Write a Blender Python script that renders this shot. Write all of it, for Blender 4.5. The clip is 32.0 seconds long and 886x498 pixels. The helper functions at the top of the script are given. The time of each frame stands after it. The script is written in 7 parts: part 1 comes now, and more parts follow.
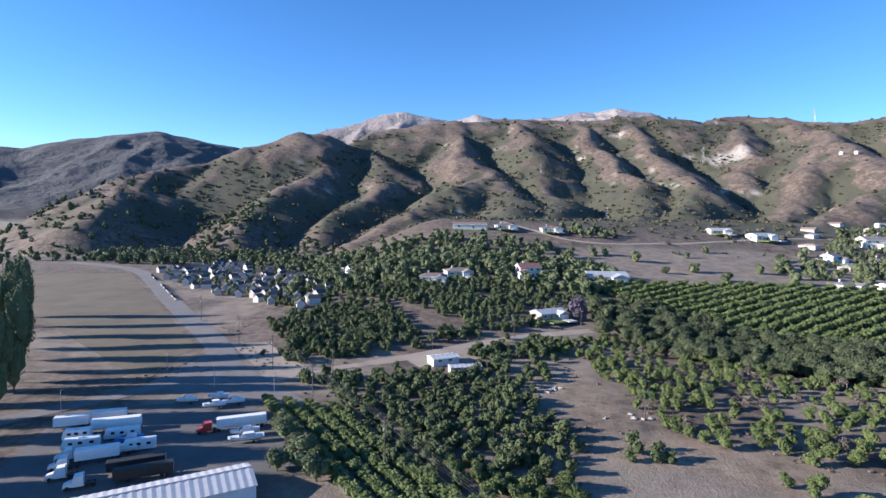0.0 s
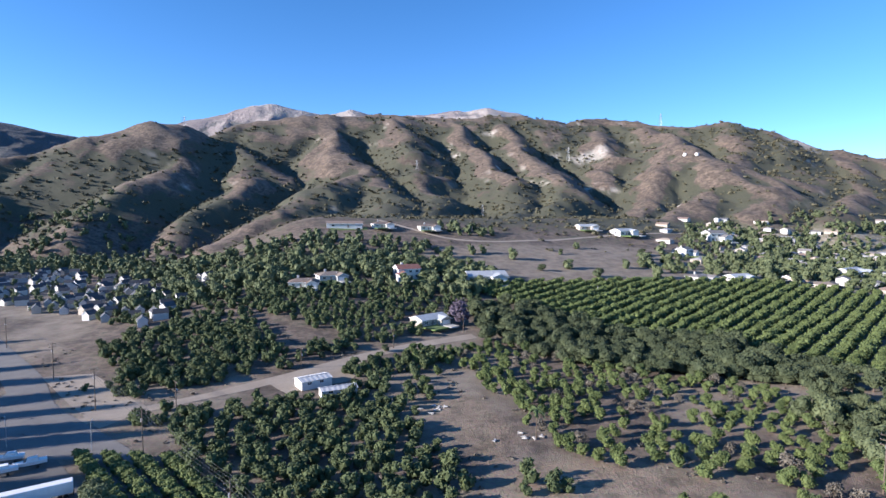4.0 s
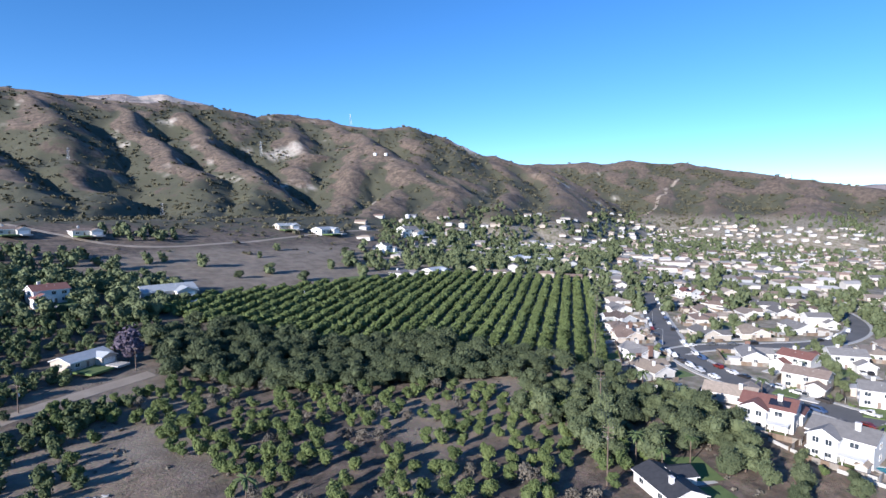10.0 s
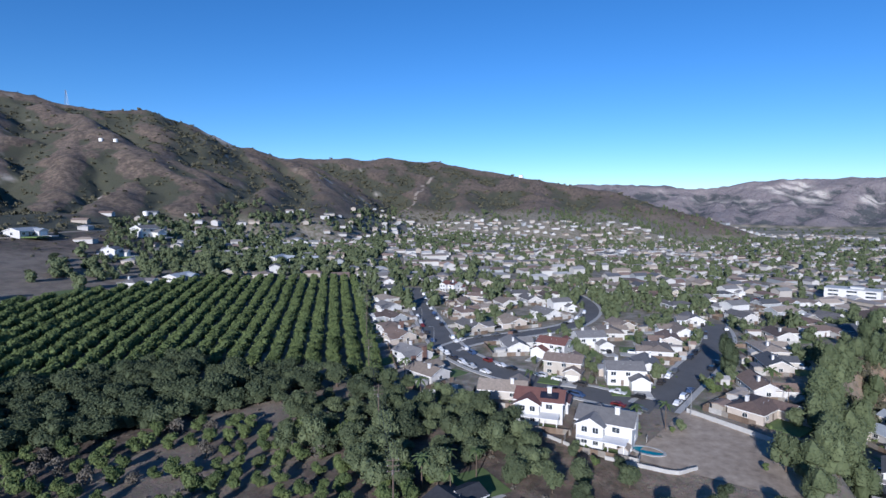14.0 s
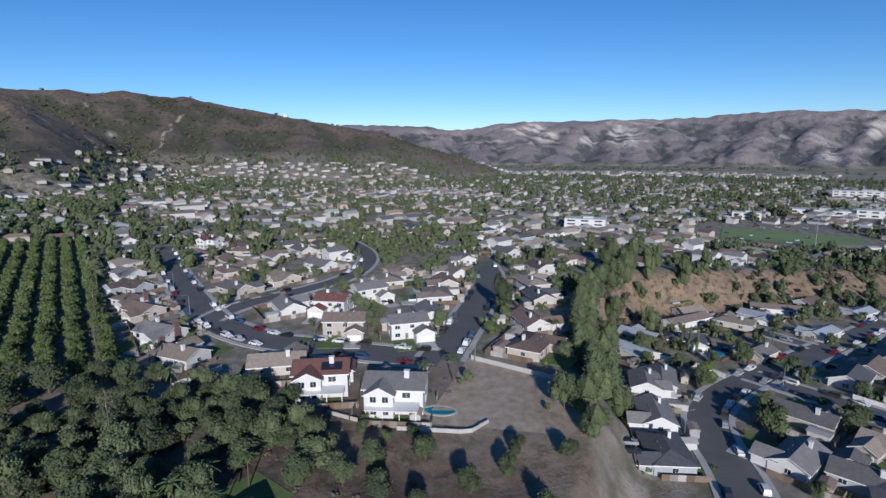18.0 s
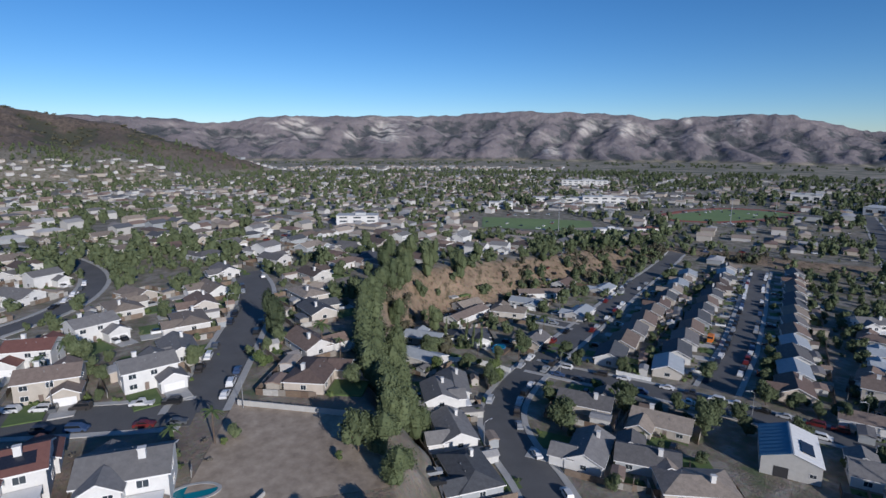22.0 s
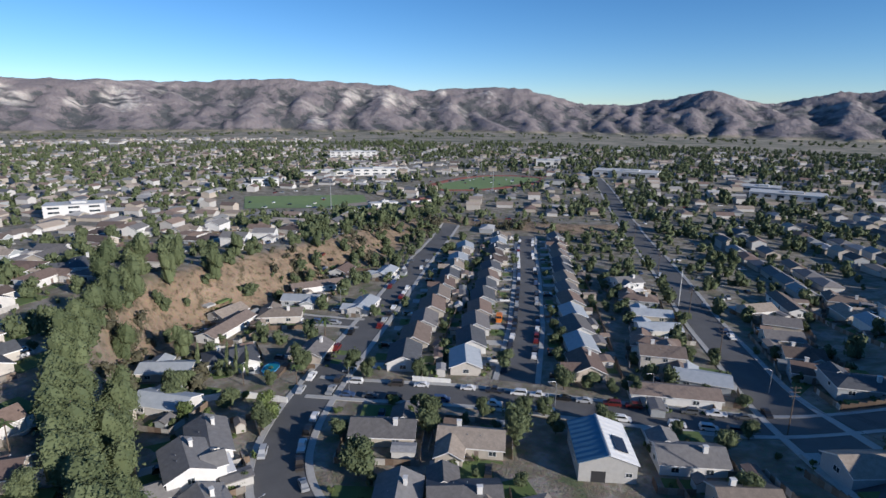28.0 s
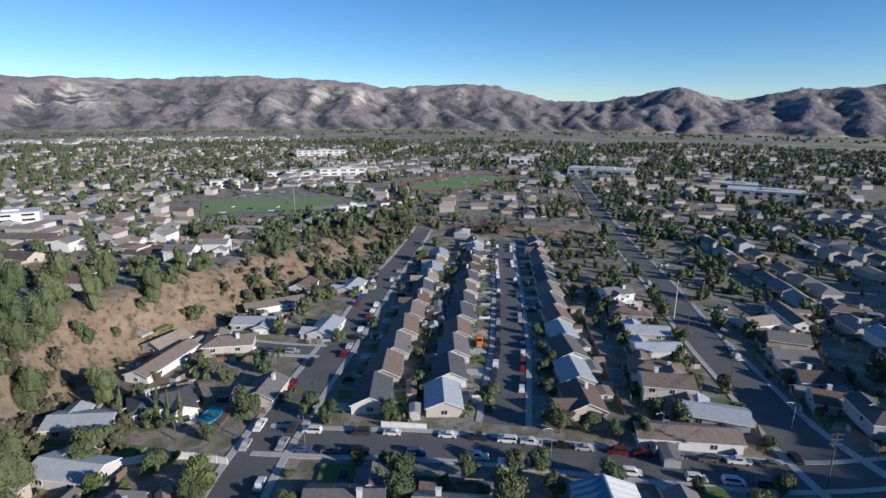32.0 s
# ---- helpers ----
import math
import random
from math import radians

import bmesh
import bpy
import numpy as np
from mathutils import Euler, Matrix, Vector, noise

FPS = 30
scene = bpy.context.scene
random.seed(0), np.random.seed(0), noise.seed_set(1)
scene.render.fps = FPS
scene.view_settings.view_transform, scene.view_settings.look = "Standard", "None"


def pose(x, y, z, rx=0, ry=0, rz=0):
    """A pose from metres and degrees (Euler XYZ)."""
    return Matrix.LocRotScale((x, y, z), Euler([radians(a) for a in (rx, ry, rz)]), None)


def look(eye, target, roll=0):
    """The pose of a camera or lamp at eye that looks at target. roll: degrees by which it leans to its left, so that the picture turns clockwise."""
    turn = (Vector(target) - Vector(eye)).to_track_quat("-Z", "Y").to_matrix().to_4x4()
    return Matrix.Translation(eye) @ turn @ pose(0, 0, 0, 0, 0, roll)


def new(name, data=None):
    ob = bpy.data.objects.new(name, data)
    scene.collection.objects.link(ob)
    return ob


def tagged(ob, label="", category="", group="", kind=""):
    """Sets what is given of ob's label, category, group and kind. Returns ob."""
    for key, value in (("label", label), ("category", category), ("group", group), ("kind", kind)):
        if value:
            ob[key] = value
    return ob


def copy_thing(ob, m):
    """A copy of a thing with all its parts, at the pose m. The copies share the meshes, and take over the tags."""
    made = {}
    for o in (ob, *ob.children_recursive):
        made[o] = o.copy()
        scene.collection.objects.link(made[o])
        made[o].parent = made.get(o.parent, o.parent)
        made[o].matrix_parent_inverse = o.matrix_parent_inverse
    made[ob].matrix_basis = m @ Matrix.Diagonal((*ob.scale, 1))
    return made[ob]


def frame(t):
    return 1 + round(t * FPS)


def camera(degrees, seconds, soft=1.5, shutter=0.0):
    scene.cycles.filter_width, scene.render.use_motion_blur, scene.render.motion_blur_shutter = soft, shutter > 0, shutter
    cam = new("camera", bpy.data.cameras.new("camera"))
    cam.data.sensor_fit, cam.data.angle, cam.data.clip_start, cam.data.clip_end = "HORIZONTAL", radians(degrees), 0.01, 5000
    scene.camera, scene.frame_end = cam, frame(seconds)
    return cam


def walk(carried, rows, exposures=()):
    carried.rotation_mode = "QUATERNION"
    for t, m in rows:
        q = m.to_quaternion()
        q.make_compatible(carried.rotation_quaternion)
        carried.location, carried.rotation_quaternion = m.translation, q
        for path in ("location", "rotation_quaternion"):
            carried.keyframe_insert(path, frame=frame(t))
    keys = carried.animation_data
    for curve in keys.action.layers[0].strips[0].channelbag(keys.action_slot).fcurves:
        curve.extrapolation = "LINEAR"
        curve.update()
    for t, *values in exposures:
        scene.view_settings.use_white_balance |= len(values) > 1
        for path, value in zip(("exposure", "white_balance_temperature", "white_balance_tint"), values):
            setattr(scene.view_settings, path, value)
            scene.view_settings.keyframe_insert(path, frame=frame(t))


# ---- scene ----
# camera: seconds, place, heading, pitch and roll in degrees
cam = camera(77.39, 32.0)
PATH = [
    (0.0, (0.01, 0.01, 70.40), -0.41, -3.90, 0.74),
    (0.5, (0.22, 3.20, 70.53), 2.19, -3.95, 0.71),
    (1.0, (0.51, 6.30, 70.82), 4.57, -3.98, 0.65),
    (1.5, (0.78, 9.38, 71.07), 6.51, -4.01, 0.60),
    (2.0, (1.11, 12.53, 71.16), 8.01, -4.03, 0.55),
    (2.5, (1.49, 15.59, 71.32), 9.09, -4.06, 0.48),
    (3.0, (2.03, 18.49, 71.57), 9.97, -4.11, 0.48),
    (3.5, (2.66, 21.28, 71.88), 10.96, -4.14, 0.46),
    (5.5, (4.56, 33.39, 72.15), 17.26, -4.16, 0.44),
    (6.0, (5.16, 36.28, 72.24), 19.20, -4.20, 0.39),
    (6.5, (6.00, 39.13, 72.32), 21.21, -4.21, 0.44),
    (7.0, (7.01, 42.65, 72.47), 23.43, -4.20, 0.47),
    (7.5, (8.12, 46.44, 72.39), 25.96, -4.22, 0.45),
    (8.0, (9.60, 49.11, 72.23), 28.66, -4.21, 0.44),
    (8.5, (11.14, 51.72, 72.10), 31.64, -4.19, 0.35),
    (9.0, (12.77, 54.26, 71.99), 34.96, -4.19, 0.18),
    (9.5, (14.53, 56.70, 71.93), 38.81, -4.18, 0.03),
    (10.0, (16.43, 59.05, 71.91), 42.93, -4.24, -0.07),
    (10.5, (18.50, 61.32, 71.91), 46.86, -4.33, 0.01),
    (11.0, (20.74, 63.52, 71.92), 50.53, -4.38, 0.04),
    (11.5, (23.16, 65.64, 71.92), 53.95, -4.43, 0.01),
    (12.0, (25.73, 67.72, 71.90), 57.08, -4.47, -0.09),
    (12.5, (28.39, 69.76, 71.88), 59.81, -4.55, -0.11),
    (13.0, (31.27, 71.46, 71.82), 62.22, -4.61, -0.13),
    (13.5, (34.10, 73.08, 71.73), 64.60, -4.65, -0.10),
    (14.0, (36.99, 74.68, 71.57), 67.05, -4.69, -0.07),
    (14.5, (39.57, 75.68, 71.66), 69.57, -4.77, -0.07),
    (16.5, (50.20, 78.51, 72.30), 80.62, -6.96, -0.29),
    (17.0, (53.18, 79.02, 72.21), 83.92, -7.05, -0.28),
    (17.5, (56.47, 79.41, 72.01), 87.22, -9.10, -0.34),
    (18.0, (60.13, 79.75, 71.92), 90.40, -10.78, -0.33),
    (18.5, (63.67, 79.87, 71.65), 93.36, -10.88, -0.24),
    (19.0, (66.75, 79.57, 71.67), 96.20, -10.98, -0.22),
    (19.5, (69.86, 79.37, 71.77), 99.17, -11.07, -0.19),
    (20.0, (72.90, 78.90, 71.66), 102.13, -11.11, -0.05),
    (20.5, (75.97, 78.14, 71.61), 105.03, -11.19, -0.05),
    (21.0, (79.22, 77.54, 71.47), 108.10, -11.24, 0.03),
    (21.5, (82.42, 76.67, 71.30), 111.10, -11.27, 0.05),
    (22.0, (85.93, 75.54, 71.00), 114.09, -11.31, 0.15),
    (22.5, (89.05, 74.33, 70.92), 116.94, -11.36, 0.23),
    (23.0, (92.01, 72.76, 70.79), 119.60, -11.60, 0.24),
    (23.5, (95.02, 70.99, 70.64), 122.24, -14.19, 0.25),
    (24.0, (97.99, 69.27, 70.61), 124.51, -14.76, 0.37),
    (24.5, (100.75, 67.69, 70.60), 126.71, -14.57, 0.47),
    (25.0, (103.36, 66.12, 70.52), 129.02, -13.92, 0.58),
    (25.5, (105.84, 64.36, 70.69), 131.29, -13.97, 0.63),
    (26.0, (108.24, 62.41, 70.66), 133.34, -14.00, 0.69),
    (26.5, (110.64, 60.49, 70.61), 134.96, -14.00, 0.76),
    (28.5, (120.02, 50.30, 70.14), 137.93, -14.17, 0.56),
    (29.0, (122.48, 47.60, 70.10), 137.98, -14.21, 0.53),
    (29.5, (124.96, 45.11, 69.92), 138.39, -14.23, 0.50),
    (30.0, (127.26, 42.60, 69.72), 138.39, -14.24, 0.50),
    (30.5, (129.48, 40.12, 69.72), 138.75, -14.29, 0.47),
    (31.0, (131.48, 37.84, 69.68), 140.15, -14.29, 0.49),
    (31.5, (133.76, 35.30, 69.73), 140.57, -14.35, 0.47),
    (32.0, (135.88, 32.71, 69.80), 140.60, -14.38, 0.41),
]


def aimed(eye, heading, pitch, roll):
    return pose(*eye) @ pose(0, 0, 0, 0, 0, -heading) @ pose(0, 0, 0, 90 + pitch) @ pose(0, 0, 0, 0, 0, roll)


walk(cam, [(t, aimed(*row)) for t, *row in PATH], [(0.0, 1.22, 5700, 15), (9.0, 1.1, 5550, 13), (11.0, 0.74, 5350, 13), (13.0, 0.36, 5100, 13), (17.0, -0.03, 5300, 11), (22.0, -0.18, 5400, 11), (26.0, 0.14, 5650, 10), (32.0, 0.28, 5650, 10)])


# ---- daylight: a low evening sun in the west, clear sky ----
SUN_AZ, SUN_EL = 264.0, 18.5
world = bpy.data.worlds.new("evening_sky")
scene.world = world
world.use_nodes = True
wn, wl = world.node_tree.nodes, world.node_tree.links
wn.clear()
sky = wn.new("ShaderNodeTexSky")
sky.sky_type = "NISHITA"
sky.sun_disc = False
sky.sun_elevation, sky.sun_rotation = radians(SUN_EL), radians(SUN_AZ)
sky.altitude, sky.air_density, sky.dust_density, sky.ozone_density = 150.0, 0.75, 0.0, 2.9
w_bg, w_out = wn.new("ShaderNodeBackground"), wn.new("ShaderNodeOutputWorld")
w_bg.inputs["Strength"].default_value = 0.098
deep = wn.new("ShaderNodeHueSaturation")
deep.inputs["Saturation"].default_value = 1.17
wl.new(sky.outputs[0], deep.inputs["Color"])
wl.new(deep.outputs[0], w_bg.inputs[0])
wl.new(w_bg.outputs[0], w_out.inputs[0])
sun = new("sun", bpy.data.lights.new("sun", "SUN"))
sun.data.energy, sun.data.angle, sun.data.color = 5.0, radians(0.6), (1.0, 0.86, 0.70)
sun_way = Vector((math.sin(radians(SUN_AZ)) * math.cos(radians(SUN_EL)), math.cos(radians(SUN_AZ)) * math.cos(radians(SUN_EL)), math.sin(radians(SUN_EL))))
sun.matrix_world = look((0, 0, 600), Vector((0, 0, 600)) - sun_way)


# ---- materials ----
def material(name, rough=0.8, metal=0.0):
    m = bpy.data.materials.new(name)
    m.use_nodes = True
    b = m.node_tree.nodes["Principled BSDF"]
    b.inputs["Roughness"].default_value, b.inputs["Metallic"].default_value = rough, metal
    return m, m.node_tree.nodes, m.node_tree.links, b


def ramp(nodes, stops):
    r = nodes.new("ShaderNodeValToRGB")
    while len(r.color_ramp.elements) < len(stops):
        r.color_ramp.elements.new(0.5)
    for e, (p, c) in zip(r.color_ramp.elements, stops):
        e.position, e.color = p, (*c, 1)
    return r


def noise_tex(nodes, links, scale, detail=4.0, rough=0.55, coord=None):
    t = nodes.new("ShaderNodeTexNoise")
    t.inputs["Scale"].default_value, t.inputs["Detail"].default_value, t.inputs["Roughness"].default_value = scale, detail, rough
    if coord is not None:
        links.new(coord, t.inputs["Vector"])
    return t


def mix(nodes, links, fac, a, b, mode="MIX"):
    m = nodes.new("ShaderNodeMix")
    m.data_type, m.blend_type = "RGBA", mode
    for sock, v in ((m.inputs[0], fac), (m.inputs[6], a), (m.inputs[7], b)):
        if isinstance(v, (int, float)):
            sock.default_value = v
        elif isinstance(v, tuple):
            sock.default_value = (*v, 1)
        else:
            links.new(v, sock)
    return m.outputs[2]


def surface(name, dark, light, scale=3.0, rough=0.85, metal=0.0, bump=0.0, vary=0.0, detail=5.0, fine=None):
    """A weathered surface: two shades mixed by noise at two sizes, relief, and some change from object to object."""
    m, n, l, b = material(name, rough, metal)
    pos = n.new("ShaderNodeNewGeometry").outputs["Position"]
    a = noise_tex(n, l, scale, detail, 0.6, pos)
    c = noise_tex(n, l, fine or scale * 9, 3.0, 0.6, pos)
    r = ramp(n, ((0.3, dark), (0.7, light)))
    both = n.new("ShaderNodeMath")
    both.operation = "MULTIPLY_ADD"
    l.new(c.outputs[0], both.inputs[0])
    both.inputs[1].default_value = 0.45
    half = n.new("ShaderNodeMath")
    half.operation = "MULTIPLY"
    half.inputs[1].default_value = 0.55
    l.new(a.outputs[0], half.inputs[0])
    l.new(half.outputs[0], both.inputs[2])
    l.new(both.outputs[0], r.inputs[0])
    col = r.outputs[0]
    if vary:
        info = n.new("ShaderNodeObjectInfo")
        hsv = n.new("ShaderNodeHueSaturation")
        mr = n.new("ShaderNodeMapRange")
        mr.inputs[3].default_value, mr.inputs[4].default_value = 1 - vary, 1 + vary
        l.new(info.outputs["Random"], mr.inputs[0])
        l.new(mr.outputs[0], hsv.inputs["Value"])
        l.new(col, hsv.inputs["Color"])
        col = hsv.outputs[0]
    l.new(col, b.inputs["Base Color"])
    if bump:
        bp = n.new("ShaderNodeBump")
        bp.inputs["Strength"].default_value, bp.inputs["Distance"].default_value = min(1.0, bump * 4), bump
        l.new(c.outputs[0], bp.inputs["Height"])
        l.new(bp.outputs[0], b.inputs["Normal"])
    return m


# ---- mesh tools ----
rng = np.random.default_rng(7)


def mesh(name, verts, faces, mats, slots=None, smooth_shade=False):
    me = bpy.data.meshes.new(name)
    me.from_pydata([tuple(map(float, v)) for v in verts], [], [tuple(map(int, f)) for f in faces])
    for m in mats if isinstance(mats, (list, tuple)) else (mats,):
        me.materials.append(m)
    if slots is not None:
        me.polygons.foreach_set("material_index", np.asarray(slots, np.int32))
    if smooth_shade:
        me.polygons.foreach_set("use_smooth", np.ones(len(me.polygons), bool))
    return me


def part(name, shape, mat, parent, label="", smooth_shade=False):
    """One mesh object (from (verts, faces)) under a thing or a part."""
    ob = new(name, mesh(name, shape[0], shape[1], mat, None, smooth_shade))
    ob.parent = parent
    return tagged(ob, label)


def thing(name, label, category, group="", kind=""):
    return tagged(new(name), label, category, group, kind)


def join(*shapes):
    verts, faces = [], []
    for v, f in shapes:
        k = len(verts)
        verts += [tuple(p) for p in v]
        faces += [tuple(i + k for i in q) for q in f]
    return verts, faces


def moved(shape, m):
    return [tuple(m @ Vector(p)) for p in shape[0]], shape[1]


def box(x0, x1, y0, y1, z0, z1, chamfer=0.0):
    c = chamfer
    if not c:
        v = [(x, y, z) for z in (z0, z1) for x, y in ((x0, y0), (x1, y0), (x1, y1), (x0, y1))]
        return v, [(3, 2, 1, 0), (4, 5, 6, 7), (0, 1, 5, 4), (1, 2, 6, 5), (2, 3, 7, 6), (3, 0, 4, 7)]
    v = []
    for z, i in ((z0, 0), (z1 - c, 0), (z1, c)):
        v += [(x0 + i, y0 + i, z), (x1 - i, y0 + i, z), (x1 - i, y1 - i, z), (x0 + i, y1 - i, z)]
    f = [(3, 2, 1, 0), (8, 9, 10, 11)]
    for k in (0, 4):
        for a in range(4):
            b = (a + 1) % 4
            f.append((k + a, k + b, k + b + 4, k + a + 4))
    return v, f


def tube(p, q, r0, r1, sides=6):
    p, q = Vector(p), Vector(q)
    turn = (q - p).to_track_quat("Z", "Y").to_matrix()
    v = []
    for c, r in ((p, r0), (q, r1)):
        v += [tuple(c + turn @ Vector((r * math.cos(a), r * math.sin(a), 0))) for a in (2 * math.pi * k / sides for k in range(sides))]
    f = [(k, (k + 1) % sides, sides + (k + 1) % sides, sides + k) for k in range(sides)]
    return v, f + [tuple(range(sides))[::-1], tuple(range(sides, 2 * sides))]


def prism(outline, y0, y1):
    """A side view (x, z) drawn through in y."""
    n = len(outline)
    v = [(x, y0, z) for x, z in outline] + [(x, y1, z) for x, z in outline]
    f = [(k, (k + 1) % n, n + (k + 1) % n, n + k) for k in range(n)]
    return v, f + [tuple(range(n))[::-1], tuple(range(n, 2 * n))]


GRID = {"x0": -460.0, "y0": -760.0, "step": 4.0}


def gz(x, y):
    """Height of the ground at one place, from a table over the nearer plan."""
    if "z" not in GRID:
        gx, gy = np.meshgrid(GRID["x0"] + GRID["step"] * np.arange(400), GRID["y0"] + GRID["step"] * np.arange(480), indexing="ij")
        GRID["z"] = ground(gx, gy)
        GRID["s"] = bluff_distance(gx, gy)
    u, v = (x - GRID["x0"]) / GRID["step"], (y - GRID["y0"]) / GRID["step"]
    i, j = int(u), int(v)
    if not (0 <= u < 399 and 0 <= v < 479):
        return float(ground(x, y))
    u, v, z = u - i, v - j, GRID["z"]
    return float((z[i, j] * (1 - u) + z[i + 1, j] * u) * (1 - v) + (z[i, j + 1] * (1 - u) + z[i + 1, j + 1] * u) * v)


def edge_gap(x, y):
    """Metres past the bluff's edge, from the same table."""
    i, j = int((x - GRID["x0"]) / GRID["step"]), int((y - GRID["y0"]) / GRID["step"])
    return float(GRID["s"][i, j]) if 0 <= i < 400 and 0 <= j < 480 else float(bluff_distance(x, y))


def place(proto, x, y, turn=0.0, dz=0.0, sx=1.0, sy=None, sz=None):
    """A copy of a thing with all its parts, standing on the ground."""
    ob = copy_thing(proto, pose(x, y, gz(x, y) + dz, 0, 0, turn))
    ob.scale = (sx, sy or sx, sz or sx)
    return ob


def drop(proto):
    """Takes a pattern away once its copies stand."""
    for o in (*proto.children_recursive, proto):
        bpy.data.objects.remove(o)


def merged(name, protos, spots, mats, label, category, kind="stuff"):
    """Many small copies joined into one mesh. protos: (verts, faces, slots); spots: rows of which, x, y, z, turn, sx, sy, sz."""
    V, L, S, M = [], [], [], []
    count = 0
    spots = np.asarray(spots, float)
    for k, (pv, pf, ps) in enumerate(protos):
        rows = spots[spots[:, 0] == k]
        if not len(rows):
            continue
        pv = np.asarray(pv, float)
        size = np.array([len(f) for f in pf])
        flat = np.concatenate([np.asarray(f) for f in pf])
        c, s = np.cos(rows[:, 4])[:, None], np.sin(rows[:, 4])[:, None]
        x, y, z = pv[:, 0] * rows[:, 5:6], pv[:, 1] * rows[:, 6:7], pv[:, 2] * rows[:, 7:8]
        V.append(np.stack([x * c - y * s + rows[:, 1:2], x * s + y * c + rows[:, 2:3], z + rows[:, 3:4]], -1).reshape(-1, 3))
        L.append((flat[None, :] + (np.arange(len(rows)) * len(pv))[:, None] + count).ravel())
        S.append(np.tile(size, len(rows)))
        M.append(np.tile(np.asarray(ps), len(rows)))
        count += len(pv) * len(rows)
    V, L, S, M = (np.concatenate(a) for a in (V, L, S, M))
    me = bpy.data.meshes.new(name)
    me.vertices.add(len(V))
    me.vertices.foreach_set("co", V.ravel())
    me.loops.add(len(L))
    me.loops.foreach_set("vertex_index", L.astype(np.int32))
    me.polygons.add(len(S))
    me.polygons.foreach_set("loop_start", (np.cumsum(S) - S).astype(np.int32))
    for m in mats:
        me.materials.append(m)
    me.polygons.foreach_set("material_index", M.astype(np.int32))
    me.polygons.foreach_set("use_smooth", np.zeros(len(S), bool))
    me.update(calc_edges=True)
    return tagged(new(name, me), label, category, kind=kind)


def along(points, step):
    """Even stations on a line of the plan: x, y, heading (radians) and distance run."""
    p = np.asarray(points, float)
    seg = np.hypot(*np.diff(p, axis=0).T)
    run = np.concatenate([[0], np.cumsum(seg)])
    s = np.arange(0, run[-1] + 1e-6, step)
    x, y = np.interp(s, run, p[:, 0]), np.interp(s, run, p[:, 1])
    return x, y, np.arctan2(np.gradient(y), np.gradient(x)) if len(s) > 1 else np.zeros(1), s


def curved(points, rounds=3):
    """Rounds off the corners of a line of the plan."""
    p = np.asarray(points, float)
    for _ in range(rounds):
        q = [p[0]]
        for a, b in zip(p, p[1:]):
            q += [0.75 * a + 0.25 * b, 0.25 * a + 0.75 * b]
        p = np.array(q + [p[-1]])
    return p


def ribbon(name, points, width, mat, lift, label, category="road", offset=0.0, thick=0.35, step=3.0, kind="structure"):
    """A strip with real thickness that lies on the ground."""
    x, y, h, _ = along(points, step)
    nx, ny = -np.sin(h), np.cos(h)
    across = np.linspace(-width / 2, width / 2, max(2, int(width / 3) + 1)) + offset
    mid = [ground(x + nx * w, y + ny * w) for w in across]
    v, f = [], []
    k = len(across)
    for i in range(len(x)):
        for w, zz in zip(across, mid):
            v.append((x[i] + nx[i] * w, y[i] + ny[i] * w, zz[i] + lift))
        v.append((x[i] + nx[i] * across[0], y[i] + ny[i] * across[0], mid[0][i] + lift - thick))
        v.append((x[i] + nx[i] * across[-1], y[i] + ny[i] * across[-1], mid[-1][i] + lift - thick))
    n = k + 2
    for i in range(len(x) - 1):
        a, b = i * n, (i + 1) * n
        for j in range(k - 1):
            f.append((a + j, b + j, b + j + 1, a + j + 1)[::-1])
        f.append((a + k, b + k, b, a)[::-1])
        f.append((a + k - 1, b + k - 1, b + k + 1, a + k + 1)[::-1])
    ob = new(name, mesh(name, v, f, mat))
    return tagged(ob, label, category, kind=kind)


def sheet(name, corners, mat, lift, label, category="ground", step=4.0, thick=0.3, kind="structure"):
    """A four-cornered patch that follows the ground."""
    a, b, c, d = (np.array(p, float) for p in corners)
    nu = max(2, int(np.hypot(*(b - a)) / step) + 1)
    nv = max(2, int(np.hypot(*(d - a)) / step) + 1)
    u, w = np.meshgrid(np.linspace(0, 1, nu), np.linspace(0, 1, nv), indexing="ij")
    p = (a * ((1 - u) * (1 - w))[..., None] + b * (u * (1 - w))[..., None] + c * (u * w)[..., None] + d * ((1 - u) * w)[..., None])
    z = ground(p[..., 0], p[..., 1]) + lift
    v = np.concatenate([p, z[..., None]], -1).reshape(-1, 3)
    f = [(i * nv + j, (i + 1) * nv + j, (i + 1) * nv + j + 1, i * nv + j + 1) for i in range(nu - 1) for j in range(nv - 1)]
    ob = new(name, mesh(name, v, f, mat))
    if ob.data.polygons[0].normal.z < 0:
        ob.data.flip_normals()
    return tagged(ob, label, category, kind=kind)


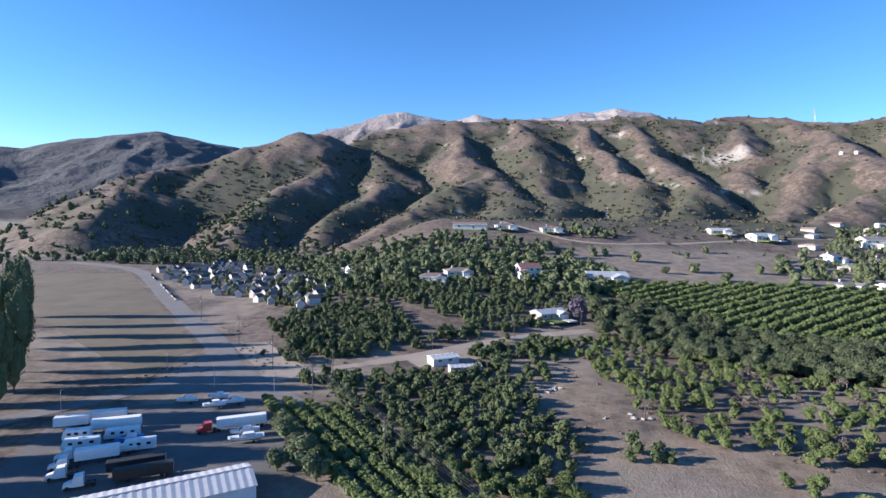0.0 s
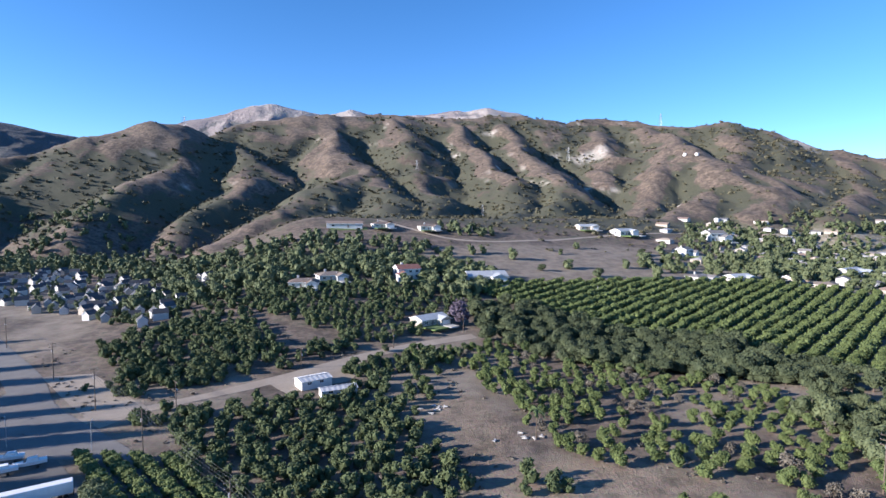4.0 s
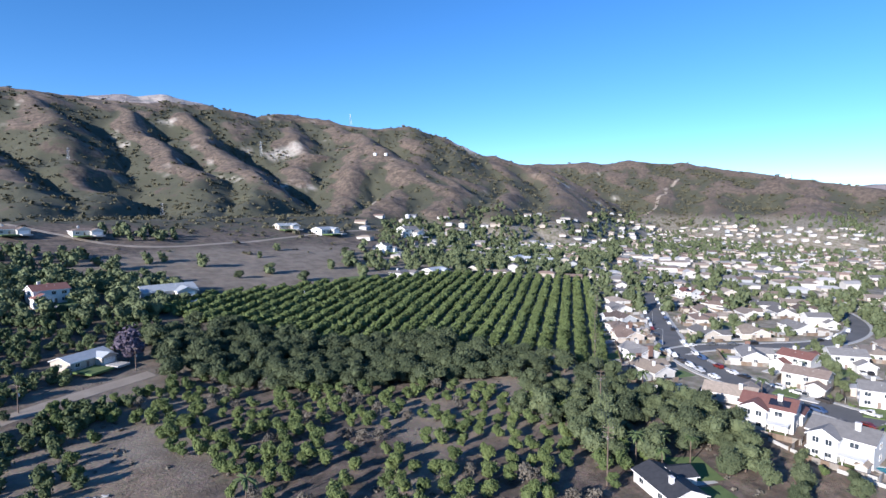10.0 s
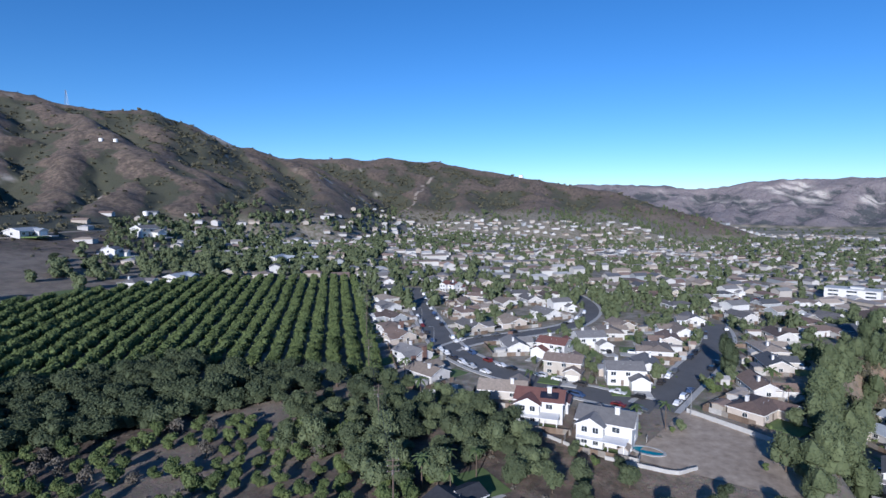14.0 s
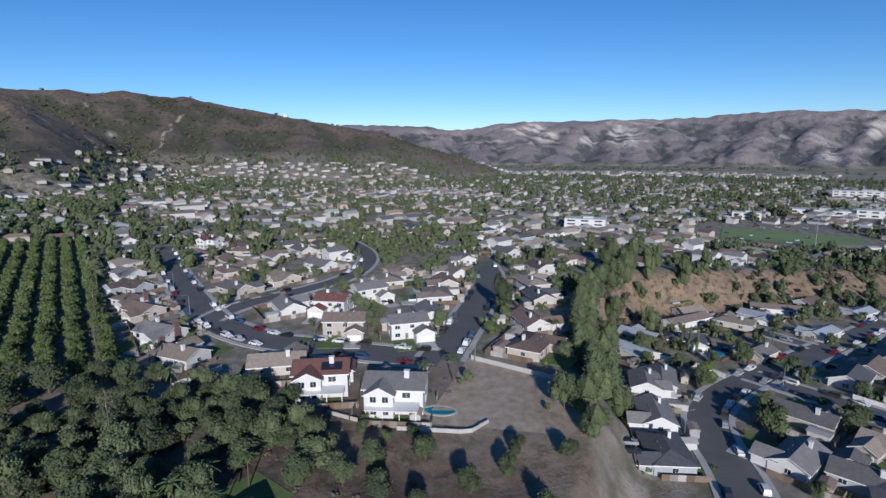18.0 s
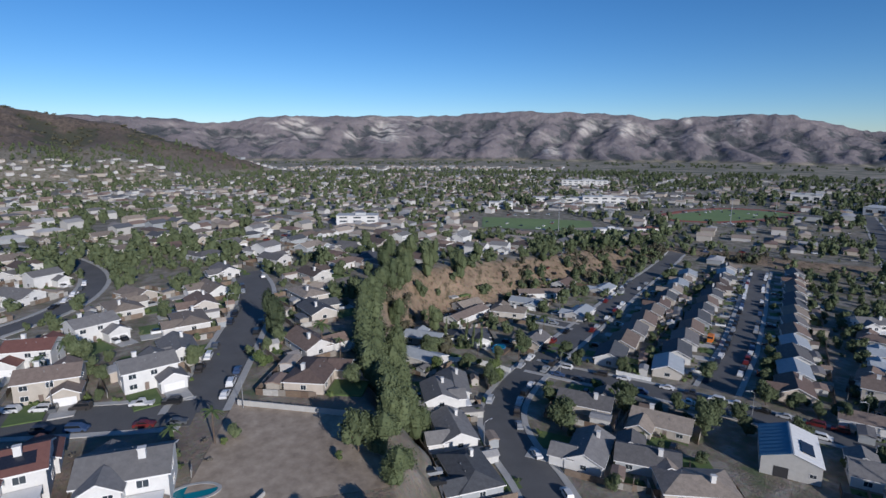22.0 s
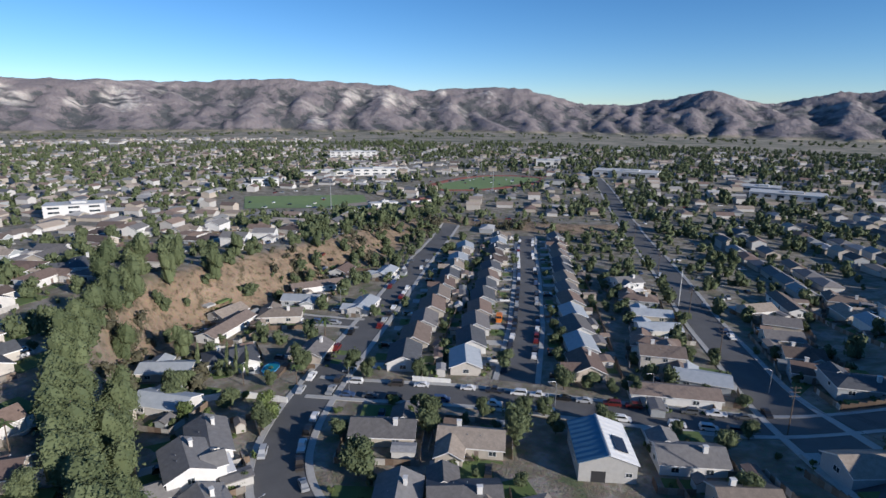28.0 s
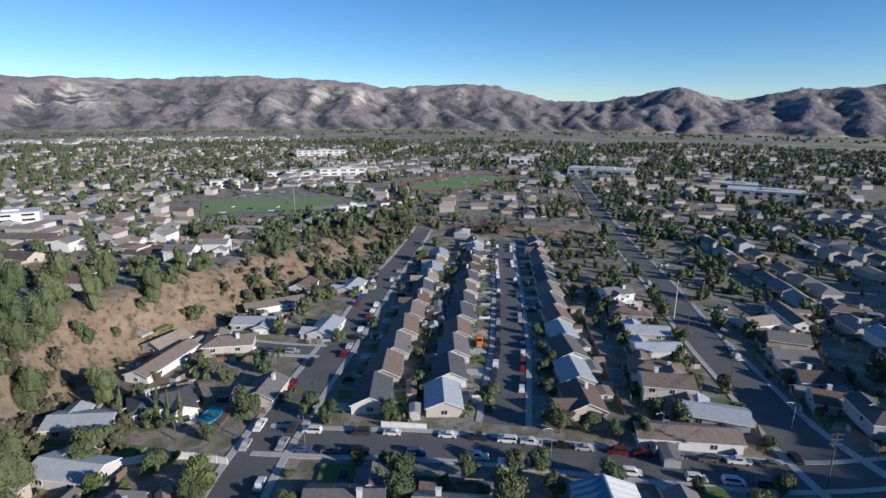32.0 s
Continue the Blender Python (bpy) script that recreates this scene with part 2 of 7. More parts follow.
def palette(name, colours, rough=0.8, island=False, scale=1.2, grain=0.25, bump=0.0, metal=0.0):
    """A surface whose colour is drawn from a palette, object by object or piece by piece, with weathering."""
    m, n, l, b = material(name, rough, metal)
    if island:
        pick = n.new("ShaderNodeNewGeometry").outputs["Random Per Island"]
    else:
        pick = n.new("ShaderNodeObjectInfo").outputs["Random"]
    r = ramp(n, [(k / len(colours), c) for k, c in enumerate(colours)])
    r.color_ramp.interpolation = "CONSTANT"
    l.new(pick, r.inputs[0])
    pos = n.new("ShaderNodeNewGeometry").outputs["Position"]
    a, c = noise_tex(n, l, scale, 5, 0.65, pos), noise_tex(n, l, scale * 7, 3, 0.6, pos)
    shade = ramp(n, ((0.3, (1 - grain,) * 3), (0.7, (1.0, 1.0, 1.0))))
    fine = ramp(n, ((0.3, (1 - grain * 0.7,) * 3), (0.7, (1.0, 1.0, 1.0))))
    l.new(a.outputs[0], shade.inputs[0])
    l.new(c.outputs[0], fine.inputs[0])
    col = mix(n, l, 1.0, r.outputs[0], shade.outputs[0], "MULTIPLY")
    col = mix(n, l, 1.0, col, fine.outputs[0], "MULTIPLY")
    l.new(col, b.inputs["Base Color"])
    if bump:
        bp = n.new("ShaderNodeBump")
        bp.inputs["Strength"].default_value, bp.inputs["Distance"].default_value = 0.7, bump
        l.new(c.outputs[0], bp.inputs["Height"])
        l.new(bp.outputs[0], b.inputs["Normal"])
    return m


def foliage(name, dark, light, island=True, rough=0.75):
    m, n, l, b = material(name, rough)
    geo, info = n.new("ShaderNodeNewGeometry"), n.new("ShaderNodeObjectInfo")
    a = noise_tex(n, l, 0.35, 4, 0.6, geo.outputs["Position"])
    add = n.new("ShaderNodeMath")
    add.operation = "MULTIPLY_ADD"
    l.new(geo.outputs["Random Per Island"], add.inputs[0])
    add.inputs[1].default_value = 0.34
    half = n.new("ShaderNodeMath")
    half.operation = "MULTIPLY_ADD"
    l.new(info.outputs["Random"], half.inputs[0])
    half.inputs[1].default_value = 0.35
    low = n.new("ShaderNodeMath")
    low.operation = "MULTIPLY_ADD"
    l.new(a.outputs[0], low.inputs[0])
    low.inputs[1].default_value, low.inputs[2].default_value = 0.6, -0.14
    l.new(low.outputs[0], half.inputs[2])
    l.new(half.outputs[0], add.inputs[2])
    r = ramp(n, ((0.1, dark), (0.9, light)))
    l.new(add.outputs[0], r.inputs[0])
    l.new(r.outputs[0], b.inputs["Base Color"])
    b.inputs["Specular IOR Level"].default_value = 0.25
    return m


asphalt = surface("asphalt", (0.084, 0.083, 0.082), (0.142, 0.139, 0.136), 0.12, 0.9, bump=0.004, fine=4.0)
concrete = surface("concrete", (0.34, 0.33, 0.31), (0.50, 0.49, 0.46), 0.4, 0.9, bump=0.003)
kerb_concrete = surface("kerb_concrete", (0.34, 0.33, 0.31), (0.48, 0.47, 0.44), 0.5, 0.9)
worn_road = surface("worn_road", (0.12, 0.114, 0.108), (0.20, 0.19, 0.178), 0.15, 0.95, bump=0.004, fine=3.0)
gravel = surface("gravel", (0.085, 0.082, 0.078), (0.15, 0.144, 0.134), 0.15, 0.95, bump=0.01, fine=3.0)
dirt_track = surface("dirt_track", (0.22, 0.18, 0.14), (0.36, 0.31, 0.25), 0.12, 0.95, bump=0.01, fine=2.5)
lawn = surface("lawn", (0.065, 0.11, 0.032), (0.14, 0.185, 0.06), 0.3, 0.95, bump=0.02, fine=6.0)
lot_soil = surface("lot_soil", (0.20, 0.155, 0.112), (0.50, 0.41, 0.31), 0.05, 0.95, bump=0.02, fine=0.4)
dry_grass = surface("dry_grass", (0.080, 0.068, 0.043), (0.180, 0.146, 0.094), 0.05, 0.95, bump=0.03, fine=2.0)
field_grass = surface("field_grass", (0.13, 0.20, 0.07), (0.21, 0.28, 0.10), 0.02, 0.95)
bark = surface("bark", (0.07, 0.05, 0.035), (0.16, 0.12, 0.09), 4.0, 0.95, bump=0.02)
pole_wood = surface("pole_wood", (0.09, 0.065, 0.05), (0.17, 0.13, 0.10), 3.0, 0.9)
galvanised = surface("galvanised_steel", (0.35, 0.36, 0.37), (0.5, 0.5, 0.51), 6.0, 0.5, 0.7)
dark_rubber = surface("tyre_rubber", (0.012, 0.012, 0.012), (0.03, 0.03, 0.03), 9.0, 0.85)
dark_metal = surface("dark_metal", (0.02, 0.02, 0.022), (0.05, 0.05, 0.052), 5.0, 0.6)
white_paint = surface("white_paint", (0.66, 0.65, 0.62), (0.82, 0.81, 0.78), 1.2, 0.6)
cable_black = surface("cable_black", (0.02, 0.02, 0.02), (0.04, 0.04, 0.04), 5.0, 0.6)
glass_dark, _n, _l, _b = material("window_glass", 0.06)
_b.inputs["Base Color"].default_value = (0.035, 0.045, 0.055, 1)
_b.inputs["Specular IOR Level"].default_value = 0.8
water, _n, _l, _b = material("pool_water", 0.05)
_b.inputs["Base Color"].default_value = (0.02, 0.20, 0.24, 1)


# ---- the lie of the land ----
HUB = (40.0, 90.0)          # all bearings of the hills are taken from here


def smooth(a, b, v):
    t = np.clip((v - a) / (b - a), 0.0, 1.0)
    return t * t * (3 - 2 * t)


def lattice(ix, iy, seed):
    n = (ix.astype(np.int64) * 374761393 + iy.astype(np.int64) * 668265263 + seed * 974634777) & 0xFFFFFFFF
    n = ((n ^ (n >> 13)) * 1274126177) & 0xFFFFFFFF
    return ((n ^ (n >> 16)) & 0xFFFF) / 65535.0


def vnoise(x, y, seed=0):
    """Smooth value noise, 0 to 1."""
    x, y = np.asarray(x, float), np.asarray(y, float)
    ix, iy = np.floor(x), np.floor(y)
    u, v = x - ix, y - iy
    u, v = u * u * u * (u * (6 * u - 15) + 10), v * v * v * (v * (6 * v - 15) + 10)
    a, b = lattice(ix, iy, seed), lattice(ix + 1, iy, seed)
    c, d = lattice(ix, iy + 1, seed), lattice(ix + 1, iy + 1, seed)
    return (a + (b - a) * u) * (1 - v) + (c + (d - c) * u) * v


def fbm(x, y, seed=0, octaves=4, gain=0.5):
    total, amp, norm = 0.0, 1.0, 0.0
    for k in range(octaves):
        total = total + amp * vnoise(x * 2 ** k + 17.3 * k, y * 2 ** k - 9.1 * k, seed + k)
        norm += amp
        amp *= gain
    return total / norm


def ridged(x, y, seed=0, octaves=4):
    total, amp, norm = 0.0, 1.0, 0.0
    for k in range(octaves):
        total = total + amp * (1 - np.abs(2 * vnoise(x * 2 ** k + 5.7 * k, y * 2 ** k + 3.1 * k, seed + k) - 1))
        norm += amp
        amp *= 0.5
    return total / norm


# the near hills by their crest lines: plan and height of each crest and of the spurs that come down from it
CREST = ((-347, 1253, 241), (-242, 1379, 232), (-141, 1493, 289), (9, 1550, 316), (170, 1591, 335), (329, 1586, 330), (485, 1577, 340), (612, 1500, 325), (674, 1473, 316),
         (790, 1528, 341), (893, 1470, 330), (967, 1390, 301), (1071, 1335, 309), (1114, 1272, 283), (1158, 1216, 253), (1191, 1154, 222), (1266, 1054, 193))
WEST_SHOULDER = ((-347, 1253, 241), (-438, 1171, 198), (-484, 1098, 158), (-516, 1028, 139), (-540, 958, 124), (-531, 848, 83), (-522, 794, 61))
WEST_SPURS = (((-315, 1251, 236), (-265, 1119, 163), (-291, 978, 116), (-289, 852, 79), (-271, 731, 37)),
              ((-215, 1383, 228), (-119, 1144, 155), (-150, 968, 102), (-163, 834, 59), (-169, 700, 21)),
              ((9, 1450, 267), (82, 1047, 145), (7, 920, 107), (-43, 809, 69), (-106, 682, 30)),
              ((82, 1047, 145), (109, 873, 93), (81, 736, 62)))
MIDDLE_SPURS = (((170, 1591, 332), (184, 1337, 240), (184, 1085, 154), (170, 914, 95), (130, 759, 62)),
                ((329, 1586, 327), (338, 1255, 207), (324, 978, 123), (286, 832, 82), (235, 723, 62)),
                ((482, 1568, 332), (450, 1326, 242), (428, 1067, 156), (389, 878, 106), (322, 776, 76)),
                ((781, 1510, 335), (661, 1324, 251), (624, 1175, 192), (525, 1023, 133)))
EAST_SPURS = (((886, 1479, 319), (746, 1105, 215), (734, 990, 193), (716, 915, 166)),
              ((740, 1097, 211), (605, 935, 137), (502, 811, 91), (414, 701, 60)),
              ((1071, 1335, 306), (899, 1048, 201), (712, 892, 132), (572, 774, 90), (469, 676, 62)),
              ((1114, 1272, 280), (944, 979, 172), (784, 842, 111), (603, 709, 70)),
              ((1192, 1154, 219), (1047, 941, 146), (903, 802, 101), (719, 693, 68)),
              ((1266, 1053, 191), (1143, 886, 136), (998, 745, 91), (827, 657, 60)))
EAST_CREST = ((1440, 1560, 238), (1760, 1568, 252), (1780, 1466, 240), (1913, 1282, 246), (1938, 1143, 243), (2033, 953, 235), (2039, 804, 200), (2052, 669, 177), (2057, 489, 140), (2024, 324, 113), (2012, 222, 83), (2017, 51, 36), (2010, -60, -10))
EAST_FEET = (((1931, 1214, 244), (1577, 1064, 121), (1307, 836, 36)), ((2033, 953, 235), (1695, 850, 120), (1357, 745, 33)), ((2039, 804, 200), (1687, 690, 100), (1385, 554, 31)),
             ((2057, 577, 157), (1723, 468, 82), (1438, 369, 32)), ((2024, 324, 113), (1786, 291, 59), (1562, 232, 25)))
# line, fall of its sides, width of its rounded top
HILLS = ((CREST, 0.56, 16), (WEST_SHOULDER, 0.52, 14), *((l, 0.62, 20) for l in WEST_SPURS), *((l, 0.58, 16) for l in MIDDLE_SPURS), *((l, 0.55, 18) for l in EAST_SPURS),
         (EAST_CREST, 0.40, 24), *((l, 0.40, 20) for l in EAST_FEET))


def blend_top(a, b, soft):
    """The higher of two surfaces, with a rounded seam."""
    e = np.clip(0.5 + 0.5 * (b - a) / soft, 0, 1)
    return a + (b - a) * e + 0.5 * soft * e * (1 - e)


def from_lines(lines, wx, wy, soft):
    """Sides that fall from crest lines; the highest side counts."""
    out = np.full(np.shape(wx), -400.0)
    for line, fall, top in lines:
        h = np.full(np.shape(wx), -400.0)
        for (ax, ay, az_), (bx, by, bz) in zip(line, line[1:]):
            dx, dy = bx - ax, by - ay
            t = np.clip(((wx - ax) * dx + (wy - ay) * dy) / (dx * dx + dy * dy), 0, 1)
            d = np.hypot(wx - ax - t * dx, wy - ay - t * dy)
            h = np.maximum(h, az_ + (bz - az_) * t - fall * (np.sqrt(d * d + top * top) - top))
        out = blend_top(out, h, soft)
    return out


def hills(x, y):
    """Height of the near and the eastern hills, worn by gullies."""
    wx = x + 95 * (fbm(x / 240, y / 240, 21, 3) - 0.5)
    wy = y + 95 * (fbm(x / 240, y / 240, 22, 3) - 0.5)
    out = from_lines(HILLS, wx, wy, 5.0)
    high = smooth(15, 90, out)
    rills = ridged((wx + 40 * fbm(x / 130, y / 130, 36, 2)) / 105, wy / 120, 33, 4)
    return out - high * (19 * (0.62 - rills) + 5 * (0.5 - fbm(x / 46, y / 46, 35, 3)))


def far_hills(x, y):
    """Height of the far ridge beyond the river plain."""
    if not FAR_LINES:
        far_spurs()
    wx = x + 240 * (fbm(x / 430, y / 430, 131, 4) - 0.5)
    wy = y + 240 * (fbm(x / 430, y / 430, 132, 4) - 0.5)
    out = from_lines(FAR_LINES, wx, wy, 7.0)
    return out - smooth(-60, 40, out) * (24 * (0.6 - ridged(wx / 140, wy / 140, 133, 4)) + 17 * (0.6 - ridged(x / 62, y / 62, 134, 3)))


FAR_RIDGE = ((72, 3600, 4650, 1.6), (79.4, 3600, 4650, 1.85), (86, 3550, 4600, 1.9), (92.6, 3500, 4550, 1.35), (99, 3450, 4500, 2.05), (107, 3400, 4500, 2.1),
             (115, 3350, 4450, 2.2), (118.7, 3350, 4450, 2.55), (125, 3300, 4400, 2.55), (131, 3300, 4400, 2.4), (135.8, 3350, 4450, 1.65), (138, 3350, 4450, 2.05),
             (145, 3400, 4450, 2.1), (150.5, 3500, 4500, 0.6), (155.5, 3500, 4500, 0.65), (159, 3450, 4450, 1.2), (162.3, 3400, 4400, 1.95), (166.4, 3450, 4450, 0.7),
             (171, 3400, 4450, 1.65), (178, 3400, 4450, 1.9), (190, 3400, 4450, 1.6), (230, 3400, 4450, 2.0), (300, 3300, 4450, 3.0))
WEST_RIDGE = ((-72, 2900, 4300, 4.0), (-50, 2900, 4300, 5.0), (-39, 2900, 4300, 4.7), (-33, 2900, 4400, 6.3), (-28, 2900, 4400, 7.0), (-21.3, 2900, 4450, 5.8),
              (-14, 2900, 4450, 7.6), (-9, 2900, 4450, 9.0), (-6.5, 2900, 4450, 9.9), (-4.8, 2900, 4450, 10.1), (-2.5, 2900, 4450, 9.7), (-0.5, 2900, 4450, 9.3), (2, 2900, 4400, 9.9), (5, 2900, 4400, 9.4), (9, 2900, 4400, 9.6), (13, 2900, 4400, 10.0), (17, 2900, 4400, 10.4), (20, 2900, 4400, 9.8), (23, 2900, 4400, 8.4), (30, 2900, 4400, 5.0), (72, 2900, 4450, 2.0))


FAR_LINES = []


def far_spurs():
    """Crest line of the far ridge and the spurs that run down from it to the river plain."""
    g = np.random.default_rng(5)

    def spot(az, r, z):
        return HUB[0] + r * math.sin(radians(az)), HUB[1] + r * math.cos(radians(az)), z

    def crest(az):
        r = float(knots(FAR_RIDGE, az, 2))
        return r, 71 + r * math.tan(radians(float(knots(FAR_RIDGE, az, 3))))

    FAR_LINES.append(([spot(a, *crest(a)) for a in np.arange(66, 216, 1.5)], 0.55, 24))
    az = 66.0
    while az < 215:
        r, top = crest(az)
        start, drift, line = g.choice((0.0, 0.0, 0.2)), 0.0, []
        lean = g.uniform(-0.5, 0.5)
        for k, t in enumerate((start, 0.3, 0.52, 0.76, 1.0)):
            drift += lean + g.normal() * 0.4 if k else 0.0
            z = -78 + (top + 78) * (1 - t) ** g.uniform(1.0, 1.6) * (0.9 if start else 1.0) * g.uniform(0.9, 1.08)
            line.append(spot(az + drift, r - 1020 * t * g.uniform(0.94, 1.03), min(z, top)))
        FAR_LINES.append((line, g.uniform(0.36, 0.6), 24))
        az += g.uniform(0.7, 3.2)


def knots(table, az, column):
    return np.interp(az, [k[0] for k in table], [k[column] for k in table])


def ridge_height(table, az, r, base, edge):
    foot, crest, el = (knots(table, az, c) for c in (1, 2, 3))
    top = 71 + crest * np.tan(np.radians(el))
    t = (r - foot) / (crest - foot)
    up = np.clip(t, 0, 1)
    rise = 0.72 * up ** 0.95 + 0.28 * smooth(0, 1, up)
    fall = np.clip(1 - 0.55 * (t - 1), 0.05, 1)
    h = base + (top - base) * np.where(t < 1, rise, fall)
    inside = smooth(table[0][0] - edge, table[0][0], az) * (1 - smooth(table[-1][0], table[-1][0] + edge, az))
    return h, np.clip(t, 0, 2), np.maximum(top - base, 0), inside


# the edge between the upper town and the lower one, from the west to the east
BLUFF = ((60, 110), (120, 72), (165, 50), (197, 36), (228, 38), (262, 29), (300, 14), (336, -12), (358, -62), (380, -130), (412, -190), (430, -260), (420, -300), (330, -330), (250, -420), (200, -600))


def bluff_distance(x, y):
    """Metres from the edge, positive on the low side (south-west of it)."""
    best, sign = np.full(np.shape(x), 1e9), np.ones(np.shape(x))
    for (ax, ay), (bx, by) in zip(BLUFF, BLUFF[1:]):
        dx, dy = bx - ax, by - ay
        t = np.clip(((x - ax) * dx + (y - ay) * dy) / (dx * dx + dy * dy), 0, 1)
        d = np.hypot(x - ax - t * dx, y - ay - t * dy)
        s = np.where((x - ax) * dy - (y - ay) * dx > 0, 1.0, -1.0)
        near = d < best
        best, sign = np.where(near, d, best), np.where(near, s, sign)
    return best * sign


def ground(x, y):
    """Height of the ground (metres) at places of the plan."""
    x, y = np.asarray(x, float), np.asarray(y, float)
    r = np.hypot(x - HUB[0], y - HUB[1])
    az = (np.degrees(np.arctan2(x - HUB[0], y - HUB[1])) + 90) % 360 - 90
    # apron that climbs to the hills in the north
    d = y - (235 + 0.22 * np.clip(x, 0, 600))
    north = 0.13 * np.clip(d, 0, 170) + 0.17 * np.clip(d - 170, 0, 200) + 2.5 * (fbm(x / 60, y / 60, 15, 3) - 0.5) * smooth(100, 250, d)
    north = north * (1 - smooth(420, 900, x)) * (1 - 0.85 * smooth(0, -150, x))
    upper = 4.5 + north + 2.0 * smooth(120, 260, x) * (1 - smooth(300, 500, y))
    upper = upper - 0.085 * np.clip((x - 330) * 0.5 + (-20 - y) * 0.85, 0, 300)
    low = -11.5 - 0.035 * np.clip((x - 190) * 0.55 + (-50 - y) * 0.83, -20, 220)
    s = bluff_distance(x, y) + 9.0 * (fbm(x / 18, y / 18, 13, 3) - 0.5)
    width = 13 + 15 * smooth(300, 360, x)
    z = upper + (low - upper) * smooth(-3, width, s) * smooth(80, 150, x)
    # gentle fall of the valley floor to the river in the south-east
    far = -16 - 0.0175 * np.clip(r - 750, 0, 3200)
    south = smooth(60, 100, az) * (1 - smooth(265, 290, az))
    z = z + (far - z) * smooth(420, 900, r) * south
    z = z + (-2 - z) * smooth(500, 1500, r) * (1 - south) * smooth(-20, -45, az)
    rough = 0.5 * (fbm(x / 30, y / 30, 5, 3) - 0.5) * smooth(120, 260, r)
    z = z + rough
    up = (az > -50) & (az < 104) & (r > 380) & (r < 2900)
    if np.any(up):
        z = np.array(z, float)
        z[up] = blend_top(z[up], hills(x[up], y[up]), 9.0)
    bend = az + (2.2 * (fbm(x / 340, y / 340, 23, 3) - 0.5)) * smooth(500, 1200, r)
    warp = 60 * (fbm(x / 260, y / 260, 21, 3) - 0.5)
    away = (az > 62) & (az < 220) & (r > 3150)
    if np.any(away):
        z = np.array(z, float)
        z[away] = blend_top(z[away], far_hills(x[away], y[away]), 8.0)
    side = np.radians(az) * (np.clip(r, 300, 1e9) * 0.55 + 350)
    h, t, size, inside = ridge_height(WEST_RIDGE, bend, r, z, 6)
    spur = ridged((side + warp * 1.6) / 420, r / 924 + 21, 34, 5)
    body = smooth(0.0, 0.3, t) * (1 - smooth(0.8, 1.0, t))
    h = h - 0.22 * size * (0.75 - spur) * body + (fbm(x / 126, y / 126, 54, 3) - 0.5) * 0.035 * size * smooth(0, 0.25, t)
    z = z + np.maximum(h - z, 0) * inside * smooth(0.0, 0.12, t)
    return z


# ---- the ground: one sheet out to the horizon ----
def attribute(nodes, name):
    a = nodes.new("ShaderNodeAttribute")
    a.attribute_name = name
    return a.outputs["Fac"]


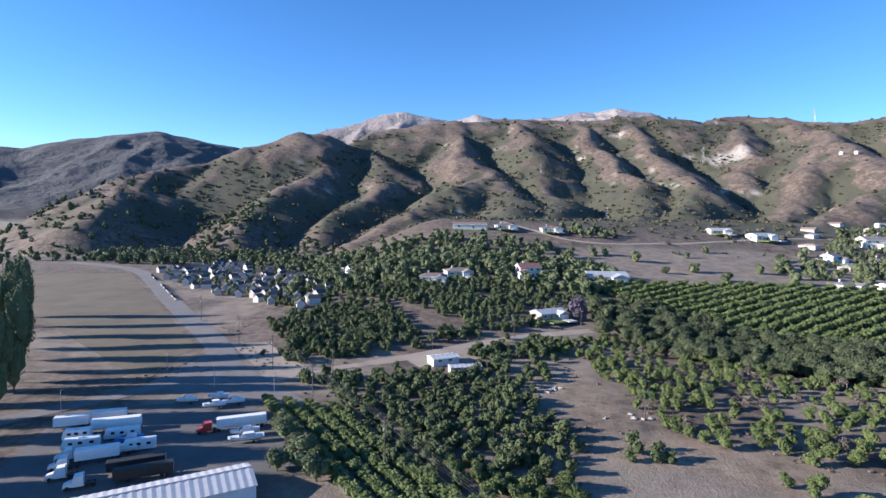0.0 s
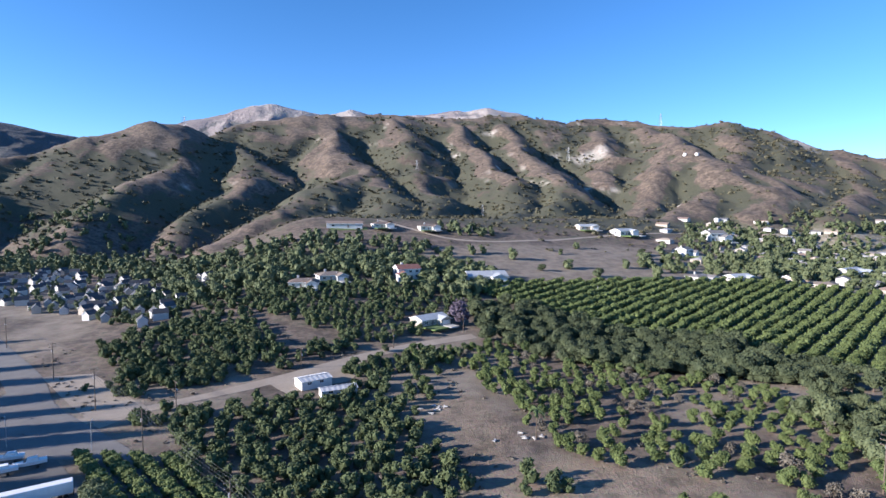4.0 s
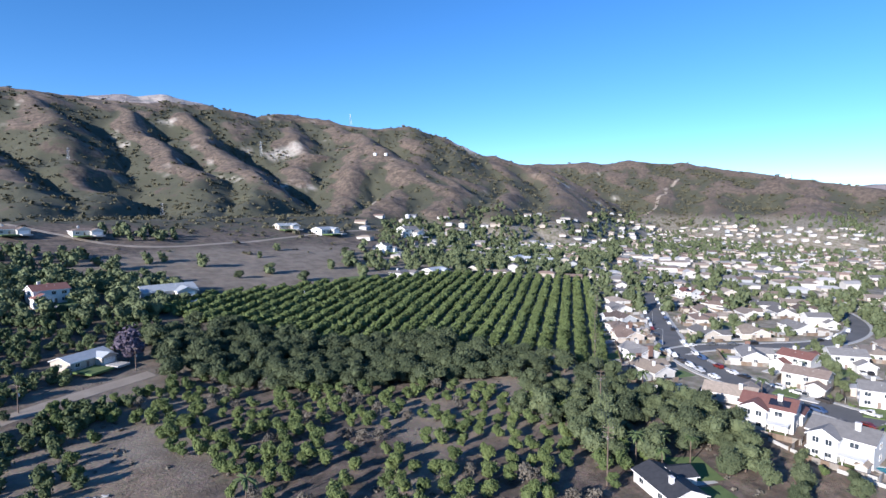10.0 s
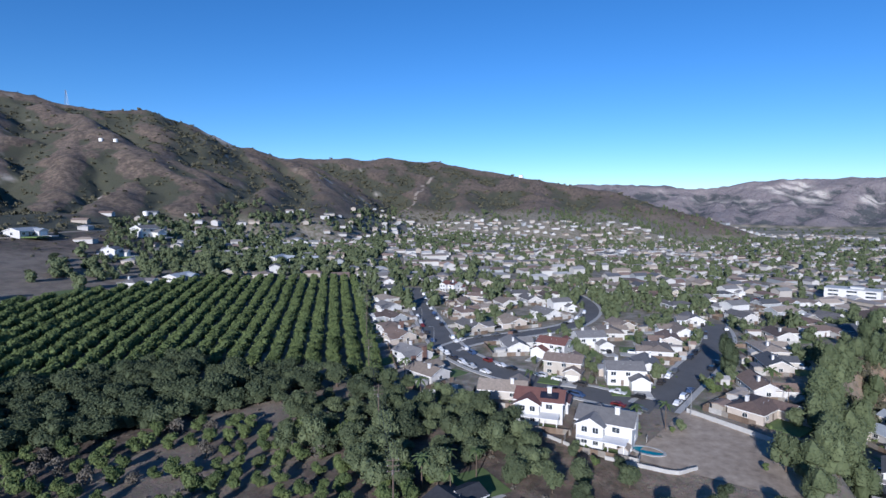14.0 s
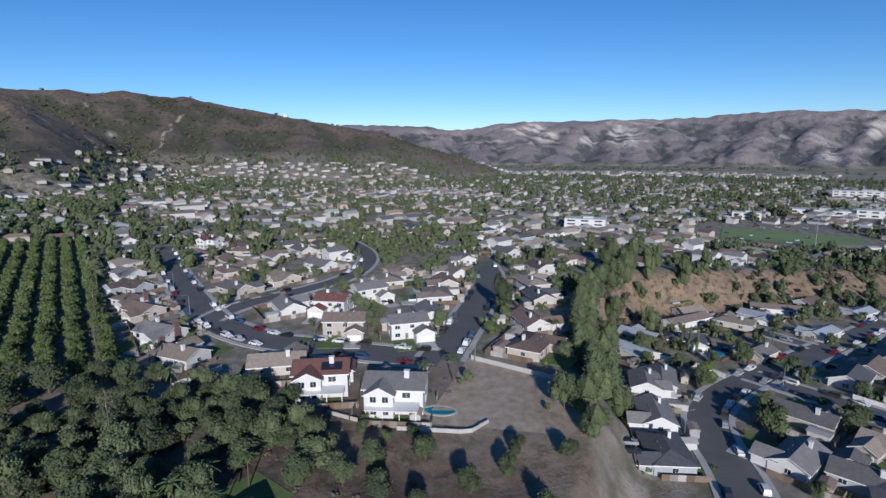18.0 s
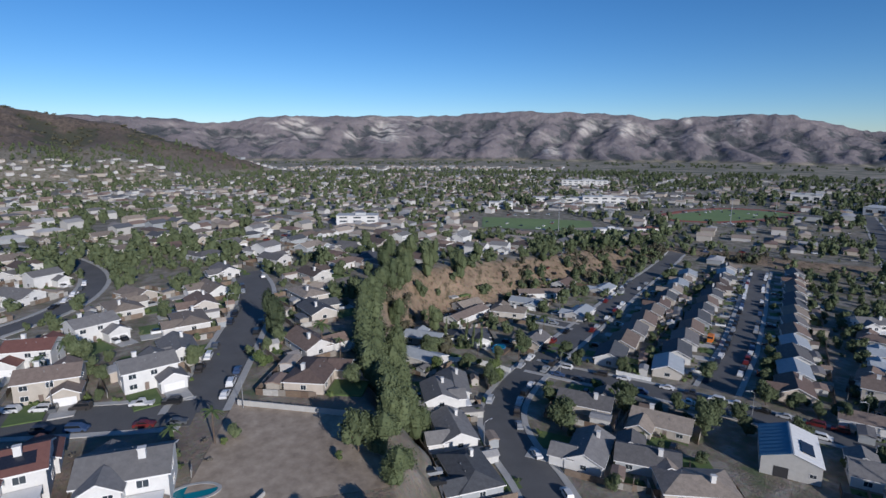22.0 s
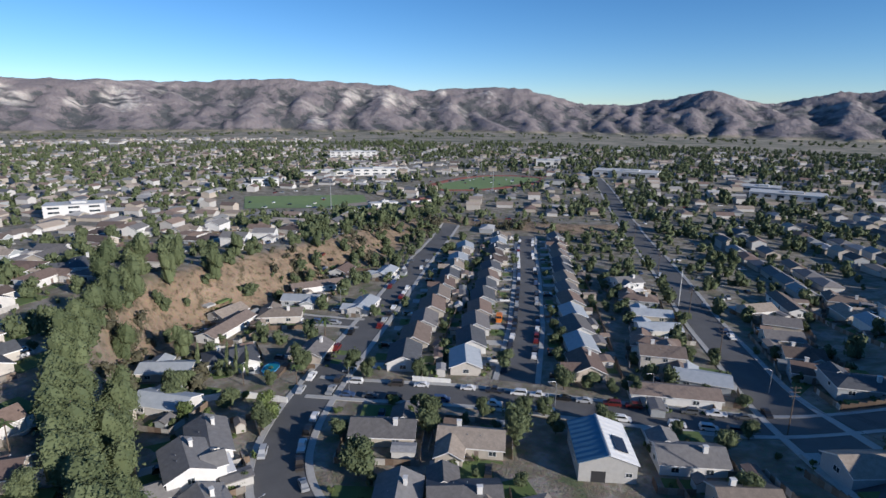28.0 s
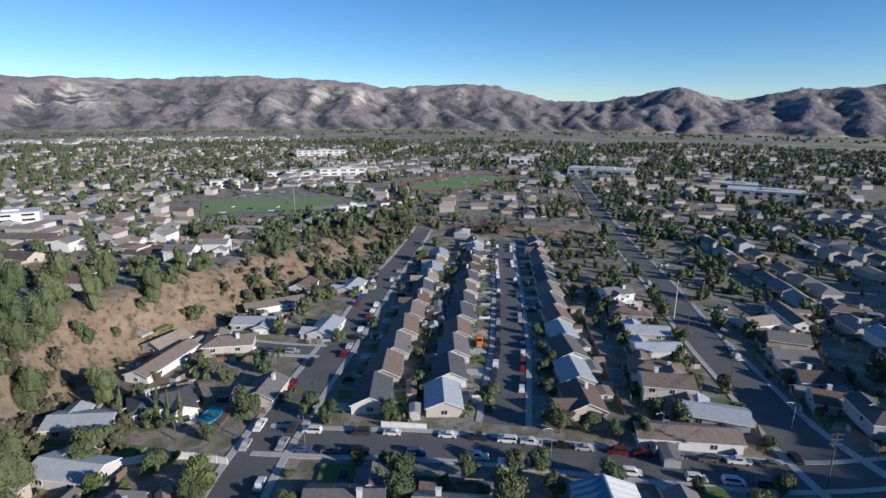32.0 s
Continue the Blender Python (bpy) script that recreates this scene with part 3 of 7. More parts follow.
def ground_material():
    m, n, l, b = material("ground_cover", 0.95)
    pos = n.new("ShaderNodeNewGeometry").outputs["Position"]
    big, mid, small = (noise_tex(n, l, s, 6, 0.6, pos) for s in (0.012, 0.11, 1.1))
    grass = ramp(n, ((0.25, (0.088, 0.067, 0.054)), (0.5, (0.138, 0.107, 0.086)), (0.75, (0.205, 0.161, 0.128))))
    l.new(big.outputs[0], grass.inputs[0])
    patch = ramp(n, ((0.41, (0.055, 0.042, 0.032)), (0.61, (0.26, 0.196, 0.142))))
    l.new(mid.outputs[0], patch.inputs[0])
    col = mix(n, l, 0.5, grass.outputs[0], patch.outputs[0])
    stubble = ramp(n, ((0.42, (0.50, 0.50, 0.46)), (0.56, (1, 1, 1))))
    l.new(noise_tex(n, l, 0.26, 5, 0.7, pos).outputs[0], stubble.inputs[0])
    col = mix(n, l, 0.8, col, stubble.outputs[0], "MULTIPLY")
    scrub = ramp(n, ((0.3, (0.037, 0.041, 0.025)), (0.7, (0.090, 0.089, 0.055))))
    l.new(small.outputs[0], scrub.inputs[0])
    edge = n.new("ShaderNodeMath")
    edge.operation = "MULTIPLY_ADD"
    edge.inputs[1].default_value = 1.7
    l.new(mid.outputs[0], edge.inputs[0])
    l.new(attribute(n, "scrub"), edge.inputs[2])
    less = n.new("ShaderNodeMath")
    less.operation = "MULTIPLY"
    less.inputs[1].default_value = 0.5
    l.new(edge.outputs[0], less.inputs[0])
    cut = ramp(n, ((0.56, (0, 0, 0)), (0.70, (1, 1, 1))))
    l.new(less.outputs[0], cut.inputs[0])
    col = mix(n, l, cut.outputs[0], col, scrub.outputs[0])
    # far ridges: distance haze put into the base colour as a purple-grey tint
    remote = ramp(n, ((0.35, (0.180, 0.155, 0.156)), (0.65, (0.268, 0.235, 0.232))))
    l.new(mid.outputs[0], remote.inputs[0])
    # the cool dark tone of far scrub carries that haze too
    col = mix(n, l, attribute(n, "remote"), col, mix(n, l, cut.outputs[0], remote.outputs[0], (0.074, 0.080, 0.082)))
    rock = ramp(n, ((0.3, (0.42, 0.37, 0.31)), (0.7, (0.80, 0.74, 0.66))))
    l.new(mid.outputs[0], rock.inputs[0])
    col = mix(n, l, attribute(n, "rock"), col, rock.outputs[0])
    soil = ramp(n, ((0.3, (0.16, 0.132, 0.10)), (0.7, (0.30, 0.252, 0.195))))
    l.new(mid.outputs[0], soil.inputs[0])
    col = mix(n, l, attribute(n, "soil"), col, soil.outputs[0])
    clay = ramp(n, ((0.3, (0.17, 0.122, 0.08)), (0.7, (0.32, 0.235, 0.155))))
    l.new(mid.outputs[0], clay.inputs[0])
    tufts = ramp(n, ((0.50, (1, 1, 1)), (0.62, (0.35, 0.38, 0.30))))
    l.new(noise_tex(n, l, 0.3, 6, 0.7, pos).outputs[0], tufts.inputs[0])
    col = mix(n, l, attribute(n, "clay"), col, mix(n, l, 1.0, clay.outputs[0], tufts.outputs[0], "MULTIPLY"))
    plain = ramp(n, ((0.3, (0.085, 0.105, 0.06)), (0.45, (0.17, 0.16, 0.105)), (0.55, (0.29, 0.255, 0.19)), (0.7, (0.40, 0.35, 0.265))))
    l.new(big.outputs[0], plain.inputs[0])
    col = mix(n, l, attribute(n, "plain"), col, plain.outputs[0])
    lots = ramp(n, ((0.30, (0.11, 0.135, 0.063)), (0.42, (0.175, 0.155, 0.11)), (0.5, (0.215, 0.19, 0.142)), (0.6, (0.30, 0.275, 0.23)), (0.7, (0.19, 0.168, 0.122))))
    yards = noise_tex(n, l, 0.16, 3, 0.5, pos)
    l.new(yards.outputs[0], lots.inputs[0])
    col = mix(n, l, attribute(n, "town"), col, lots.outputs[0])
    col = mix(n, l, 0.35, col, small.outputs[1], "OVERLAY")
    l.new(col, b.inputs["Base Color"])
    bp = n.new("ShaderNodeBump")
    bp.inputs["Strength"].default_value, bp.inputs["Distance"].default_value = 0.6, 0.5
    l.new(small.outputs[0], bp.inputs["Height"])
    gullies = n.new("ShaderNodeBump")
    gullies.inputs["Distance"].default_value = 22.0
    l.new(attribute(n, "remote"), gullies.inputs["Strength"])
    l.new(noise_tex(n, l, 0.017, 7, 0.62, pos).outputs[0], gullies.inputs["Height"])
    l.new(gullies.outputs[0], bp.inputs["Normal"])
    l.new(bp.outputs[0], b.inputs["Normal"])
    return m


def build_ground():
    az = np.concatenate([np.arange(-52, 186, 0.27), np.arange(186, 308, 1.8)])
    rings = [3.0]
    while rings[-1] < 4850:
        rings.append(rings[-1] + (20.0 if 3250 < rings[-1] < 4480 else max(2.6, rings[-1] * (0.009 if 500 < rings[-1] < 1800 else 0.0135))))
    r = np.array(rings)
    a = np.radians(az)
    x = HUB[0] + np.outer(r, np.sin(a))
    y = HUB[1] + np.outer(r, np.cos(a))
    z = ground(x, y)
    nr, na = x.shape
    verts = np.stack([x, y, z], -1).reshape(-1, 3)
    verts = np.vstack([verts, [[HUB[0], HUB[1], float(ground(*HUB))]]])
    i, j = np.meshgrid(np.arange(nr - 1), np.arange(na), indexing="ij")
    k = (j + 1) % na
    quads = np.stack([i * na + j, (i + 1) * na + j, (i + 1) * na + k, i * na + k], -1).reshape(-1, 4)[:, ::-1]
    tris = np.stack([np.full(na, nr * na), np.arange(na), (np.arange(na) + 1) % na], -1)[:, ::-1]
    me = bpy.data.meshes.new("ground")
    me.vertices.add(len(verts))
    me.vertices.foreach_set("co", verts.ravel())
    loops = np.concatenate([quads.ravel(), tris.ravel()])
    me.loops.add(len(loops))
    me.loops.foreach_set("vertex_index", loops.astype(np.int32))
    me.polygons.add(len(quads) + len(tris))
    me.polygons.foreach_set("loop_start", np.concatenate([np.arange(len(quads)) * 4, len(quads) * 4 + np.arange(len(tris)) * 3]).astype(np.int32))
    me.update(calc_edges=True)
    me.polygons.foreach_set("use_smooth", np.ones(len(me.polygons), bool))
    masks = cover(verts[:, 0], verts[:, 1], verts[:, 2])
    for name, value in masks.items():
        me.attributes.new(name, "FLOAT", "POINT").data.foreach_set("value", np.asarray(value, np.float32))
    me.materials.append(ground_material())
    return tagged(new("ground", me), "dry valley floor and brown hills with dark scrub", "ground", kind="structure")


def steep(x, y):
    e = 6.0
    return np.hypot(ground(x + e, y) - ground(x - e, y), ground(x, y + e) - ground(x, y - e)) / (2 * e)


def cover(x, y, z):
    """How much of each cover lies on the ground."""
    r = np.hypot(x - HUB[0], y - HUB[1])
    az = (np.degrees(np.arctan2(x - HUB[0], y - HUB[1])) + 90) % 360 - 90
    # hollow places carry more scrub
    e = 0.03 * r + 8
    mean = (ground(x + e, y) + ground(x - e, y) + ground(x, y + e) + ground(x, y - e)) / 4
    hollow = np.clip((mean - z) / (0.04 * e + 1), -1, 1)
    hill = smooth(35, 90, z) * (1 - smooth(3000, 3300, r)) + smooth(2900, 3300, r) * 0.5
    patches = fbm(x / 170, y / 170, 71, 4)
    scrub = np.clip(0.6 * hollow + 2.6 * (patches - 0.5) + 0.68 - 0.20 * smooth(46, 56, az), 0, 0.9) * np.clip(hill + 0.25, 0, 1)
    slope = steep(x, y)
    scrub = np.where(r > 3100, np.clip(0.22 + 0.3 * hollow + 1.1 * (fbm(x / 40, y / 40, 73, 3) - 0.5), 0, 0.8), scrub)
    rise = z + 16 + 0.0175 * np.clip(r - 750, 0, 3200)
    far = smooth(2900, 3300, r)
    # far western ridge: its haze and shade painted on through the scrub mask
    scrub = np.maximum(scrub, far * 0.62 * (1 - smooth(-16, -11, az)))
    scrub = np.clip(scrub + 0.3 * smooth(20, 40, z) * (1 - smooth(70, 130, z)) * (1 - far) * smooth(0.4, 0.55, fbm(x / 90, y / 90, 74, 3)), 0, 0.9)
    side = np.radians(az) * r
    streak = ridged(side / 62 + 0.8 * fbm(x / 60, y / 60, 87, 3), r / 420, 84, 3)
    scarred = 0.5 * smooth(0.57, 0.67, fbm(side / 330, r / 600, 86, 3))
    rock = far * 0.85 * smooth(0.62, 0.85, streak) * smooth(70, 80, az) * scarred * smooth(-20, 40, z) * smooth(0.30, 0.50, slope) + (1 - far) * smooth(0.7, 0.95, slope) * smooth(0.62, 0.7, fbm(x / 60, y / 60, 82, 3)) * 0.6 * hill
    for pa, pz, wa, wz in ((99.3, 173, 2.0, 60), (100.9, 109, 1.5, 60), (105.0, 97, 1.3, 50), (108.4, 112, 2.1, 100), (128.1, 155, 1.2, 68), (131.8, 138, 1.1, 68), (124.8, -9, 1.4, 34), (137.0, 191, 0.6, 40), (141.4, 166, 0.9, 68)):
        spot = 1 - smooth(0.45, 1.0, np.hypot((az - pa) / wa, (z - pz) / wz) + 0.7 * (fbm(side / 60, r / 60, 97, 3) - 0.5))
        rock = np.maximum(rock, 0.9 * far * spot * smooth(0.4, 0.7, streak))
    rock = np.maximum(rock, 0.3 * far * smooth(-13, -8, az) * (1 - smooth(26, 34, az)) * smooth(0.3, 0.6, fbm(x / 200, y / 200, 89, 3)))
    for cx, cy, rx, ry in ((612, 1216, 60, 34), (1145, 1180, 26, 70), (1190, 880, 30, 40), (470, 985, 40, 18)):
        rock = np.maximum(rock, 0.5 * (1 - smooth(0.5, 1.0, np.hypot((x - cx) / rx, (y - cy) / ry) + 0.9 * (fbm(x / 16, y / 16, 96, 3) - 0.5))))
    s = bluff_distance(x, y)
    clay = smooth(-4, 2, s) * (1 - smooth(26, 34, s)) * smooth(250, 330, x) * (1 - smooth(520, 600, r))
    plain = smooth(60, 75, az) * (1 - smooth(265, 290, az)) * smooth(900, 1400, r) * (1 - smooth(5, 16, rise))
    plain = np.maximum(plain, 0.85 * smooth(-17, -25, az) * smooth(560, 800, r) * (1 - smooth(4, 16, z)) * (az > -80))
    town = smooth(222, 236, x + 0.12 * np.abs(y)) * (1 - smooth(1500, 2000, r)) * smooth(36, 44, az) * (1 - smooth(186, 196, az)) * (1 - smooth(38, 60, z)) * (1 - clay) * 0.9
    town = np.maximum(town, smooth(0, 8, s) * smooth(110, 130, x + 0 * y) * (1 - smooth(1500, 2000, r)) * (1 - clay) * 0.9 * (az > 60))
    for cx, cy, rx, ry in ((50, 185, 12, 30), (45, 205, 18, 14), (66, 150, 26, 13), (84, 138, 24, 12), (181, 101, 6, 8), (170, 78, 14, 30), (168, 54, 13, 12), (198, 157, 6, 9)):
        clay = np.maximum(clay, 0.55 * (1 - smooth(0.5, 1.1, np.hypot((x - cx) / rx, (y - cy) / ry) + 0.5 * (fbm(x / 9, y / 9, 93, 3) - 0.5))))
    soil = (1 - smooth(420, 520, r)) * (1 - hill) * (1 - smooth(7, 15, z)) * smooth(0.35, 0.6, fbm(x / 45, y / 45, 91, 4)) * 0.7
    soil = np.maximum(soil, 0.7 * (1 - smooth(0.7, 1.1, np.hypot((x - 235) / 190, (y - 455) / 75) + 0.4 * (fbm(x / 40, y / 40, 99, 3) - 0.5))))
    soil = np.maximum(soil, 1 - smooth(0.75, 1.05, np.hypot((x - 192) / 34, (y - 60) / 30) + 0.35 * (fbm(x / 9, y / 9, 95, 3) - 0.5)))
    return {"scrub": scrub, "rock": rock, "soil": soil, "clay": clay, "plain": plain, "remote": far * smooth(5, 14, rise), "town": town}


build_ground()


# ---- trees ----
leaf_broad = foliage("broadleaf", (0.050, 0.066, 0.032), (0.145, 0.172, 0.084))
leaf_citrus = foliage("citrus_leaves", (0.047, 0.071, 0.025), (0.146, 0.182, 0.062))
leaf_grove = foliage("grove_leaves", (0.040, 0.058, 0.026), (0.122, 0.150, 0.062))
leaf_gum = foliage("gum_leaves", (0.055, 0.073, 0.033), (0.14, 0.165, 0.078))
leaf_grey = foliage("grey_scrub", (0.083, 0.073, 0.059), (0.189, 0.171, 0.136))
leaf_scrub = foliage("dry_scrub", (0.055, 0.053, 0.034), (0.13, 0.122, 0.075))
leaf_palm = foliage("palm_fronds", (0.035, 0.059, 0.018), (0.118, 0.153, 0.059))
leaf_violet = foliage("violet_blossom", (0.07, 0.056, 0.075), (0.15, 0.125, 0.165))


def crown(seed, cards, lobes, radius=1.0, height=1.0, base=0.0, leaf=0.3, core=True, droop=0.0):
    """Leaf clumps on the skins of several lobes, so that the outline is uneven and has gaps."""
    g = np.random.default_rng(seed)
    v, f = [], []
    spots = []
    for k in range(lobes):
        a = 2.4 * k + g.uniform(0, 0.8)
        rad = radius * (0.28 + 0.30 * g.random()) if k else 0.0
        h = base + height * (0.22 + 0.56 * (k * 0.618 % 1.0))
        s = radius * g.uniform(0.34, 0.60) * (1.15 if not k else 1.0)
        spots.append((rad * math.cos(a), rad * math.sin(a), h, s, s * g.uniform(0.75, 1.0) * height / (2 * radius) * 1.35))
    if core:
        for cx, cy, cz, s, sz in spots:
            k = len(v)
            for lat, n in ((-0.62, 5), (0.55, 5)):
                for j in range(n):
                    a = 2 * math.pi * (j + (0.5 if lat > 0 else 0)) / n
                    w = s * 0.84 * math.sqrt(1 - lat * lat) * g.uniform(0.85, 1.15)
                    v.append((cx + w * math.cos(a), cy + w * math.sin(a), cz + sz * 0.86 * lat))
            v += [(cx, cy, cz - sz * 0.82), (cx, cy, cz + sz * 0.88)]
            for j in range(5):
                n = (j + 1) % 5
                f += [(k + j, k + n, k + 5 + j), (k + n, k + 5 + n, k + 5 + j), (k + n, k + j, k + 10), (k + 5 + j, k + 5 + n, k + 11)]
    for c in range(cards):
        cx, cy, cz, s, sz = spots[c % lobes]
        d = Vector(g.normal(size=3))
        d.normalize()
        if d.z < -0.45:
            d.z = -d.z
        out = g.uniform(0.72, 1.0) + 0.28 * g.random() ** 3
        p = Vector((cx + d.x * s * out, cy + d.y * s * out, cz + d.z * sz * out - droop * g.random()))
        lean = (d + Vector(g.normal(size=3)) * 0.8).normalized()
        turn = lean.to_track_quat("Z", "Y").to_matrix()
        size = leaf * radius * g.uniform(0.6, 1.25)
        k = len(v)
        spin = g.uniform(0, 6.28)
        for j in range(4):
            a = spin + j * 1.5708 + g.uniform(-0.3, 0.3)
            w = g.uniform(0.45, 1.1)
            q = turn @ Vector((math.cos(a) * size * w, math.sin(a) * size * w, (0.35 if j % 2 else -0.1) * size))
            v.append(tuple(p + q))
        f += [(k, k + 1, k + 3), (k + 1, k + 2, k + 3)]
    return v, f


def trunk(height, r, seed, limbs=4, spread=0.5):
    g = np.random.default_rng(seed)
    bits = [tube((0, 0, -0.4), (0.03, 0.02, height * 0.55), r, r * 0.7), tube((0.03, 0.02, height * 0.5), (0.0, 0.05, height), r * 0.7, r * 0.35)]
    for k in range(limbs):
        a = 6.283 * (k + g.random() * 0.6) / limbs
        bits.append(tube((0.02, 0.02, height * g.uniform(0.5, 0.7)), (spread * math.cos(a), spread * math.sin(a), height * g.uniform(1.0, 1.25)), r * 0.5, r * 0.2, 5))
    return join(*bits)


def tree_pattern(name, label, category, leaf_mat, crown_shape, trunk_shape):
    t = thing(name, label, category)
    part("trunk", trunk_shape, bark, t)
    part("crown", crown_shape, leaf_mat, t)
    return t


def palm_crown(seed, n=16, length=2.4):
    g = np.random.default_rng(seed)
    v, f = [], []
    for k in range(n):
        a, up = 6.283 * k / n * 3.3, g.uniform(-0.5, 0.9)
        dx, dy = math.cos(a), math.sin(a)
        pts = []
        for s in (0.0, 0.35, 0.7, 1.0):
            pts.append((dx * length * s, dy * length * s, up * length * s * 0.7 - 0.9 * length * s * s * 0.6))
        b = len(v)
        for s, (x, y, z) in zip((0.08, 0.22, 0.2, 0.03), pts):
            w = s * length * 0.6
            v += [(x - dy * w, y + dx * w, z - 0.08), (x, y, z + 0.05), (x + dy * w, y - dx * w, z - 0.08)]
        for i in range(3):
            for j in range(2):
                f.append((b + i * 3 + j, b + i * 3 + j + 1, b + i * 3 + j + 4, b + i * 3 + j + 3))
    return v, f


BROAD = [tree_pattern("broadleaf_tree", "dark green broadleaf tree with a rounded uneven crown", "tree", leaf_broad,
                      crown(100 + k, 1500, 13 + k, 1.0, 1.9, 0.35, 0.10), trunk(0.9, 0.07, k)) for k in range(3)]
leaf_oak = foliage("oak_leaves", (0.033, 0.046, 0.024), (0.100, 0.121, 0.060))
OAK = [tree_pattern("oak_tree", "dark grey-green oak with a dense uneven crown", "tree", leaf_oak,
                    crown(110 + k, 1700, 14 + k, 1.0, 1.8, 0.25, 0.092), trunk(0.9, 0.07, 6 + k)) for k in range(2)]
CONIFER = tree_pattern("conifer_tree", "tall dark pointed conifer beside the street", "tree", leaf_oak, crown(161, 2600, 17, 0.42, 5.0, 0.3, 0.13), trunk(1.6, 0.05, 31, 2, 0.1))
CITRUS = [tree_pattern("citrus_tree", "bushy bright green citrus tree on dry soil", "tree", leaf_citrus,
                       crown(120 + k, 760, 9 + k, 1.0, 1.75, 0.1, 0.122), trunk(0.6, 0.07, 10 + k, 3, 0.3)) for k in range(3)]
GUM = [tree_pattern("eucalyptus_tree", "tall grey-green eucalyptus with a loose crown", "tree", leaf_gum,
                    crown(140 + k, 3200, 19, 1.0, 3.6, 0.45, 0.074, droop=0.2), trunk(2.4, 0.07, 20 + k, 5, 0.55)) for k in range(2)]
CYPRESS = tree_pattern("cypress_tree", "slim dark columnar cypress", "tree", leaf_broad, crown(160, 420, 9, 0.42, 5.2, 0.1, 0.3), trunk(1.2, 0.08, 30, 2, 0.1))
PALM = thing("palm_tree", "fan palm with a slender trunk and drooping fronds", "palm tree")
part("trunk", join(tube((0, 0, -0.4), (0.05, 0.0, 4.0), 0.20, 0.16), tube((0.05, 0, 4.0), (0.0, 0.05, 8.0), 0.16, 0.14)), bark, PALM)
part("crown", moved(palm_crown(5), pose(0, 0, 8.0)), leaf_palm, PALM)
GREY = tree_pattern("bare_shrub", "grey brown half-bare shrub", "shrub", leaf_grey, crown(170, 330, 7, 1.0, 1.5, 0.1, 0.14, core=False), trunk(0.9, 0.05, 33, 6, 0.7))


def plain_crowns(leaf_cards, seeds, lobes, **kw):
    out = []
    for s in seeds:
        v, f = crown(s, leaf_cards, lobes, **kw)
        out.append((v, f, [0] * len(f)))
    return out


MID_CROWNS = plain_crowns(170, (201, 202, 203, 204), 7, radius=1.0, height=1.8, base=0.0, leaf=0.19)
FAR_CROWNS = plain_crowns(30, (211, 212, 213), 2, radius=1.0, height=1.7, base=0.0, leaf=0.36)
SHRUBS = plain_crowns(14, (221, 222, 223), 3, radius=1.0, height=1.1, base=-0.2, leaf=0.6, core=False)


# ---- houses ----
WALLS = ((0.62, 0.60, 0.57), (0.50, 0.45, 0.38), (0.70, 0.69, 0.66), (0.56, 0.52, 0.46), (0.60, 0.58, 0.54), (0.42, 0.44, 0.45), (0.66, 0.64, 0.61), (0.57, 0.50, 0.42))
ROOFS = ((0.105, 0.10, 0.098), (0.15, 0.115, 0.092), (0.085, 0.065, 0.055), (0.20, 0.165, 0.13), (0.14, 0.13, 0.125), (0.12, 0.085, 0.07), (0.25, 0.21, 0.17), (0.075, 0.078, 0.085),
         (0.17, 0.14, 0.115), (0.165, 0.12, 0.095))
stucco = palette("stucco", WALLS, 0.9, grain=0.16, scale=0.5, bump=0.004)
stucco_white = surface("white_stucco", (0.56, 0.55, 0.53), (0.70, 0.69, 0.66), 0.6, 0.9, bump=0.004, vary=0.05)
shingle = palette("roof_shingles", tuple(tuple(1.65 * v for v in c) for c in ROOFS), 0.9, grain=0.35, scale=0.9, bump=0.02)
shingle_grey = surface("grey_shingles", (0.135, 0.130, 0.128), (0.245, 0.236, 0.228), 0.9, 0.9, bump=0.02, vary=0.15)
shingle_red = surface("red_tiles", (0.13, 0.06, 0.05), (0.21, 0.10, 0.08), 0.9, 0.85, bump=0.03, vary=0.1)
shingle_brown = surface("brown_shingles", (0.135, 0.103, 0.085), (0.265, 0.208, 0.17), 0.9, 0.9, bump=0.02, vary=0.15)
shingle_white = surface("pale_roof", (0.30, 0.33, 0.35), (0.45, 0.47, 0.49), 0.7, 0.7, vary=0.1)
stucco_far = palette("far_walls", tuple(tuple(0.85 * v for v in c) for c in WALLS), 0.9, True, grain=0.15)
# roof palette lightened beyond the near one: haze over the far town
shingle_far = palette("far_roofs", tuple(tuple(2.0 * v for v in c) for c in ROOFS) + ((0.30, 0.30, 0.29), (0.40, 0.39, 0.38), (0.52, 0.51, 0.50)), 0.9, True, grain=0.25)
brick_red = surface("chimney_brick", (0.13, 0.075, 0.058), (0.22, 0.13, 0.10), 3.0, 0.9, bump=0.01)
trim_white = surface("white_trim", (0.68, 0.67, 0.65), (0.82, 0.81, 0.79), 2.0, 0.6)
solar = surface("solar_panel", (0.012, 0.014, 0.025), (0.03, 0.034, 0.05), 3.0, 0.2)


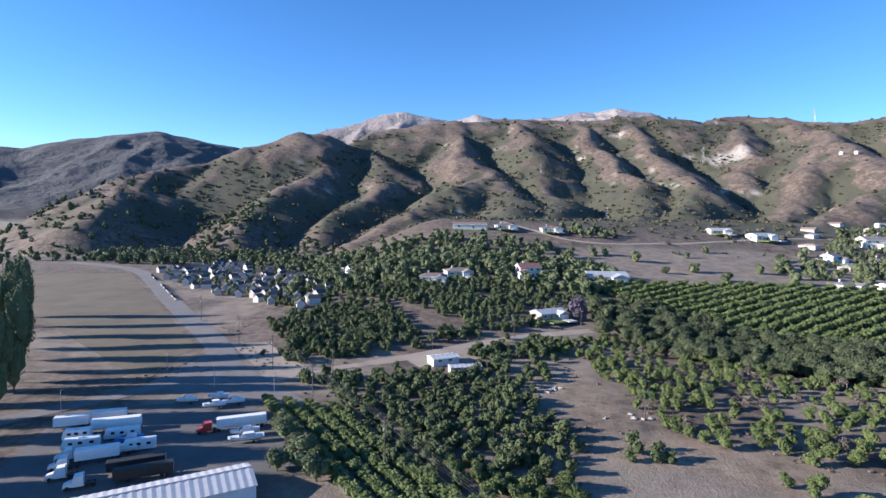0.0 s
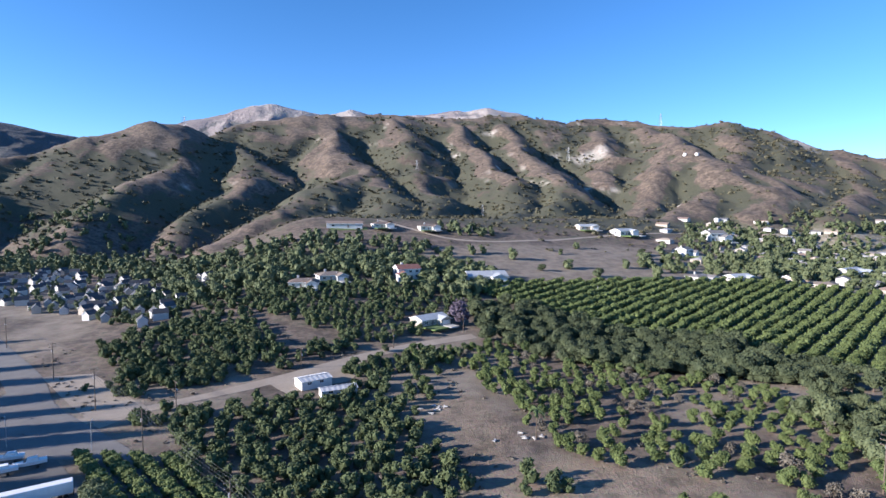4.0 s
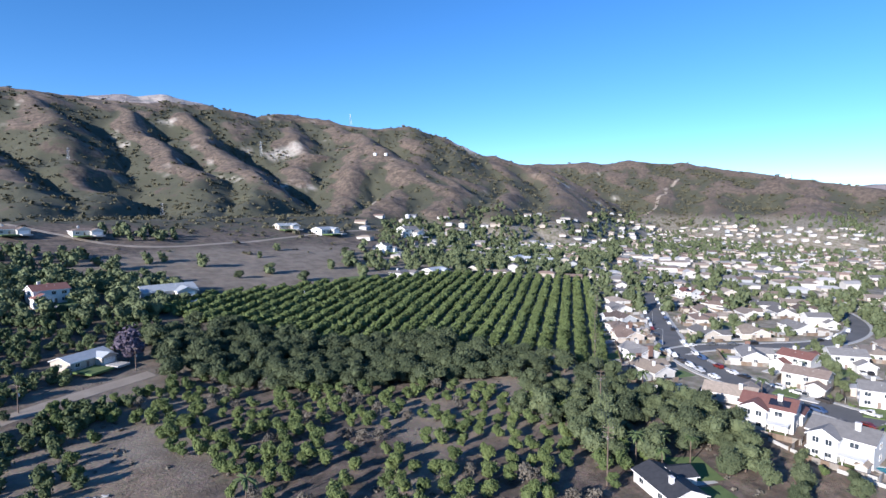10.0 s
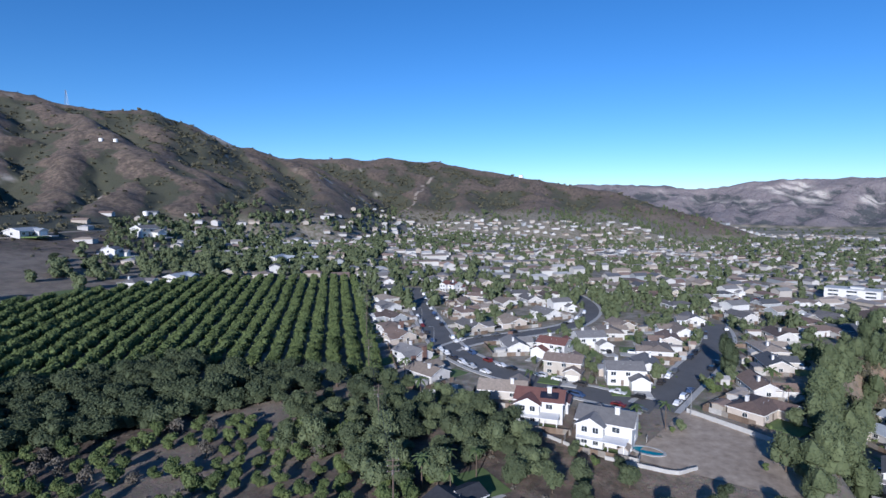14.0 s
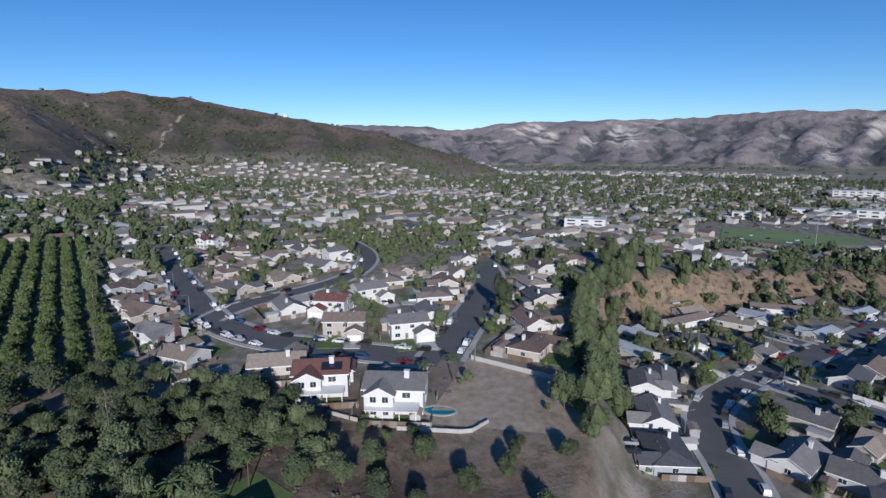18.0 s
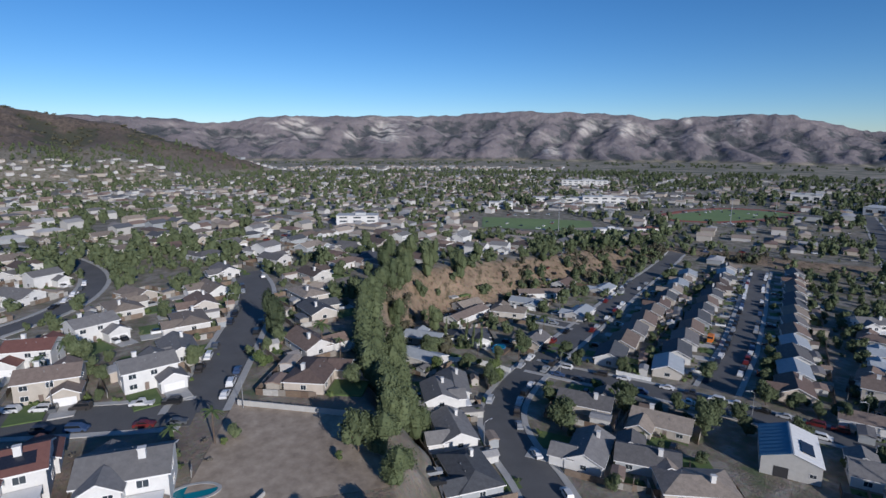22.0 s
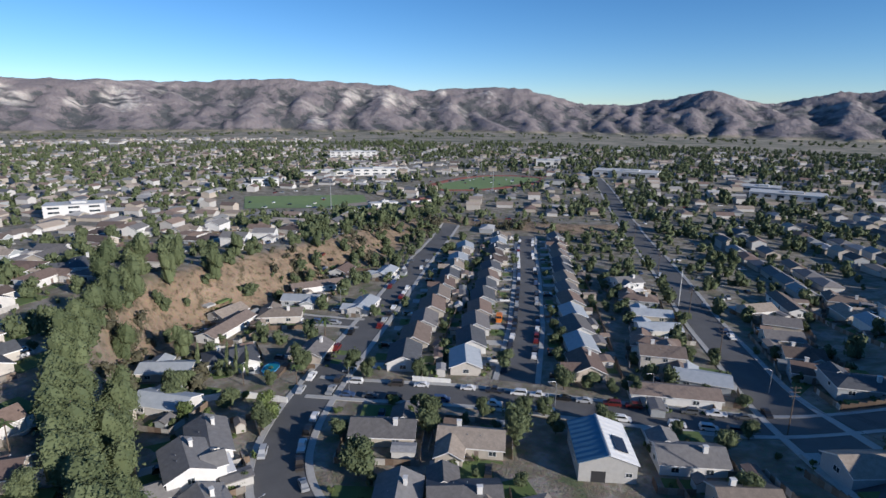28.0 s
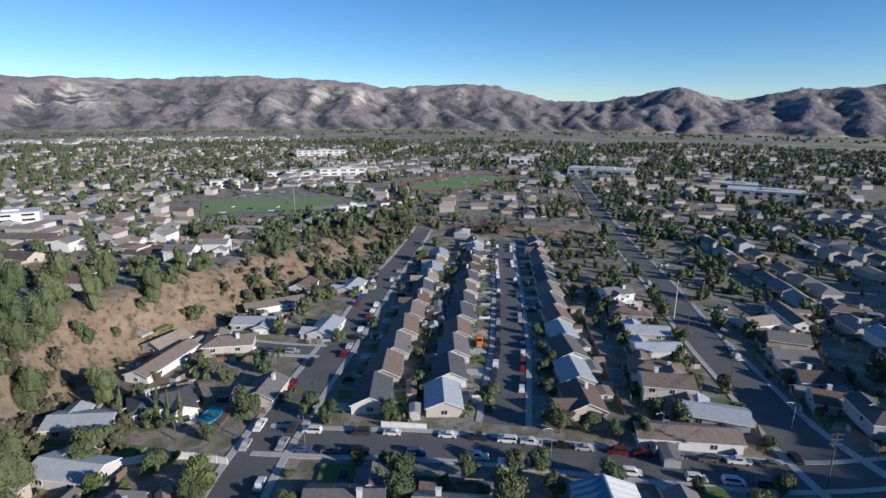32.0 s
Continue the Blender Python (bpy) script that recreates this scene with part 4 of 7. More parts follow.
def gable(L, W, H, rise, over=0.5, along_x=True):
    """Walls (with the gable ends) and a roof with thickness, the ridge along x."""
    l, w = L / 2, W / 2
    v = [(-l, -w, -1.2), (l, -w, -1.2), (l, w, -1.2), (-l, w, -1.2), (-l, -w, H), (l, -w, H), (l, w, H), (-l, w, H), (-l, 0, H + rise), (l, 0, H + rise)]
    f = [(0, 1, 5, 4), (1, 2, 6, 9, 5), (2, 3, 7, 6), (3, 0, 4, 8, 7)]
    k = rise / w
    e, t = l + over, 0.26
    top, low, out = H + rise + t, H - over * k + t, w + over
    r = []
    for x in (-e, e):
        r += [(x, -out, low), (x, 0, top), (x, out, low), (x, out, low - t), (x, 0, top - t), (x, -out, low - t)]
    g = [(0, 6, 7, 1), (1, 7, 8, 2), (2, 8, 9, 3), (3, 9, 10, 4), (4, 10, 11, 5), (5, 11, 6, 0), (0, 1, 4, 5), (1, 2, 3, 4), (11, 10, 7, 6), (10, 9, 8, 7)]
    return (v, f), (r, g)


def hip(L, W, H, rise, over=0.5):
    l, w = L / 2, W / 2
    walls = box(-l, l, -w, w, -1.2, H)
    e, o, t = l + over, w + over, 0.26
    z = H - 0.05
    r = [(-e, -o, z), (e, -o, z), (e, o, z), (-e, o, z), (-e, -o, z + t), (e, -o, z + t), (e, o, z + t), (-e, o, z + t), (-(l - w * 0.9), 0, H + rise), (l - w * 0.9, 0, H + rise)]
    g = [(3, 2, 1, 0), (0, 1, 5, 4), (1, 2, 6, 5), (2, 3, 7, 6), (3, 0, 4, 7), (4, 5, 9, 8), (5, 6, 9), (6, 7, 8, 9), (7, 4, 8)]
    return walls, (r, g)


def window_part(parent, x, y, z, w, h, facing, pane=True):
    """A window frame with its pane; facing: degrees, 0 looks to +x."""
    m = pose(x, y, z, 0, 0, facing)
    b = 0.09
    bars = join(box(-0.05, 0.07, -w / 2 - b, -w / 2, -h / 2 - b, h / 2 + b), box(-0.05, 0.07, w / 2, w / 2 + b, -h / 2 - b, h / 2 + b),
                box(-0.05, 0.07, -w / 2, w / 2, h / 2, h / 2 + b), box(-0.05, 0.09, -w / 2, w / 2, -h / 2 - b, -h / 2), box(-0.05, 0.05, -0.03, 0.03, -h / 2, h / 2))
    win = part("window", moved(bars, m), trim_white, parent)
    if pane:
        part("pane", moved(box(-0.04, 0.025, -w / 2, w / 2, -h / 2, h / 2), m), glass_dark, win)
    return win


def roof_part(cap, mat, parent):
    """A roof whose edges are painted fascia boards."""
    me = mesh("roof", cap[0], cap[1], (mat, trim_white))
    me.polygons.foreach_set("material_index", np.array([0 if p.normal.z > 0.3 else 1 for p in me.polygons], np.int32))
    ob = new("roof", me)
    ob.parent = parent
    return ob


def house_pattern(label, L, W, H, rise, roof="gable", wing=None, wall_mat=None, roof_mat=None, chimney=True, detail=True, storeys=1, name="house"):
    """A dwelling: ridge along x, street side at -y. wing: (x, length, width, height, rise) of a cross gable with the garage towards -y."""
    wall_mat, roof_mat = wall_mat or stucco, roof_mat or shingle
    t = thing(name, label, "house")
    walls, cap = gable(L, W, H, rise) if roof == "gable" else hip(L, W, H, rise)
    if wing:
        wx, wl, ww, wh, wr = wing
        a, b = gable(wl, ww, wh, wr)
        m = pose(wx, -W / 2 - wl / 2 + min(2.0, W / 3), 0, 0, 0, 90)
        walls, cap = join(walls, moved(a, m)), join(cap, moved(b, m))
        front = -W / 2 - wl + min(2.0, W / 3)
    part("wall", walls, wall_mat, t)
    roof_ob = roof_part(cap, roof_mat, t)
    if wing:
        gx, gw = wx, min(ww - 1.4, 4.9)
        door = part("garage_door", box(gx - gw / 2, gx + gw / 2, front - 0.06, front + 0.05, -0.05, 2.15), trim_white, t, "white panelled garage door")
        if detail:
            for k in range(3):
                part("panel", box(gx - gw / 2 + 0.08, gx + gw / 2 - 0.08, front - 0.09, front - 0.055, 0.12 + k * 0.68, 0.68 + k * 0.68), trim_white, door)
            part("driveway", box(gx - gw / 2 - 0.3, gx + gw / 2 + 0.3, front - 6.5, front - 0.1, -0.6, 0.09), concrete, t, "pale concrete driveway")
            lx = -L / 2 if wx > 0 else wx + ww / 2 + 0.6
            rx = wx - ww / 2 - 0.6 if wx > 0 else L / 2
            part("front_lawn", box(lx, rx, front - 6.0, -W / 2 - 0.5, -0.6, 0.07), lawn, t, "clipped front lawn")
    dx = -L * 0.1 if wing and wing[0] > 0 else L * 0.1
    if storeys:
        part("front_door", box(dx - 0.5, dx + 0.5, -W / 2 - 0.07, -W / 2 + 0.05, 0, 2.05), shingle_brown, t, "brown front door")
    sides = [(-L * 0.32, -W / 2, -90), (L * 0.28, W / 2, 90), (-L * 0.22, W / 2, 90), (-L / 2, 0.0, 180), (L / 2, 0.0, 0)]
    if wing:
        sides[0] = ((-L * 0.34 if wing[0] > 0 else L * 0.34), -W / 2, -90)
    for s in range(storeys):
        for n, (x, y, face) in enumerate(sides if detail else sides[3:]):
            window_part(t, x, y, 1.55 + 2.75 * s, 1.7 if n < 3 else 1.4, 1.25, face)
        if storeys > 1 and s and detail:
            window_part(t, L * 0.05, W / 2, 1.55 + 2.75, 1.5, 1.25, 90)
            window_part(t, L * 0.05, -W / 2, 1.55 + 2.75, 1.5, 1.25, -90)
    if storeys > 1 and detail:
        # a gabled bay and a covered patio at the back
        a, b = gable(4.4, 6.0, H - 0.15, rise * 0.8)
        m = pose(L * 0.2, W / 2 + 0.4, 0, 0, 0, 90)
        bay = part("bay", moved(a, m), wall_mat, t)
        roof_part(moved(b, m), roof_mat, bay)
        for s in range(2):
            for x in (-1.3, 1.3):
                window_part(t, L * 0.2 + x, W / 2 + 2.6, 1.55 + 2.75 * s, 1.3, 1.3, 90)
        patio = part("patio_cover", box(-L * 0.45, L * 0.42, W / 2 + 0.3, W / 2 + 4.6, 2.62, 2.8), trim_white, t, "white patio cover on posts")
        for k in range(4):
            x = -L * 0.42 + k * L * 0.27
            part("post", box(x - 0.09, x + 0.09, W / 2 + 4.25, W / 2 + 4.43, -0.8, 2.62), trim_white, patio)
    if chimney:
        part("chimney", join(box(-L * 0.2 - 0.55, -L * 0.2 + 0.55, W * 0.16 - 0.4, W * 0.16 + 0.4, H, H + rise + 1.1), box(-L * 0.2 - 0.65, -L * 0.2 + 0.65, W * 0.16 - 0.5, W * 0.16 + 0.5, H + rise + 1.1, H + rise + 1.25)),
             stucco_white, t, "plain chimney stack")
    for k in range(2 if detail else 0):
        x = -L * 0.05 + k * L * 0.2
        part("vent_pipe", tube((x, -W * 0.2, H), (x, -W * 0.2, H + rise * 0.6 + 0.55), 0.09, 0.09), galvanised, roof_ob)
    return t


HOUSE = {
    "gable": house_pattern("single-storey stucco house with a shingled gable roof", 15, 9.5, 2.8, 2.1, "gable", (4.2, 6.5, 6.6, 2.7, 1.6)),
    "gable_b": house_pattern("single-storey stucco house with a cross-gabled shingle roof", 16, 9.0, 2.8, 2.3, "gable", (-4.6, 7.0, 6.4, 2.8, 1.7)),
    "hip": house_pattern("low stucco house with a hipped shingle roof", 16.5, 10.5, 2.8, 2.0, "hip", (4.6, 6.0, 6.6, 2.7, 1.5)),
    "two": house_pattern("two-storey white stucco house with a grey shingle roof", 13, 9.5, 5.5, 2.0, "gable", (4.2, 7.0, 6.4, 3.0, 1.7), stucco_white, shingle_grey, True, True, 2),
    "two_red": house_pattern("two-storey white stucco house with a red tiled roof", 12.5, 9.5, 5.5, 1.9, "gable", (-3.8, 6.5, 6.4, 3.0, 1.6), stucco_white, shingle_red, True, True, 2),
    "two_brown": house_pattern("two-storey cream stucco house with a brown roof", 14, 9.5, 5.5, 1.9, "gable", (4.4, 6.5, 6.2, 3.0, 1.6), stucco, shingle_brown, True, True, 2),
    "row": house_pattern("small tract house with a low shingled gable roof", 13.2, 9.2, 2.7, 2.1, "gable", None, None, None, False, False),
    "row_wing": house_pattern("small tract house with a cross gable and a garage", 12.6, 9.0, 2.7, 2.1, "gable", (2.8, 5.0, 6.0, 2.6, 1.5), None, None, True, False),
    "long": house_pattern("long low house with a brown shingle roof", 25, 8.2, 2.8, 1.6, "gable", None, stucco_white, shingle_brown, False),
    "pale": house_pattern("low house with a pale painted roof", 16, 9.0, 2.8, 1.5, "gable", (4.2, 5.0, 6.0, 2.6, 1.2), None, shingle_white, False),
    "grey": house_pattern("grey-roofed house with white walls and a front garage", 15.5, 9.5, 2.9, 2.2, "gable", (4.2, 6.0, 6.6, 2.8, 1.7), stucco_white, shingle_grey),
    "lite_gable": house_pattern("single-storey stucco house with a shingled gable roof", 15, 9.5, 2.8, 2.1, "gable", (4.2, 6.5, 6.6, 2.7, 1.6), None, None, False, False),
    "lite_hip": house_pattern("low stucco house with a hipped shingle roof", 16, 10.5, 2.8, 2.0, "hip", (4.6, 6.0, 6.6, 2.7, 1.5), None, None, False, False),
    "lite_two": house_pattern("two-storey white stucco house with a grey shingle roof", 13, 9.5, 5.5, 2.0, "gable", (4.2, 7.0, 6.4, 3.0, 1.7), stucco_white, shingle_grey, False, False),
    "lite_pale": house_pattern("low house with a pale painted roof", 13.0, 9.4, 2.8, 1.9, "gable", None, None, shingle_white, False, False),
}

part("solar_panel", moved(box(-2.4, 2.4, -1.3, 1.3, 0, 0.08), pose(-2.6, 2.5, 6.62, -21.8, 0, 0)), solar, HOUSE["two_red"], "dark solar panel")


def far_house(L, W, H, rise, seed):
    a, b = gable(L, W, H, rise, 0.4) if seed % 2 else hip(L, W, H, rise, 0.4)
    v, f = join(a, b)
    return v, f, [0] * len(a[1]) + [1] * len(b[1])


FAR_HOUSES = [far_house(15, 9, 2.9, 2.0, 1), far_house(16, 10, 2.9, 1.9, 2), far_house(12, 9, 5.3, 1.8, 3), far_house(18, 9, 3.0, 1.7, 2), far_house(28, 14, 5.0, 1.2, 2)]


# ---- vehicles ----
CARS = ((0.62, 0.62, 0.62), (0.02, 0.02, 0.022), (0.70, 0.70, 0.69), (0.10, 0.105, 0.11), (0.28, 0.29, 0.30), (0.03, 0.035, 0.05), (0.66, 0.66, 0.65), (0.045, 0.04, 0.038), (0.72, 0.72, 0.71), (0.40, 0.41, 0.42), (0.015, 0.015, 0.016), (0.05, 0.08, 0.16), (0.66, 0.66, 0.66), (0.14, 0.02, 0.018))
car_paint = palette("car_paint", CARS, 0.3, grain=0.05)
car_paint_far = palette("car_paint_far", CARS, 0.35, True, grain=0.05)
car_glass, _n, _l, _b = material("car_glass", 0.08)
_b.inputs["Base Color"].default_value = (0.015, 0.018, 0.022, 1)


def taper(shape, top, z_from, z_to):
    """Leans the sides in towards the roof."""
    out = []
    for x, y, z in shape[0]:
        k = min(1, max(0, (z - z_from) / (z_to - z_from)))
        out.append((x, y * (1 - (1 - top) * k), z))
    return out, shape[1]


def car_pattern(name, label, lower, cabin, glass, length, width, paint=None):
    t = thing(name, label, "car")
    body = join(taper(prism(lower, -width / 2, width / 2), 0.94, 0.5, 1.0), taper(prism(cabin, -width / 2 * 0.93, width / 2 * 0.93), 0.84, 0.9, 1.5))
    part("body", body, paint or car_paint, t)
    part("glazing", taper(prism(glass, -width / 2 * 0.945, width / 2 * 0.945), 0.85, 0.9, 1.5), car_glass, t, "dark tinted glass")
    for x in (-length * 0.31, length * 0.31):
        for y in (-width / 2 + 0.1, width / 2 - 0.1):
            part("wheel", tube((x, y - 0.11, 0.33), (x, y + 0.11, 0.33), 0.33, 0.33, 10), dark_rubber, t)
    return t


CAR = [
    car_pattern("sedan", "parked sedan with dark windows", ((-2.3, 0.25), (2.3, 0.25), (2.35, 0.55), (2.2, 0.8), (1.0, 0.95), (-1.6, 1.0), (-2.3, 0.95), (-2.36, 0.6)), ((1.1, 0.93), (0.3, 1.42), (-0.95, 1.44), (-1.75, 0.98)),
                ((0.98, 0.99), (0.25, 1.38), (-0.92, 1.40), (-1.6, 1.02)), 4.7, 1.82),
    car_pattern("suv", "parked sport utility car with dark windows", ((-2.3, 0.3), (2.3, 0.3), (2.35, 0.65), (2.25, 0.95), (1.1, 1.08), (-2.25, 1.1), (-2.36, 0.7)), ((1.2, 1.06), (0.5, 1.72), (-2.0, 1.74), (-2.28, 1.09)),
                ((1.08, 1.12), (0.46, 1.66), (-1.95, 1.67), (-2.2, 1.14)), 4.75, 1.9),
    car_pattern("pickup", "parked pickup truck with an open bed", ((-2.75, 0.4), (2.75, 0.4), (2.8, 0.75), (2.65, 1.02), (1.3, 1.12), (-0.75, 1.12), (-0.76, 0.8), (-2.6, 0.8), (-2.62, 1.1), (-2.75, 1.1)), ((1.35, 1.1), (0.7, 1.8), (-0.6, 1.82), (-0.8, 1.1)),
                ((1.22, 1.16), (0.66, 1.74), (-0.55, 1.76), (-0.72, 1.16)), 5.6, 1.95),
    car_pattern("minivan", "parked minivan with tinted windows", ((-2.45, 0.28), (2.45, 0.28), (2.5, 0.6), (2.3, 0.9), (1.4, 1.05), (-2.4, 1.08), (-2.5, 0.7)), ((1.6, 1.02), (0.8, 1.74), (-2.1, 1.76), (-2.42, 1.07)),
                ((1.45, 1.08), (0.76, 1.66), (-2.05, 1.68), (-2.3, 1.12)), 5.0, 1.95),
]
v1, f1 = taper(prism(((-2.3, 0.2), (2.3, 0.2), (2.3, 0.9), (1.0, 1.0), (-2.2, 1.05)), -0.9, 0.9), 0.94, 0.5, 1.0)
v2, f2 = taper(prism(((1.1, 0.95), (0.4, 1.55), (-1.6, 1.55), (-2.0, 1.0)), -0.84, 0.84), 0.84, 0.9, 1.5)
_v, _f = join((v1, f1), (v2, f2))
FAR_CARS = [(_v, _f, [0] * len(f1) + [1] * (len(f2) - 4) + [1] * 4)]


# ---- streets ----
UPPER_STREET = curved(((420, 262), (345, 220), (300, 192), (262, 167), (241, 143), (233, 118), (227, 98), (222, 78)))
UPPER_LOOP = curved(((222, 80), (250, 72), (296, 60), (330, 54), (368, 56)))
UPPER_BRANCH = curved(((262, 168), (280, 164), (302, 145), (333, 122), (386, 119), (448, 148), (490, 183)))
LOWER_STREET = curved(((110, 26), (150, 16), (183, 5), (203, 3), (220, -3), (235, -17), (252, -40), (287, -93), (345, -176), (378, -230), (406, -273)))
LOWER_BACK = np.array(((207, -80), (233, -124), (277, -190), (315, -244), (340, -283)), float)
CROSS_STREET = curved(((250, -34), (233, -46), (218, -58), (203, -68), (187, -77), (165, -90), (144, -103), (129, -111), (100, -127), (40, -160)))
AVENUE = curved(((66, -20), (112, -75), (134, -107), (146, -124), (163, -151), (183, -180), (237, -275), (291, -351), (356, -460), (470, -640)))
POOL_LANE = curved(((283, -80), (300, -68), (322, -60)))
WEST_ROAD = curved(((4, 90), (-20, 131), (-35, 157), (-50, 180), (-72, 205), (-92, 228), (-103, 250), (-116, 270), (-146, 312), (-190, 376), (-240, 450), (-283, 510), (-330, 550), (-400, 580)))
WEST_SIDE = curved(((-84, 212), (-104, 202), (-119, 184), (-140, 160), (-175, 120)))
DRIVE = curved(((-74, 212), (-56, 221), (-30, 236), (-5, 248), (21, 264), (46, 276), (78, 287)))
HILL_ROAD = curved(((60, 610), (95, 560), (128, 523), (180, 528), (259, 558), (352, 596), (430, 610)))

taken = {}


def hold(x, y, r):
    taken.setdefault((int(x // 30), int(y // 30)), []).append((x, y, r))


def free(x, y, r):
    """Whether a round spot of the plan is still empty."""
    i, j = int(x // 30), int(y // 30)
    for a in (i - 1, i, i + 1):
        for b in (j - 1, j, j + 1):
            for px, py, pr in taken.get((a, b), ()):
                if math.hypot(px - x, py - y) < pr + r:
                    return False
    return True


def inside(poly, x, y):
    hit = False
    for (ax, ay), (bx, by) in zip(poly, poly[1:] + poly[:1]):
        if (ay > y) != (by > y) and x < (bx - ax) * (y - ay) / (by - ay) + ax:
            hit = not hit
    return hit


def street(name, line, width, label, kerbs=True):
    ribbon(name, line, width, asphalt if kerbs else worn_road, 0.10, label)
    for x, y, *_ in zip(*along(line, 4.0)):
        hold(x, y, width / 2 + 1.5)
    if kerbs:
        for side in (-1, 1):
            ribbon("kerb", line, 0.3, kerb_concrete, 0.24, "concrete kerb along the street", "kerb", side * (width / 2 + 0.14), 0.5, 4.0)
            ribbon("pavement", line, 1.5, concrete, 0.22, "concrete pavement beside the street", "pavement", side * (width / 2 + 1.06), 0.5, 4.0)


street("road_lower", LOWER_STREET, 11.5, "grey asphalt street with parked cars")
street("road_lower_back", LOWER_BACK, 11.5, "straight grey asphalt street between houses")
street("road_cross", CROSS_STREET, 11.0, "asphalt cross street lined with cars")
street("road_avenue", AVENUE, 13.5, "wide asphalt avenue")
street("road_lane", POOL_LANE, 8.0, "short asphalt side street")
street("road_upper", UPPER_STREET, 13.0, "curving grey asphalt street")
street("road_upper_loop", UPPER_LOOP, 13.0, "asphalt street on the upper terrace")
street("road_upper_branch", UPPER_BRANCH, 9.5, "asphalt side street")
street("road_west", WEST_ROAD, 12.0, "worn grey country road", False)
street("road_west_side", WEST_SIDE, 8.5, "worn grey side road", False)
ribbon("dirt_drive", DRIVE, 6.0, dirt_track, 0.08, "pale dirt drive through the groves", "track")
ribbon("hill_road", HILL_ROAD, 5.0, dirt_track, 0.12, "pale road cut across the hillside", "track")
ribbon("hill_trail", curved(((1850, 880), (1797, 868), (1730, 872), (1680, 838), (1621, 843), (1540, 800), (1446, 791))), 9.0, dirt_track, 0.3, "pale dirt trail up the eastern hill", "track", 0, 0.8, 8.0)
for x, y, *_ in zip(*along(DRIVE, 4.0)):
    hold(x, y, 4.5)

# ---- open ground ----
sheet("yard", ((-122, 172), (-70, 190), (-33, 138), (-100, 92)), gravel, 0.07, "grey gravel storage yard", "yard")
sheet("dry_field", ((-114, 205), (-119, 258), (-290, 503), (-420, 480)), dry_grass, 0.06, "mown dry brown field", "field", 8.0)
sheet("vacant_lot", ((223, 71), (204, 43), (177, 46), (184, 84)), lot_soil, 0.10, "bare dry vacant lot", "vacant lot")
sheet("road_junction", ((-108, 246), (-112, 199), (-58, 183), (-84, 228)), worn_road, 0.08, "worn grey asphalt of the road junction", "road")
sheet("road_verge", ((-104, 262), (-64, 206), (-54, 222), (-86, 262)), dirt_track, 0.05, "bare dusty verge beside the junction", "verge")
sheet("turnaround", ((-10, 228), (14, 240), (22, 262), (-20, 244)), dirt_track, 0.07, "pale bare ground beside the sheds", "yard")
sheet("green_field", ((567, -182), (642, -223), (567, -316), (510, -276)), field_grass, 0.3, "green ball field with cut grass", "sports field", 10.0)
sheet("dirt_infield", ((520, -268), (540, -258), (530, -300), (512, -300)), dirt_track, 0.36, "tan dirt infield", "sports field", 10.0)
sheet("sports_pitch", ((500, -425), (560, -400), (585, -545), (510, -590)), field_grass, 0.3, "green sports pitch with a running track", "sports field", 12.0)
track_red = surface("running_track", (0.22, 0.07, 0.045), (0.32, 0.11, 0.07), 0.2, 0.9)
ribbon("running_track", curved(((505, -430), (540, -395), (575, -420), (600, -540), (560, -590), (505, -580), (490, -500), (505, -430))), 9, track_red, 0.4, "red running track", "running track", 0, 0.3, 8.0)
sheet("green_meadow", ((226, 386), (261, 390), (266, 408), (235, 407)), lawn, 0.15, "yellow-green patch of watered meadow", "meadow")
sheet("hill_lawn", ((10, 552), (45, 560), (45, 572), (8, 566)), lawn, 0.3, "lawn in front of the hillside house", "lawn")
for c in ((205, 60, 12), (195, 66, 12), (212, 66, 8), (45, 190, 13), (54, 175, 10), (50, 205, 9), (0, 243, 10), (66, 152, 9), (82, 142, 10), (97, 131, 8), (181, 102, 4), (174, 90, 4), (199, 157, 5), (167, 55, 5)):
    hold(*c)
for x, y in ((-100, 150), (-60, 160), (-80, 130), (-50, 130), (-110, 165), (-75, 170), (-90, 180)):
    hold(x, y, 24)

HOMES = []


def home(kind, x, y, turn, size=1.0, gap=9.5, fenced=True):
    ob = place(HOUSE[kind], x, y, turn, 0.1, size)
    hold(x, y, gap)
    if (x, y) in ((223, 160), (243, 176), (284, 207), (273, 140)):
        part("chimney", join(box(7.45, 8.3, -1.0, 1.0, -0.8, 6.2), box(7.4, 8.4, -1.1, 1.1, 6.2, 6.4)), brick_red, ob, "broad red brick chimney")
    HOMES.append((kind, x, y, turn, fenced))


# ---- houses of the upper terrace: pattern, x, y, turn ----
UPPER = (("gable", 223, 160, 66), ("grey", 243, 176, 245), ("gable", 270, 196, 238), ("hip", 284, 207, 240), ("gable_b", 306, 219, 238), ("grey", 332, 236, 240),
         ("hip", 358, 252, 240), ("two_red", 416, 228, 70), ("hip", 390, 198, 85), ("grey", 273, 140, 30), ("gable_b", 301, 171, 50), ("hip", 336, 187, 40), ("gable", 322, 155, 225),
         ("grey", 350, 143, 230), ("gable_b", 392, 163, 40), ("two_red", 272, 122, 260), ("two", 290, 110, 300), ("two_brown", 247, 113, 270), ("two", 245, 91, 285), ("grey", 262, 84, 190),
         ("hip", 290, 81, 190), ("gable", 311, 77, 190), ("gable_b", 330, 72, 200), ("hip", 316, 104, 20), ("gable", 364, 66, 195))
for kind, x, y, turn in UPPER:
    home(kind, x, y, turn)
